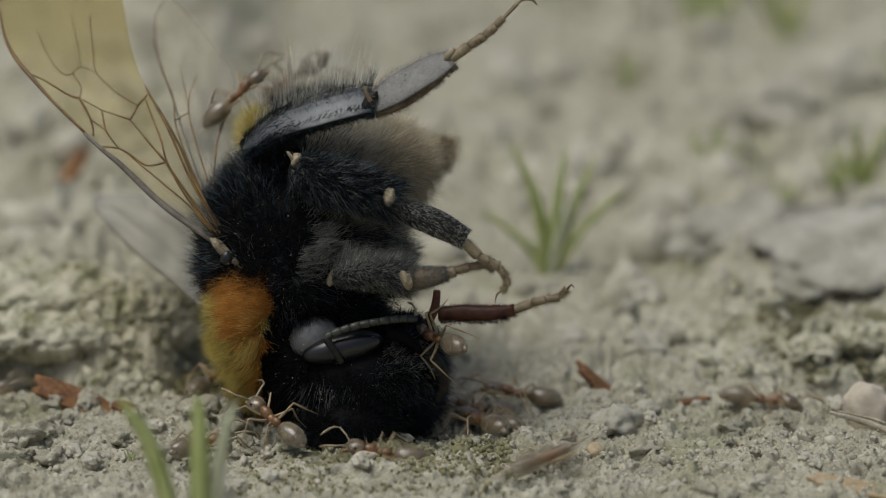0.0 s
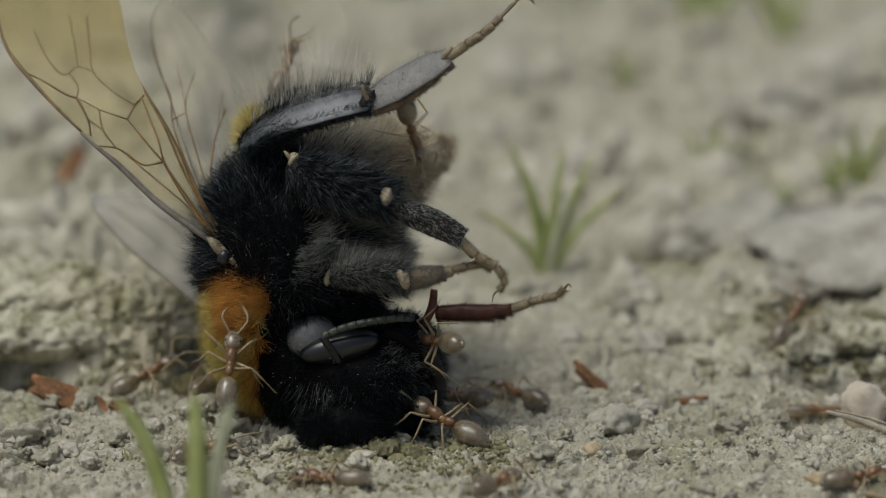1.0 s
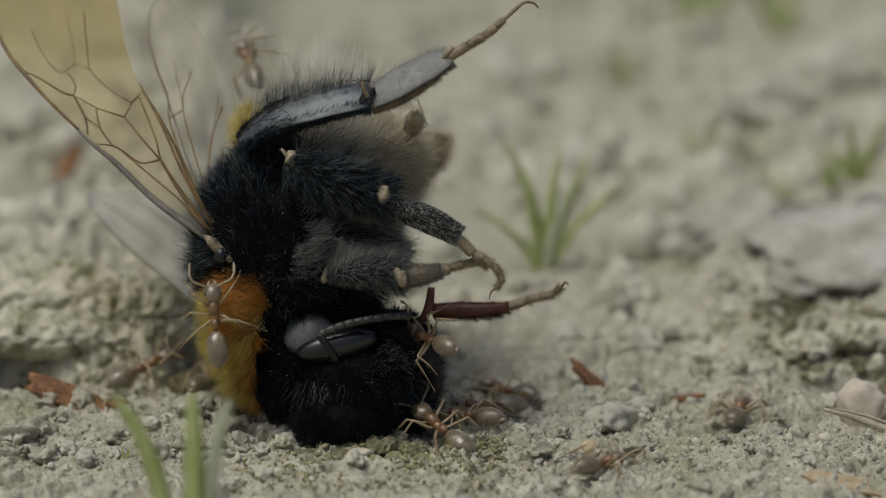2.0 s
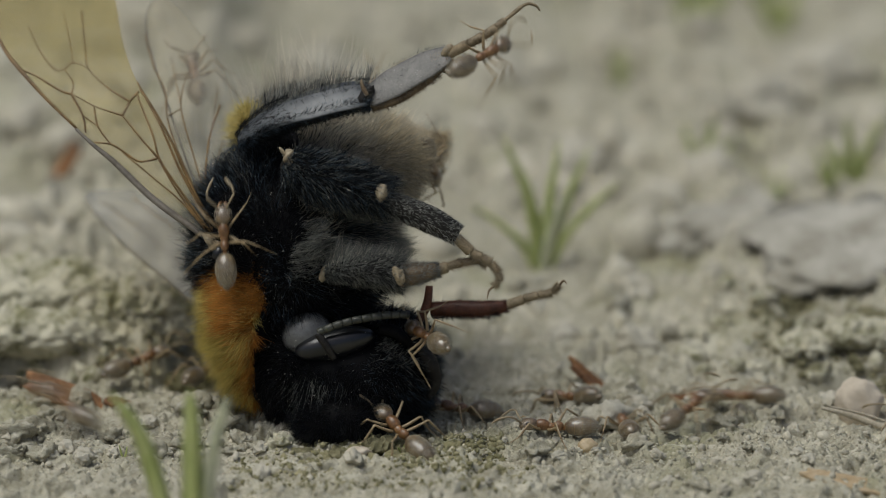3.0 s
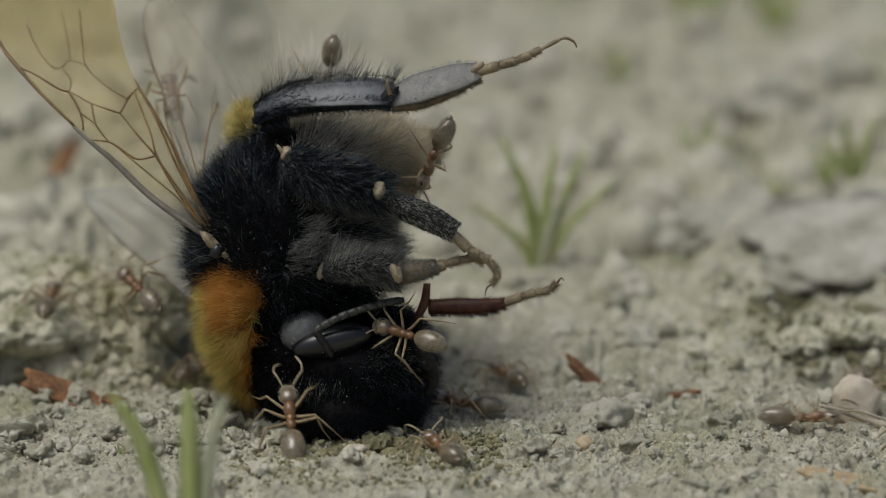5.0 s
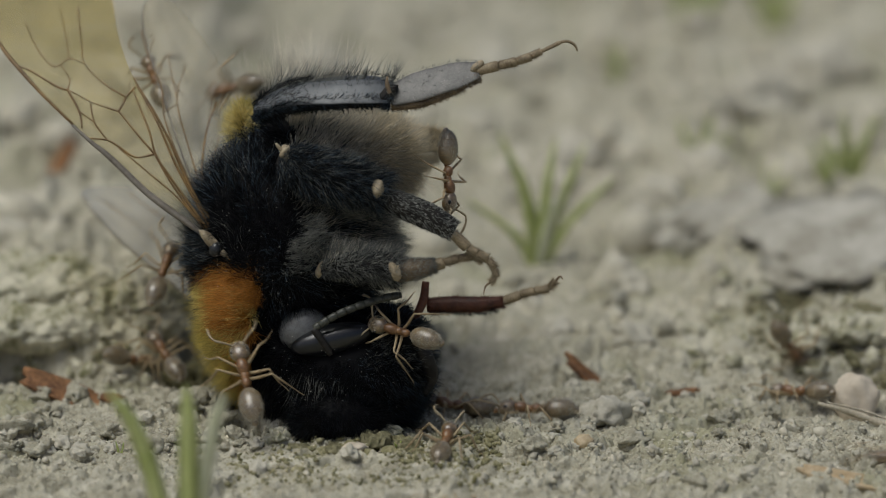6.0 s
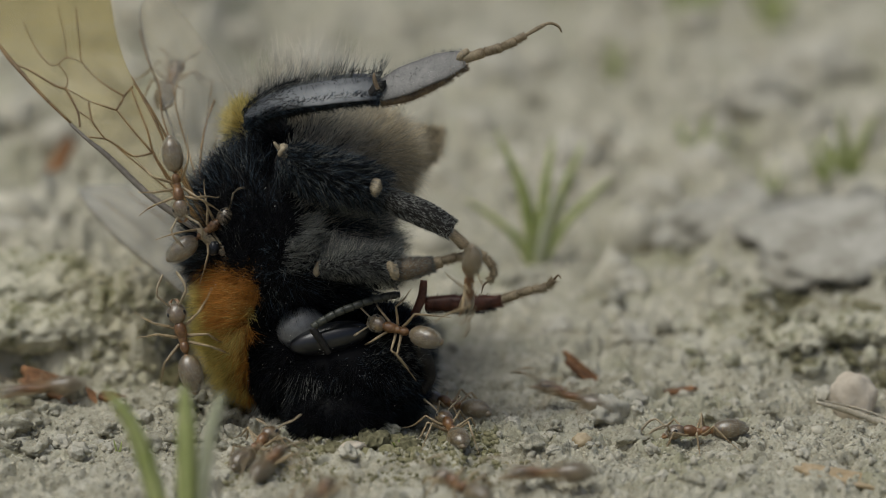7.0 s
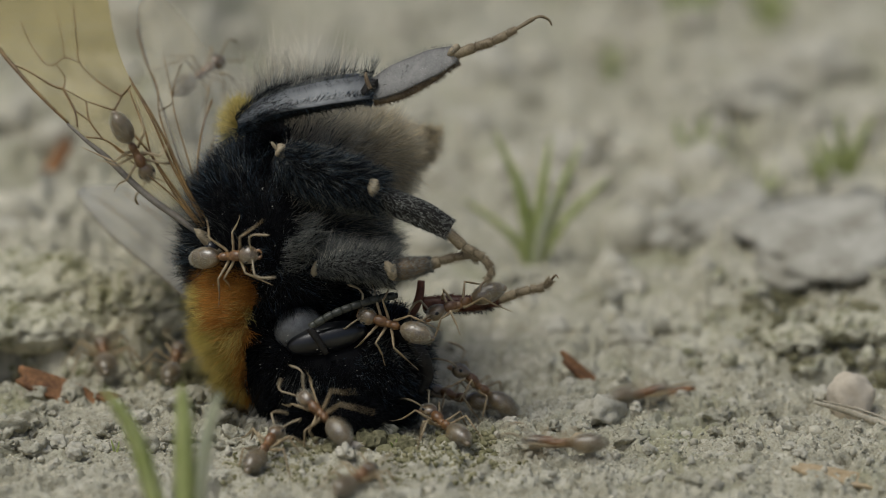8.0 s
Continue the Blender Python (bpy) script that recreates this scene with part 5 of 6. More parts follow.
            g.tube(low + [f(foot) + Vector((0.10 if k == 0 else -0.06, 0.05 * s, 0.0))], spread([0.026, 0.021, 0.017, 0.012], len(low) + 1), 6)
            moving.append((part("leg", g, ANT_LEG, ant, "", (hip[0], hip[1] * s, hip[2])), s, 0.0 if (k + (s > 0)) % 2 else 0.5))
    return ant


litter()
lawn()
hind_leg, hind_foot, bee_antenna = bumblebee()

first_ant = make_ant()
first_ant.scale = (0.92, 0.92, 0.92)
ANTS = [first_ant] + [copy_thing(first_ant, Matrix()) for _ in range(21)]
ANTS[3].scale = ANTS[3].scale * 1.12  # the largest worker


# ---- movement ----
def crawl(ant, rows):
    """Key an ant's way (seconds, millimetres, degrees) and the swing of its legs and antennae, which follows its pace."""
    path = [(t, pose(x * MM, y * MM, z * MM, rx, ry, rz)) for t, x, y, z, rx, ry, rz in rows]
    walk(ant, path)
    times = [r[0] for r in rows]
    gone = np.concatenate([[0], np.cumsum([min((b[1].translation - a[1].translation).length / MM, 4.0) for a, b in zip(path, path[1:])])])
    start = 0.37 * (rows[0][1] + rows[0][2])
    limbs = [c for c in ant.children if c.name.split(".")[0] in ("leg", "antenna")]
    for k, limb_ob in enumerate(limbs):
        home = limb_ob.location.copy()
        feeler = limb_ob.name.startswith("antenna")
        keys = []
        tilt = (9 * math.sin(7.7 * start + 3.3 * k), 8 * math.sin(4.1 * start + 2.7 * k), 20 * math.sin(5.3 * start + 1.9 * k))
        for t in np.arange(0, 8.01, 0.25):
            s = float(np.interp(t, times, gone))
            if feeler:
                turn = pose(0, 0, 0, tilt[0], 14 * math.sin(2.3 * t + start + k * 2.1), 22 * math.sin(3.1 * t + start * 2 + k * 1.7))
            else:
                swing = math.sin(2 * math.pi * s / 1.5 + math.pi * (k % 2) + start) * 16
                turn = pose(0, 0, 0, tilt[0], tilt[1], tilt[2] + swing)
            keys.append((float(t), Matrix.Translation(home) @ turn))
        walk(limb_ob, keys)


def motions():
    # the hind leg slides and turns at its foot as the ants tug at it
    rows = [(0.0, 0.00, 0.00, 0.0), (0.5, 0.00, 0.00, 0.0), (1.0, 0.0, 0.04, 0.1), (1.5, 0.04, 0.16, 1.3), (2.2, 0.06, 0.18, 1.6), (3.0, 0.10, 0.19, 1.5),
            (3.5, 0.21, 0.38, 3.1), (4.0, 0.47, 0.79, 8.9), (4.5, 0.72, 1.06, 12.6), (5.2, 0.76, 1.11, 13.5), (6.0, 0.78, 1.13, 13.8), (6.5, 0.62, 0.94, 11.3),
            (7.0, 0.51, 0.80, 8.7), (7.5, 0.43, 0.70, 7.5), (8.0, 0.38, 0.62, 6.2)]
    home = hind_leg.location.copy()
    walk(hind_leg, [(t, Matrix.Translation(home) @ pose(dx * MM, 0, dz * MM, 0, a, 0)) for t, dx, dz, a in rows])
    ankle = hind_foot.location.copy()
    bend = [(0.0, 0), (1.5, 0), (2.2, 3), (3.0, 5), (3.5, 7), (4.0, 6), (4.5, 4), (5.2, 5), (6.0, 7), (6.5, 11), (7.0, 8), (7.5, 7), (8.0, 9)]
    walk(hind_foot, [(t, Matrix.Translation(ankle) @ pose(0, 0, 0, 0, a, 0)) for t, a in bend])
    # the bee's antenna, lifted by an ant
    elbow = bee_antenna.location.copy()
    lift = [(0.0, 0), (3.5, 0), (4.0, -2), (4.5, -6), (5.2, -8), (6.0, -10), (6.5, -12), (7.2, -9), (8.0, -9)]
    walk(bee_antenna, [(t, Matrix.Translation(elbow) @ pose(0, 0, 0, 0, a, 0)) for t, a in lift])
    # the ants
    queue = iter(ANTS)
    crawl(next(queue), [
        (0.00, -5.93, -3.91, 0.81, -11, -22, 136), (0.04, -6.00, -3.91, 0.81, -11, -22, 135), (0.10, -7.30, -3.75, 0.72, -9, -17, 126),
        (0.20, -7.48, -3.62, 0.90, -7, -15, 119), (0.30, -7.31, -3.45, 1.02, -29, -16, 107), (0.40, -7.55, -3.15, 1.51, -17, -26, 102),
        (0.50, -7.78, -3.36, 2.00, -21, -36, 107), (0.70, -7.74, -3.32, 2.17, -11, -36, 99), (1.00, -7.37, -3.11, 2.65, 9, -53, 81),
        (1.30, -7.62, -2.93, 3.18, 20, -73, 70), (1.50, -7.81, -2.85, 3.47, 23, -73, 66), (1.70, -8.00, -2.77, 3.73, -21, -73, 112),
        (2.20, -7.59, -2.51, 4.66, -14, -74, 104), (2.80, -7.53, -2.11, 5.97, -22, -73, 113), (3.00, -7.36, -1.99, 6.88, -9, -72, 100),
        (3.20, -7.57, -1.66, 7.23, 10, -69, 80), (3.50, -7.51, -1.75, 7.19, 3, -68, 87), (3.80, -7.49, -1.54, 7.62, 7, -59, 83),
        (4.00, -7.95, -0.41, 7.39, -3, -32, 92), (4.20, -8.50, -0.13, 7.11, -14, -22, 99), (4.40, -9.02, 0.25, 6.24, -48, -12, 120),
        (4.50, -9.24, 0.77, 5.79, -67, 0, 130), (4.60, -10.11, 1.84, 4.59, -126, 43, 121), (4.70, -10.41, 2.19, 3.95, -140, 49, 115),
        (4.83, -10.42, 2.20, 3.90, -100, 24, 133), (4.95, -10.42, 2.20, 3.84, -72, -4, 132), (5.08, -10.43, 2.21, 3.78, -39, -28, 117),
        (5.20, -10.43, 2.22, 3.72, 7, -37, 84), (5.80, -10.23, 1.70, 3.89, 8, -30, 84), (6.00, -9.75, 1.30, 4.52, 21, -35, 72),
        (6.20, -9.30, 0.38, 5.59, 38, -32, 57), (6.50, -8.65, -0.41, 5.99, 63, -16, 33), (7.00, -7.98, -0.77, 6.74, 70, -35, 12),
        (7.40, -7.81, -1.00, 6.78, 53, -32, 39), (7.70, -6.94, -2.13, 6.63, 91, -30, -32), (8.00, -6.78, -2.21, 6.34, 79, -12, -33),
    ])
    crawl(next(queue), [
        (0.00, -16.93, 0.58, 0.26, 0, -7, 10), (0.10, -15.94, 1.13, 0.36, 0, -12, 11), (0.20, -15.24, 1.09, 0.25, -0, -6, 8),
        (0.30, -14.42, 1.18, 0.18, 0, -2, 7), (0.40, -13.03, 0.73, 0.38, 0, -13, 10), (0.50, -12.14, 0.61, 0.41, 0, -15, 10),
        (0.60, -10.92, 0.75, 0.52, 0, -21, 12), (0.80, -10.78, 1.29, 0.62, 0, -26, 13), (1.00, -10.65, 2.12, 0.47, 0, -18, 33),
        (1.20, -10.48, 1.84, 0.73, -0, -31, 15), (1.50, -10.65, 1.69, 0.71, 0, -30, 15), (1.70, -10.65, 2.21, 0.56, 0, -23, 24),
        (2.30, -10.82, 3.02, 0.44, 0, -16, 33), (2.80, -10.97, 3.73, 0.36, 0, -12, 38), (3.00, -10.92, 3.72, 0.34, 0, -10, 35),
        (3.50, -10.87, 3.27, 0.62, 0, -25, 13), (4.00, -10.86, 3.26, 0.70, 0, -29, 15), (4.10, -11.43, 3.60, 0.51, 0, -19, 45),
        (4.20, -12.05, 3.58, 0.50, 0, -19, 82), (4.30, -13.35, 5.02, 0.86, -0, -7, 101), (4.40, -14.01, 5.05, 1.80, -0, -11, 98),
        (4.60, -14.67, 5.04, 2.60, 0, -8, 97), (5.00, -14.27, 5.04, 2.25, 0, -7, 87), (5.40, -13.47, 5.02, 1.90, 0, -8, 77),
        (5.60, -12.38, 4.88, 1.14, 0, -3, 61), (5.80, -11.32, 4.71, 0.40, 0, 1, 47), (5.90, -11.16, 4.64, 0.09, -0, 10, 47),
        (6.00, -11.21, 4.54, -0.08, 0, 21, 47), (6.20, -11.24, 4.48, -0.12, 0, 18, 47), (6.40, -11.26, 4.50, -0.09, 0, 19, 42),
        (6.50, -11.25, 3.3, -0.10, 0, 18, 90), (6.60, -11.24, 2.24, -0.12, 0, 17, 138), (6.70, -11.85, 2.00, -0.09, 0, 15, 138), (6.80, -12.28, 1.75, -0.05, 0, 12, 138),
        (7.00, -14.04, 0.52, 0.08, 0, 4, -172), (7.20, -17.23, -0.13, 0.09, 0, 3, -171), (8.00, -17.57, -0.12, 0.09, -0, 3, -170),
    ])
    crawl(next(queue), [
        (0.00, -8.53, 2.32, 0.22, 0, -4, 67), (1.70, -8.31, 2.27, 0.19, 0, -2, 67), (3.00, -8.50, 3.10, 0.12, 0, 1, 65),
        (4.70, -8.59, 3.17, 0.08, 0, 4, 63), (5.50, -8.65, 3.23, 0.17, 0, -1, 68), (5.65, -9.17, 3.89, 0.38, -0, -13, 83),
        (5.80, -9.64, 4.17, 0.35, 0, -11, 100), (6.00, -9.93, 3.52, 0.55, 0, -22, 119), (6.20, -9.86, 3.44, 0.50, 0, -19, 105),
        (6.40, -9.84, 3.71, 0.35, 0, -11, 103), (6.60, -8.95, 3.34, 0.32, 0, -10, 79), (6.80, -8.19, 2.85, 0.15, 0, -0, 65),
        (7.60, -8.14, 2.86, 0.17, 0, -1, 66), (7.80, -8.78, 3.02, 0.35, -0, -11, 87), (8.00, -9.29, 3.02, 0.35, 0, -11, 84),
    ])
    crawl(next(queue), [
        (0.00, 1.36, -1.62, -0.13, 0, 4, 120), (0.20, 0.82, -2.90, 0.44, -12, -15, 142), (0.50, 0.41, -3.00, 0.41, -13, -16, 149),
        (0.80, 0.26, -2.99, 0.42, -13, -18, 148), (1.00, 0.17, -2.99, 0.41, -13, -19, 147), (1.50, 0.15, -3.02, 0.32, -12, -19, 144),
        (1.70, 0.37, -3.06, 0.21, -11, -17, 134), (2.30, -0.25, -3.50, 0.06, -10, -20, 130), (2.80, -0.82, -3.95, -0.07, -9, -21, 127),
        (2.93, -1.18, -3.88, 0.12, -10, -24, 131), (3.03, -1.31, -3.87, 0.17, -10, -24, 132), (3.10, -2.32, -4.27, -0.20, 1, -13, 86),
        (3.20, -3.32, -4.38, -0.29, 11, -9, 43), (3.50, -3.33, -4.28, 0.14, 8, -26, 57), (3.80, -3.47, -4.31, 0.19, 8, -19, 58),
        (4.00, -3.57, -4.27, 0.20, 7, -25, 63), (4.20, -3.54, -4.24, 0.31, 5, -24, 72), (4.50, -4.24, -4.25, 0.35, -2, -39, 98),
        (4.70, -4.50, -4.28, 0.35, -1, -33, 95), (5.20, -5.24, -3.85, 0.95, -14, -42, 102), (5.80, -6.00, -3.59, 1.79, -19, -46, 108),
        (6.00, -6.43, -3.54, 1.99, -18, -43, 107), (6.20, -7.03, -3.23, 2.22, -14, -55, 104), (6.50, -7.92, -2.97, 2.45, -25, -48, 114),
        (6.80, -8.34, -2.71, 2.35, -20, -43, 108), (7.00, -8.63, -2.23, 3.09, -39, -69, 131), (7.20, -8.81, -1.88, 2.69, -11, -47, 101),
        (7.40, -9.61, 0.44, 1.34, -19, -26, 104),
        (7.60, -9.90, 2.43, 0.38, 0, -13, 97), (7.70, -9.73, 2.57, 0.23, 0, -5, 81), (7.80, -10.79, 2.65, 0.22, 0, -4, 91),
        (7.90, -11.61, 2.97, 0.20, 0, -3, 95), (8.00, -12.01, 3.98, 0.24, -0, -5, 98),
    ])
    crawl(next(queue), [
        (0.00, -2.11, -4.46, -0.21, -15, -10, 177), (0.10, -2.19, -4.54, -0.42, -13, -3, 148), (0.20, -3.26, -4.51, -0.30, -13, -2, 148),
        (0.30, -4.24, -4.38, -0.03, -13, -16, 148), (0.50, -4.68, -4.31, 0.24, -16, -27, 172), (0.70, -5.07, -4.31, 0.14, -13, -21, 150),
        (0.80, -5.47, -4.28, 0.30, -13, -16, 148), (0.90, -4.13, -6.65, 0.03, 0, 3, 157), (1.00, -3.82, -7.45, -0.16, 0, 2, 160),
        (1.05, -4.12, -7.47, -0.19, -0, 2, 117), (1.10, -4.42, -7.49, -0.23, -0, 2, 74), (1.15, -4.72, -7.51, -0.27, -0, 1, 30),
        (1.20, -5.02, -7.54, -0.30, -0, 1, -13), (1.50, -4.68, -7.10, -0.10, 0, -2, 41), (1.70, -1.54, -8.06, -0.26, -0, 1, 29),
        (1.80, -0.65, -9.77, -0.19, -1, -1, -4), (1.90, 0.24, -11.48, -0.12, -1, -3, -38), (2.00, 1.13, -13.19, -0.05, -0, -4, -71),
        (2.50, 1.77, -16.60, -0.32, 0, 15, -62), (3.80, -2.37, -15.06, -0.27, 3, 12, -19), (5.10, -6.51, -13.52, -0.23, 3, 8, 24),
        (6.40, -10.65, -11.97, -0.18, -0, 5, 67), (6.55, -10.15, -9.88, 0.08, 0, -5, 54), (6.61, -10.04, -10.03, 0.04, -0, -5, 94),
        (6.67, -9.94, -10.18, -0.00, -1, -5, 133), (6.74, -9.83, -10.34, -0.04, -0, -4, 173), (6.80, -9.73, -10.49, -0.08, -0, -4, -148),
        (6.87, -8.30, -9.38, -0.05, 0, -4, 166), (6.93, -6.87, -8.26, -0.03, 0, -3, 119), (7.00, -5.44, -7.15, -0.00, -0, -3, 72),
        (7.10, -5.25, -5.98, -0.04, -0, -1, 72), (7.40, -4.59, -7.75, -0.35, -0, 3, 68), (7.47, -4.41, -8.10, -0.27, 1, 2, 113),
        (7.53, -4.24, -8.45, -0.19, 1, 0, 157), (7.60, -4.06, -8.79, -0.11, -0, -1, -159), (7.67, -3.85, -8.24, -0.10, 0, -1, 161),
        (7.73, -3.63, -7.68, -0.10, 0, -0, 121), (7.80, -3.41, -7.12, -0.09, -0, 0, 81), (8.00, -2.40, -8.83, -0.03, -0, 0, 65),
    ])
    crawl(next(queue), [
        (0.00, -4.84, -16.16, -0.05, 0, 2, 38), (6.60, -4.36, -16.27, -0.35, 0, 4, 43), (7.00, -3.68, -10.14, -0.12, 0, 0, 76),
        (7.15, -3.49, -6.38, 0.10, -0, 1, 79), (7.30, -1.60, -4.73, -0.14, 6, -16, 64), (7.50, -1.62, -4.34, 0.77, 63, -53, 22),
        (7.60, -1.90, -4.46, 0.53, 38, -40, 55), (7.70, -2.02, -4.46, 0.52, 30, -43, 62), (7.80, -2.47, -4.50, 0.44, 16, -45, 76),
        (7.90, -3.32, -4.41, 0.50, -30, -33, 115), (8.00, -3.45, -4.17, 0.93, -50, -24, 133),
    ])
    crawl(next(queue), [
        (0.00, 3.50, -6.28, 0.14, -0, -4, 42), (0.10, 5.60, -2.00, -0.15, 0, 2, 72), (0.20, 5.93, 0.78, -0.10, -0, 1, 86),
        (0.30, 6.23, 2.37, -0.04, -0, 3, 82), (0.40, 8.07, 1.70, -0.24, 0, 9, 46), (0.50, 9.29, 1.30, -0.17, 0, -1, 21),
        (0.60, 11.02, 3.90, -0.16, 0, 5, 45), (0.70, 11.84, 4.35, -0.32, -0, -3, 64), (0.80, 12.49, 5.34, 0.35, 20, -24, 76),
        (0.90, 12.62, 6.20, 1.33, 36, -28, 62), (1.00, 13.09, 6.52, 1.57, 42, -31, 53), (1.20, 14.16, 7.38, 2.35, 54, -24, 42),
        (1.50, 17.01, 12.91, 1.39, 0, -0, 56), (2.00, 20.86, 16.09, 1.72, 0, -5, 33), (8.00, 21.73, 16.11, 1.18, -0, -5, 32),
    ])
    crawl(next(queue), [
        (0.00, 11.59, 1.20, -0.18, -0, 5, -6), (0.20, 12.83, 0.22, -0.58, 0, 11, 27), (0.40, 14.89, 3.34, -0.75, 0, 13, 63),
        (0.50, 15.02, 2.77, -0.71, 4, 11, 103), (0.60, 15.15, 2.20, -0.66, 5, 7, 143), (0.70, 15.29, 1.63, -0.62, 4, 3, -178),
        (0.80, 15.42, 1.06, -0.58, -0, 1, -138), (1.10, 12.84, 0.87, -0.40, -0, -3, 180), (1.30, 11.67, 1.18, -0.06, 0, -1, 166),
        (1.50, 11.60, 1.11, -0.04, -0, 2, 157), (1.70, 11.60, 0.61, -0.31, -0, -1, 171), (1.82, 11.30, 0.39, -0.33, 1, -0, 133),
        (1.95, 11.00, 0.18, -0.34, 2, 1, 95), (2.08, 10.70, -0.03, -0.35, 1, 2, 57), (2.20, 10.40, -0.24, -0.37, 0, 3, 19),
        (2.80, 8.24, -2.38, -0.23, 0, 8, 51), (2.90, 7.85, -2.47, -0.08, -0, 4, 55), (3.00, 6.73, -1.89, -0.26, -0, 3, 98),
        (3.20, 6.67, -1.65, -0.18, 0, -4, 109), (3.50, 6.77, -1.19, -0.43, -0, -8, 97), (3.70, 5.55, 0.30, 0.18, 0, -12, 147),
        (3.77, 5.92, 0.47, 0.08, 4, -7, 105), (3.83, 6.30, 0.65, -0.02, 4, -2, 63), (3.90, 6.67, 0.83, -0.12, 0, 3, 21),
        (4.00, 6.41, 1.19, 0.02, 0, -2, 17), (4.20, 9.32, 1.28, -0.14, 0, -2, 14), (4.35, 9.54, 1.47, -0.14, 0, 3, 57),
        (4.50, 9.76, 1.66, -0.14, 0, 8, 100), (4.55, 10.07, 0.23, -0.19, 0, 2, 34), (4.60, 10.39, -1.20, -0.23, -0, -4, -32),
        (4.70, 11.00, -2.54, 0.10, 0, -5, -22), (5.20, 13.74, -1.67, -0.15, 0, 5, 14), (5.47, 13.40, -1.14, -0.31, -2, 7, 54),
        (5.73, 13.06, -0.62, -0.46, -2, 10, 94), (6.00, 13.43, 1.06, -0.18, 0, 11, 139), (6.20, 12.33, 0.41, -0.15, -0, 3, 167),
        (6.40, 11.24, 0.48, -0.15, 0, 4, 176), (6.50, 10.23, 0.15, -0.31, -0, -5, -158), (6.70, 9.58, -2.09, -0.20, 0, -3, -161),
        (7.00, 9.63, -3.55, -0.16, -0, 2, -178), (7.20, 9.07, -2.89, -0.37, 0, -1, -163), (7.40, 6.92, -3.02, -0.31, -0, 3, 175),
        (7.60, 6.48, -4.31, 0.11, 0, 4, 172), (7.80, 6.45, -4.21, -0.38, -0, 2, -174), (8.00, 4.69, -5.50, 0.07, -0, 3, 164),
    ])
    crawl(next(queue), [
        (0.00, 18.27, 3.19, -0.65, 0, 13, 134), (2.50, 17.60, 4.43, -0.98, 0, 18, 103), (2.60, 16.75, 4.24, -0.93, 10, 8, 151),
        (2.70, 15.91, 4.04, -0.88, 10, -5, -165), (2.80, 15.07, 3.85, -0.83, -0, -15, -118), (2.90, 12.39, 0.79, -0.14, -0, 1, 178),
        (3.00, 11.20, 0.71, -0.06, -0, 5, 164), (3.10, 9.77, 1.12, -0.34, 0, 1, 173), (3.20, 9.00, 0.98, -0.10, 0, -4, 176),
        (3.30, 7.49, 3.06, 0.09, 0, -8, -174), (3.50, 6.42, 3.54, -0.04, -0, 4, 165), (3.60, 5.98, 2.04, -0.06, 0, -5, -146),
        (3.65, 6.32, 1.95, -0.04, -2, -4, -107), (3.70, 6.67, 1.87, -0.02, -2, -3, -68), (3.75, 7.01, 1.79, 0.00, -2, -1, -28),
        (3.80, 7.35, 1.71, 0.02, -0, 0, 11), (4.20, 12.80, 1.30, -0.13, -0, -0, 9), (4.40, 14.98, 5.10, -1.12, 0, 16, 67),
        (5.00, 18.39, 2.46, -0.06, 0, -6, -0), (7.00, 18.19, 0.47, -0.25, -0, 1, 19), (8.00, 19.42, 0.51, -0.11, -0, -13, -24),
    ])
    crawl(next(queue), [
        (0.00, 1.12, 0.66, -0.31, 0, -6, 174), (1.00, 0.68, 0.63, 0.02, 0, 8, 136), (1.70, 0.80, -0.61, 0.02, 0, -1, 153),
        (2.30, 1.39, -3.17, 0.30, -0, 9, 143), (2.80, 2.32, -3.61, 0.21, 0, 1, 160), (2.90, 3.86, -3.01, 0.04, -0, -7, 179),
        (3.00, 4.25, -2.88, 0.00, -0, -2, 178), (3.20, 3.68, -3.57, 0.08, -0, -11, -165), (3.40, 2.96, -3.49, 0.36, -0, -2, 159),
        (3.50, 2.01, -3.13, -0.00, 0, 4, 113), (3.60, 1.80, -2.87, -0.00, -0, 3, 110), (3.80, 1.55, -2.87, -0.13, -0, 1, 123),
        (4.00, 1.35, -4.03, 0.25, 0, -9, 146), (4.20, 2.26, -4.74, -0.05, 0, 1, 147), (4.50, 1.93, -4.37, 0.18, -0, -7, 126),
        (4.70, 1.22, -4.83, -0.01, 0, -3, 120), (5.30, -0.50, -5.77, 0.15, -0, 1, 106), (5.80, -1.26, -5.88, -0.00, -0, 5, 91),
        (6.00, 0.47, -5.22, 0.09, 0, -8, 80), (6.20, 0.28, -3.30, -0.37, -0, 3, 98), (6.50, 0.00, -1.96, -0.17, -0, 3, 102),
        (7.00, 0.75, -3.85, 0.04, 0, -5, 105), (7.20, 0.39, -2.97, -0.33, -0, 7, 102), (7.60, 0.19, -3.05, 0.01, 0, 6, 100),
        (8.00, 0.55, -3.58, 0.15, 0, -11, 123),
    ])
    crawl(next(queue), [
        (0.00, 1.70, -1.16, -0.21, -0, 3, 133), (0.50, 1.03, 1.26, -0.33, -0, 8, 127), (1.00, 0.78, 0.84, 0.06, -0, 7, 137),
        (1.50, 2.08, 0.25, -0.29, -0, -6, -159), (1.70, 1.97, -0.06, -0.07, -0, -1, -176), (2.80, 0.94, 0.05, -0.29, -0, -7, -177),
        (3.50, 0.74, -0.53, -0.09, 0, -8, 173), (4.50, 1.13, -0.18, -0.06, -0, -1, 154), (5.80, 0.87, 0.30, -0.46, 0, -7, 179),
        (6.50, 0.74, -0.74, 0.04, 0, 4, 136), (7.00, 0.89, -1.13, 0.02, -0, -1, 143), (8.00, 1.11, -0.12, -0.03, 0, -4, 153),
    ])
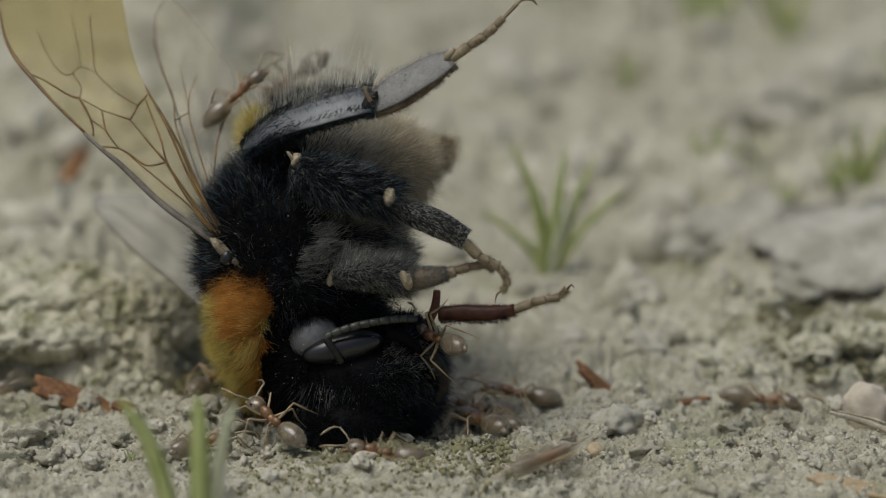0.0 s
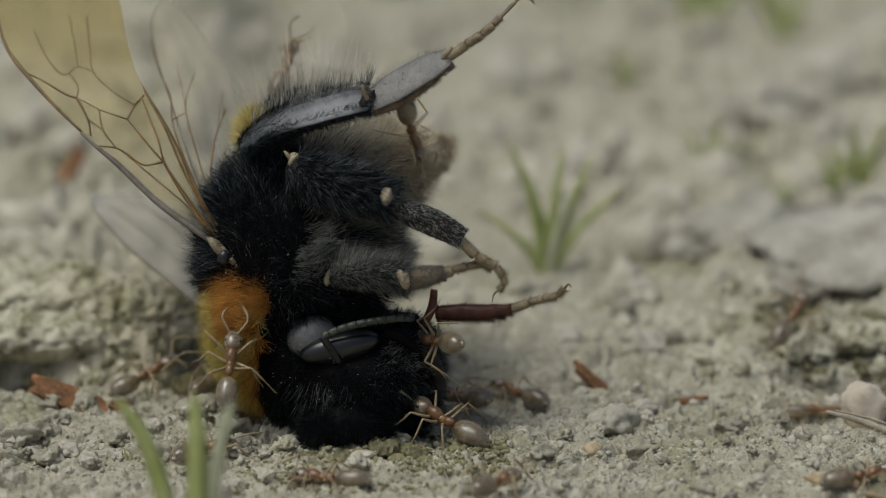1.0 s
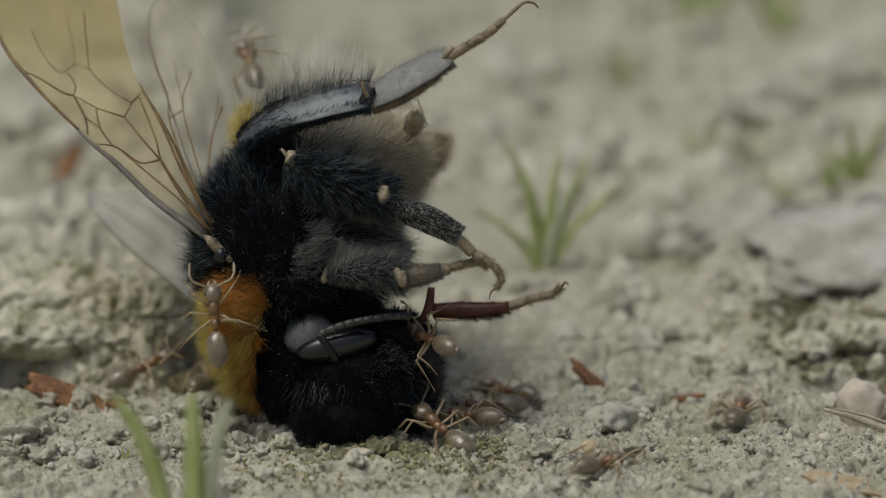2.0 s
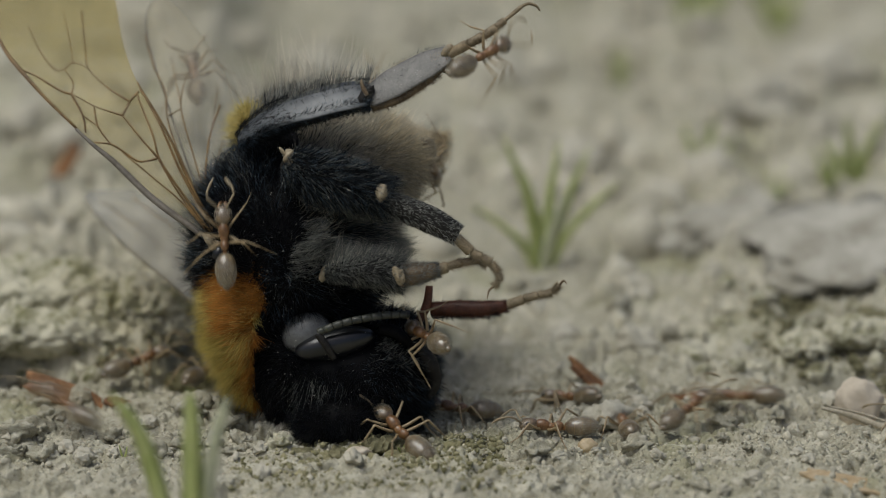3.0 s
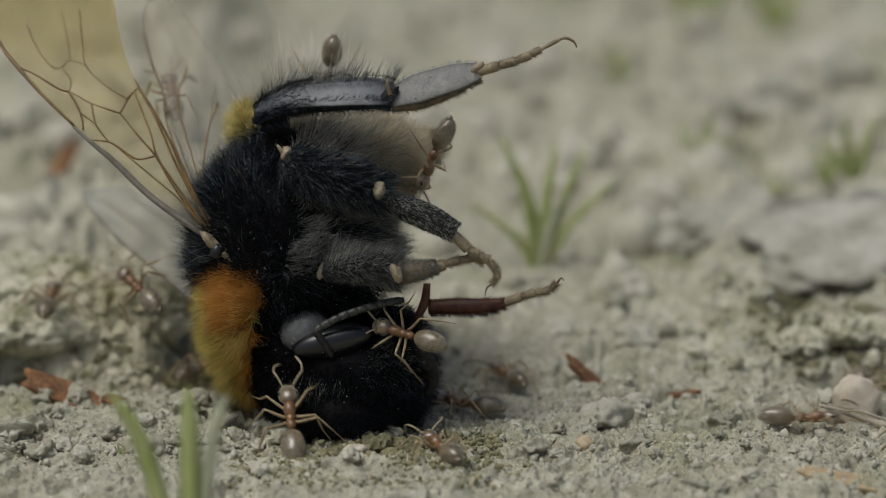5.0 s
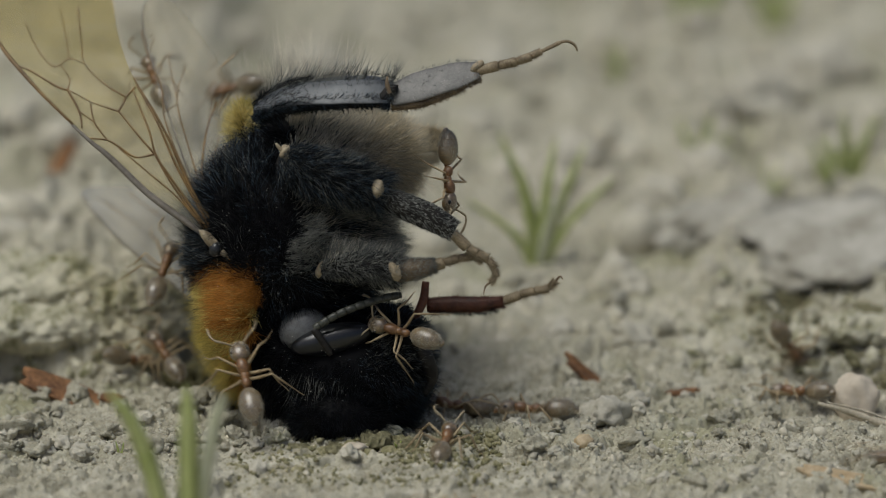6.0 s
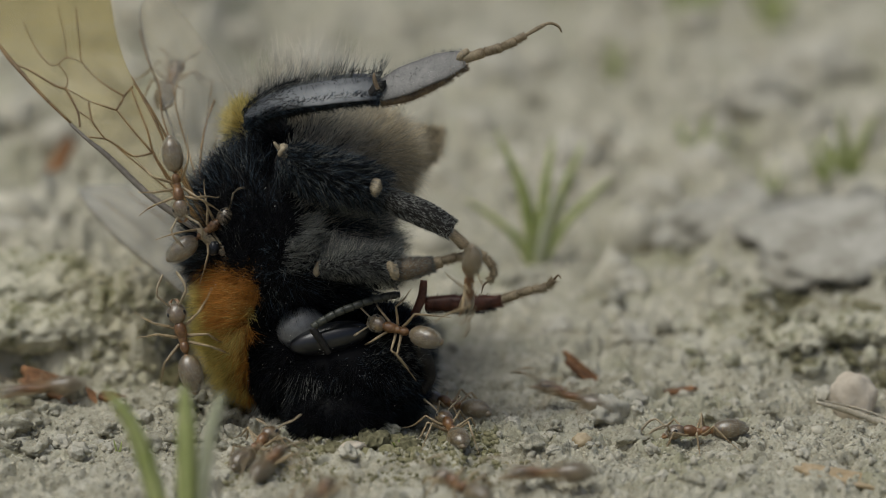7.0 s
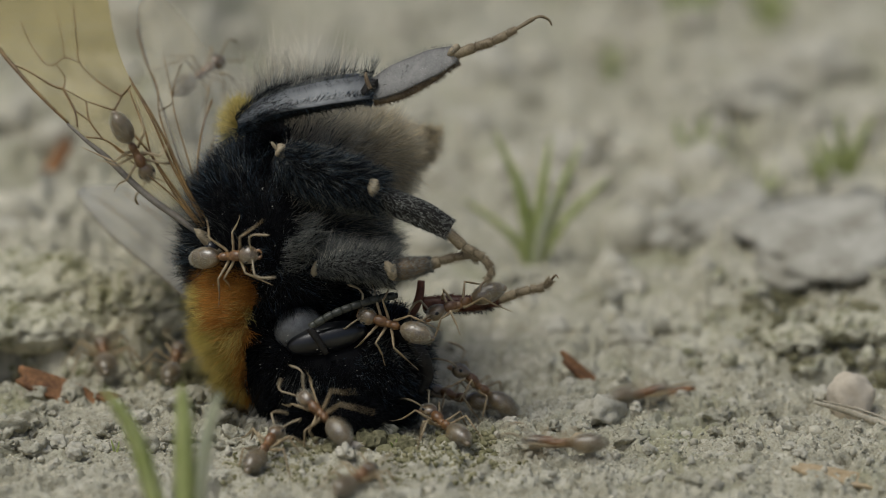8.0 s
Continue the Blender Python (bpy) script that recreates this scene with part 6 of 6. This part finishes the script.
    crawl(next(queue), [
        (0.00, 2.73, 1.95, -0.19, -0, -10, 176), (1.00, 2.82, 2.28, -0.28, -0, -3, 133), (1.50, 2.00, 3.32, -0.45, 0, -1, 141),
        (1.70, 2.23, 3.20, -0.47, -0, -0, 134), (2.40, 3.27, 1.62, -0.22, -0, 3, 143), (3.00, 4.95, 1.07, -0.21, -0, 13, 137),
        (3.12, 4.05, 0.53, -0.17, -6, 6, 93), (3.25, 4.07, 0.73, -0.19, -8, -0, 56), (3.38, 4.08, 0.93, -0.21, -6, -6, 19),
        (3.50, 4.10, 1.13, -0.23, 0, -10, -19), (3.80, 4.86, 2.06, 0.18, -0, 4, 12), (3.87, 4.17, 2.31, 0.01, 0, 4, 53),
        (3.93, 3.49, 2.57, -0.16, 0, 4, 94), (4.00, 2.81, 2.83, -0.33, 0, 4, 136), (4.20, 2.86, 3.20, -0.48, -0, 2, 120),
        (4.50, 2.62, 2.13, 0.44, 0, -27, 144), (4.70, 2.71, 3.35, -0.14, -0, -1, 113), (5.80, 2.74, 1.28, -0.18, -0, 4, 124),
        (5.90, 3.47, 0.27, -0.06, 0, 6, 137), (6.00, 3.67, -1.30, -0.03, -0, 1, 172), (6.10, 3.71, -2.56, 0.21, -0, -1, 152),
        (6.20, 3.10, -3.76, -0.01, -0, -6, -178), (6.40, 3.43, -5.96, 0.06, 0, 3, 160), (6.43, 3.73, -6.03, -0.04, -0, 2, 122),
        (6.45, 4.03, -6.09, -0.13, -1, 1, 84), (6.47, 4.33, -6.15, -0.23, -0, 0, 46), (6.50, 4.63, -6.21, -0.33, 0, -1, 9),
        (6.60, 6.36, -7.88, -0.14, 0, 5, 31), (6.65, 6.40, -7.93, -0.17, -1, 4, -11), (6.70, 6.43, -7.99, -0.20, -2, 3, -53),
        (6.75, 6.46, -8.04, -0.23, -1, 1, -95), (6.80, 6.50, -8.10, -0.26, 0, 0, -137), (7.00, 3.98, -8.57, 0.07, -0, -2, -175),
        (7.20, 1.52, -10.94, -0.11, -0, 2, -137), (7.50, 0.03, -15.96, 0.24, 0, -2, -118), (8.00, -0.27, -17.60, -0.41, 0, 3, -124),
    ])
    crawl(next(queue), [
        (0.00, 18.38, -3.00, 0.20, 0, 3, -169), (5.80, 17.92, -5.14, -0.21, -0, 8, 175), (6.00, 16.48, -5.96, -0.26, -0, 0, 179),
        (6.10, 11.96, -6.45, -0.09, -0, 6, 158), (6.20, 11.26, -4.64, -0.23, -0, 7, 150), (6.40, 8.36, -4.49, 0.10, 0, -5, 164),
        (6.50, 6.90, -3.71, -0.27, -0, 1, 139), (6.60, 5.60, -1.02, -0.15, -0, -7, 126), (6.80, 6.88, -0.75, -0.21, -0, -7, 115),
        (7.00, 4.98, -0.68, 0.19, 0, -15, 162), (7.20, 3.30, 0.27, -0.24, -0, 2, 116), (7.40, 2.49, 1.25, -0.54, 0, -0, 112),
        (7.50, 2.32, -0.95, 0.62, 0, -37, 165), (7.60, 2.67, 0.60, -0.20, -0, 2, 111), (8.00, 1.71, -0.77, 0.60, 0, -36, 166),
    ])
    crawl(next(queue), [
        (0.00, 13.54, -13.49, -0.11, -0, -4, 25), (1.00, 14.38, -7.64, 0.00, -0, -4, 21), (1.20, 14.24, -8.59, -0.35, -0, -8, -1),
        (1.50, 4.96, -9.61, -0.04, -0, 6, 26), (1.80, 5.13, -12.83, -0.12, -0, -8, -39), (3.05, 4.00, -12.42, -0.12, 1, -8, -81),
        (4.30, 2.86, -12.02, -0.11, 2, -7, -124), (5.55, 1.73, -11.62, -0.11, 1, -5, -167), (6.80, 0.59, -11.22, -0.11, 0, -5, 151),
        (7.30, 2.48, -4.54, -0.05, 0, -1, 79), (7.60, 3.60, -3.10, 0.17, -0, 3, 29), (7.80, 4.62, -2.40, -0.03, -0, -1, 40),
        (8.00, 7.71, 0.32, -0.09, -0, 6, 44),
    ])
    crawl(next(queue), [
        (0.00, 6.61, -13.90, 0.20, -0, -1, -21), (0.80, 2.17, -10.30, -0.08, -0, 0, 51), (1.00, 1.91, -8.78, 0.15, 0, 4, 58),
        (1.30, 2.08, -7.96, -0.23, 0, -3, 62), (1.50, 2.49, -6.89, 0.03, 0, 3, 71), (1.70, 3.83, -7.70, -0.18, 0, 3, 46),
        (2.20, 6.41, -4.53, -0.10, 0, 9, 56), (3.00, 9.06, -1.37, 0.18, 0, -13, 50), (3.20, 10.73, -1.94, -0.32, -0, 4, 41),
        (3.40, 12.34, -1.01, -0.34, -0, 5, 62), (3.50, 12.75, -0.21, -0.02, -0, 2, 63), (3.80, 13.90, 2.40, -0.54, 0, 10, 56),
        (4.00, 14.27, 0.03, 0.08, 0, -6, 57), (4.20, 14.57, 2.22, -0.57, 3, 8, 109), (4.40, 14.11, 1.73, -0.33, 3, 5, 155),
        (4.60, 13.65, 1.23, -0.09, -0, 2, -159), (4.82, 14.84, 1.52, -0.09, 3, 1, -120), (5.05, 16.03, 1.81, -0.09, 4, -2, -81),
        (5.28, 17.22, 2.09, -0.09, 3, -5, -42), (5.50, 18.42, 2.38, -0.09, 0, -7, -3), (8.00, 20.43, 0.98, -0.31, -0, -3, 8),
    ])
    crawl(next(queue), [
        (0.00, 18.22, -0.07, -0.44, -0, -4, -167), (3.10, 17.60, -0.60, -0.20, 0, 0, 165), (3.30, 10.94, -2.85, -0.15, 0, 9, 139),
        (3.40, 9.88, -1.17, -0.43, -0, 1, 74), (3.50, 9.91, 0.92, 0.07, 0, -9, 70), (3.70, 12.53, 1.21, -0.09, -0, -16, 25),
        (4.00, 12.91, 0.19, 0.04, 0, -4, 54), (4.30, 15.50, 6.11, -0.93, 0, 9, 66), (4.53, 16.40, 6.94, -0.44, -4, 0, 40),
        (4.77, 17.30, 7.77, 0.05, -5, -10, 14), (5.00, 18.20, 8.60, 0.53, -0, -19, -13), (5.27, 16.00, 7.78, 0.69, -16, -35, 34),
        (5.53, 13.79, 6.96, 0.85, -42, -35, 90), (5.80, 11.59, 6.14, 1.00, -57, -17, 137), (5.85, 12.01, 6.11, 0.92, -82, 13, 148),
        (5.90, 12.44, 6.07, 0.84, -109, 46, 144), (5.95, 12.87, 6.04, 0.75, -174, 67, 97), (6.00, 13.29, 6.01, 0.67, 114, 49, 43),
        (6.10, 13.74, 6.08, 0.79, 92, 28, 29), (6.20, 14.20, 6.14, 0.91, 78, 5, 25), (6.30, 14.65, 6.21, 1.04, 65, -19, 26),
        (6.53, 16.22, 6.95, 0.89, 44, -13, 13), (6.77, 17.79, 7.69, 0.74, 22, -12, -1), (7.00, 19.37, 8.43, 0.60, -0, -16, -14),
        (8.00, 19.81, 8.50, 0.81, -0, -5, 20),
    ])
    crawl(next(queue), [
        (0.00, 0.16, -1.80, 3.40, -65, -0, 128), (0.50, 0.17, -1.80, 3.42, -71, 5, 130), (1.00, 0.21, -1.92, 3.43, -76, 9, 128),
        (1.70, 0.09, -2.00, 3.37, -65, -2, 130), (2.80, 0.08, -2.47, 3.47, -64, 3, 120), (3.50, -0.13, -2.55, 3.56, -40, -21, 120),
        (4.00, -0.14, -2.59, 3.64, -62, -9, 137), (4.50, -0.68, -2.64, 3.64, -69, -6, 151), (5.80, -0.73, -2.63, 3.67, -69, -8, 151),
        (6.50, -1.04, -2.72, 3.69, -72, -2, 156), (7.00, -0.78, -2.63, 3.67, -69, -7, 153), (7.50, -0.91, -2.59, 3.79, -68, -9, 151),
        (8.00, -1.05, -2.65, 3.89, -68, -11, 156),
    ])
    crawl(next(queue), [
        (0.00, -7.23, 3.56, 10.74, 12, -41, 15), (0.20, -6.11, 3.02, 11.64, 72, -26, 8), (0.40, -3.73, 1.70, 11.56, 84, 30, 18),
        (0.60, -2.21, 0.20, 11.52, 112, 58, 35), (0.80, -2.04, 0.13, 11.31, 113, 56, 37), (1.00, -1.42, 0.51, 10.48, 75, 67, 52),
        (1.20, -1.20, 0.56, 9.92, 64, 71, 41), (1.50, -1.24, 0.80, 9.54, 113, 73, 92), (1.70, -1.51, 1.51, 9.82, 142, 60, 125),
        (2.80, -0.78, 2.98, 8.92, 80, 44, 59), (3.00, -0.62, 3.78, 8.36, 92, 48, 76), (3.13, -0.70, 4.17, 8.62, 87, 22, 81),
        (3.27, -0.78, 4.56, 8.88, 79, -3, 88), (3.40, -0.85, 4.96, 9.13, 68, -27, 99), (3.53, -0.81, 5.38, 9.10, 25, -25, 111),
        (3.67, -0.76, 5.80, 9.07, -15, -17, 119), (3.80, -0.72, 6.22, 9.03, -52, -6, 119), (4.30, -1.75, 9.16, 8.15, -78, 11, 139),
        (8.00, -1.72, 9.06, 7.80, -78, 11, 139),
    ])
    crawl(next(queue), [
        (0.00, -2.25, 9.14, 8.08, -57, -10, 129), (2.00, -1.57, 9.26, 8.30, -57, -17, 137), (2.13, -1.37, 7.00, 8.94, -35, -30, 120),
        (2.27, -1.17, 4.74, 9.57, -7, -34, 97), (2.40, -0.97, 2.47, 10.21, 20, -29, 74), (2.53, -0.48, 1.24, 10.98, 51, -15, 54),
        (2.67, 0.00, -0.00, 11.76, 75, 6, 43), (2.80, 0.49, -1.24, 12.53, 97, 30, 41), (3.00, 1.40, -0.97, 13.26, 60, -15, 40),
        (3.20, 1.67, -0.98, 13.31, 28, -33, 67), (3.40, 2.37, -0.84, 14.26, 9, -15, 53), (3.50, 3.28, -0.59, 14.58, 14, 4, 24),
        (3.55, 3.30, -0.47, 14.35, 59, 43, 13), (3.60, 3.32, -0.34, 14.12, 160, 66, 74), (3.80, 2.37, -0.62, 13.72, 160, 56, 141),
        (3.87, 2.39, -0.27, 13.04, -147, 58, 169), (3.93, 2.41, 0.08, 12.37, -103, 48, -173), (4.00, 2.43, 0.43, 11.69, -71, 33, -169),
        (4.20, 0.27, 1.08, 10.57, -120, 29, -171), (4.50, -0.11, 1.17, 9.81, -123, 57, -154), (4.70, -0.43, 1.11, 9.59, -123, 56, -155),
        (5.30, -0.26, 0.53, 9.29, 180, 77, 156), (5.80, -0.03, 0.04, 8.92, 85, 82, 63), (6.00, 0.16, -0.37, 8.85, -58, 74, -82),
        (6.50, 0.40, -0.81, 8.79, 58, 79, 35), (6.80, 0.29, -1.57, 8.84, 54, 61, 29), (6.90, 0.80, -2.50, 7.32, 85, 58, 64),
        (7.00, 0.93, -3.41, 5.86, 122, 67, 103), (7.05, 1.23, -2.78, 5.74, -156, 59, 139), (7.10, 1.52, -2.15, 5.62, -106, 42, 139),
        (7.15, 1.47, -1.99, 5.27, -59, 38, 146), (7.20, 1.42, -1.82, 4.91, -16, 31, 146), (7.50, 1.22, -1.88, 4.34, -17, 29, 164),
        (8.00, 1.41, -1.86, 4.13, -16, 19, -174),
    ])
    crawl(next(queue), [
        (0.00, -5.64, 9.90, 10.27, -71, 31, -170), (0.13, -5.61, 8.84, 10.60, -85, 13, 157), (0.27, -5.58, 7.77, 10.92, -87, -8, 130),
        (0.40, -5.55, 6.70, 11.25, -78, -27, 100), (0.60, -5.38, 6.59, 11.25, -68, -26, 80), (1.00, -5.29, 6.58, 11.17, -62, -31, 75),
        (1.50, -5.01, 6.70, 11.52, -72, -25, 88), (1.70, -5.23, 6.58, 11.26, -67, -25, 78), (2.30, -7.81, 7.01, 11.31, -54, -24, 137),
        (2.80, -8.11, 5.87, 11.07, -48, -23, 129), (3.00, -8.77, 5.73, 10.79, -13, -27, 99), (3.50, -9.19, 4.91, 9.77, -3, -27, 92),
        (4.50, -9.21, 4.85, 9.72, -9, -19, 95), (5.30, -9.71, 5.61, 10.43, -17, -23, 102), (5.80, -9.93, 5.80, 10.92, -19, -30, 104),
        (6.20, -10.05, 5.52, 10.02, -33, -23, 113), (6.60, -9.90, 5.39, 9.84, -21, -16, 102), (7.20, -9.47, 6.66, 10.36, 33, -23, 66),
        (8.00, -8.70, 7.72, 10.32, 52, -17, 51),
    ])
    crawl(next(queue), [
        (0.00, -3.29, 9.67, 9.64, 73, 1, 27), (3.60, -2.96, 9.71, 9.74, 70, -6, 27), (4.00, -3.42, 5.92, 11.37, 72, 4, 44),
        (4.20, -2.53, 5.08, 11.58, 74, 14, -4), (4.50, -2.43, 5.04, 11.56, 81, 23, 16), (4.70, -2.66, 5.04, 11.53, 78, 17, 15),
        (4.85, -3.17, 5.01, 11.49, 99, 56, 14), (5.00, -3.67, 4.98, 11.45, -134, 77, 124), (5.15, -4.17, 4.95, 11.41, -89, 39, 151),
        (5.30, -4.67, 4.92, 11.37, -70, -0, 143), (5.80, -6.02, 4.90, 11.35, -68, -2, 139), (6.00, -6.89, 3.74, 11.04, -85, 18, 139),
        (6.20, -8.37, 0.56, 9.81, -138, 71, 127), (6.50, -8.53, -1.34, 9.23, -130, 84, 138), (7.00, -8.84, -1.42, 8.85, 28, 72, -61),
        (7.40, -9.22, -1.15, 9.22, 122, 74, 37), (7.70, -9.79, -0.44, 9.33, 125, 62, 46), (8.00, -10.46, 0.54, 9.66, 104, 63, 23),
    ])
    crawl(next(queue), [
        (0.00, -8.33, -4.46, 0.09, 0, 1, 46), (0.10, -8.23, -4.56, 0.09, 0, 2, 48), (0.30, -8.17, -5.08, 0.09, 0, 2, 49),
        (0.50, -7.97, -5.20, 0.09, 0, 2, 49), (0.80, -8.09, -5.23, 0.09, -0, 2, 49), (1.00, -8.19, -5.19, 0.08, 0, 2, 50),
        (1.10, -8.29, -6.68, 0.21, 0, -6, 59), (1.20, -8.56, -8.82, 0.26, 0, -9, 75), (1.35, -9.41, -12.05, 0.21, 0, -7, 94),
        (1.50, -10.05, -13.67, 0.21, -0, -7, 107), (2.40, -9.79, -13.75, 0.30, 0, -12, 97), (2.70, -9.55, -8.50, 0.30, 0, -11, 78),
        (2.80, -9.43, -4.90, 0.24, 0, -7, 65), (2.90, -10.15, -3.64, 0.24, 0, -7, 90), (2.95, -11.79, -2.84, 0.29, -0, -10, 118),
        (3.00, -13.27, -1.81, 0.56, -0, -23, 146), (3.10, -17.34, -0.15, 0.29, -0, -9, -174), (3.40, -18.34, -0.20, 0.29, 0, -9, -174),
        (4.00, -17.90, -0.60, 0.10, 0, 0, 150), (4.60, -17.50, -6.00, 0.00, 0, 0, 90), (5.20, -14.00, -13.00, 0.00, 0, 0, 20),
        (5.80, -9.00, -13.50, 0.00, 0, 0, 10), (6.80, -6.80, -11.83, 0.10, 0, -10, 76), (7.00, -5.95, -5.86, 0.13, 0, -11, 62),
        (7.50, -5.92, -8.14, -0.01, 0, -2, 69), (8.00, -5.56, -6.09, 0.17, 0, -13, 69),
    ])


motions()
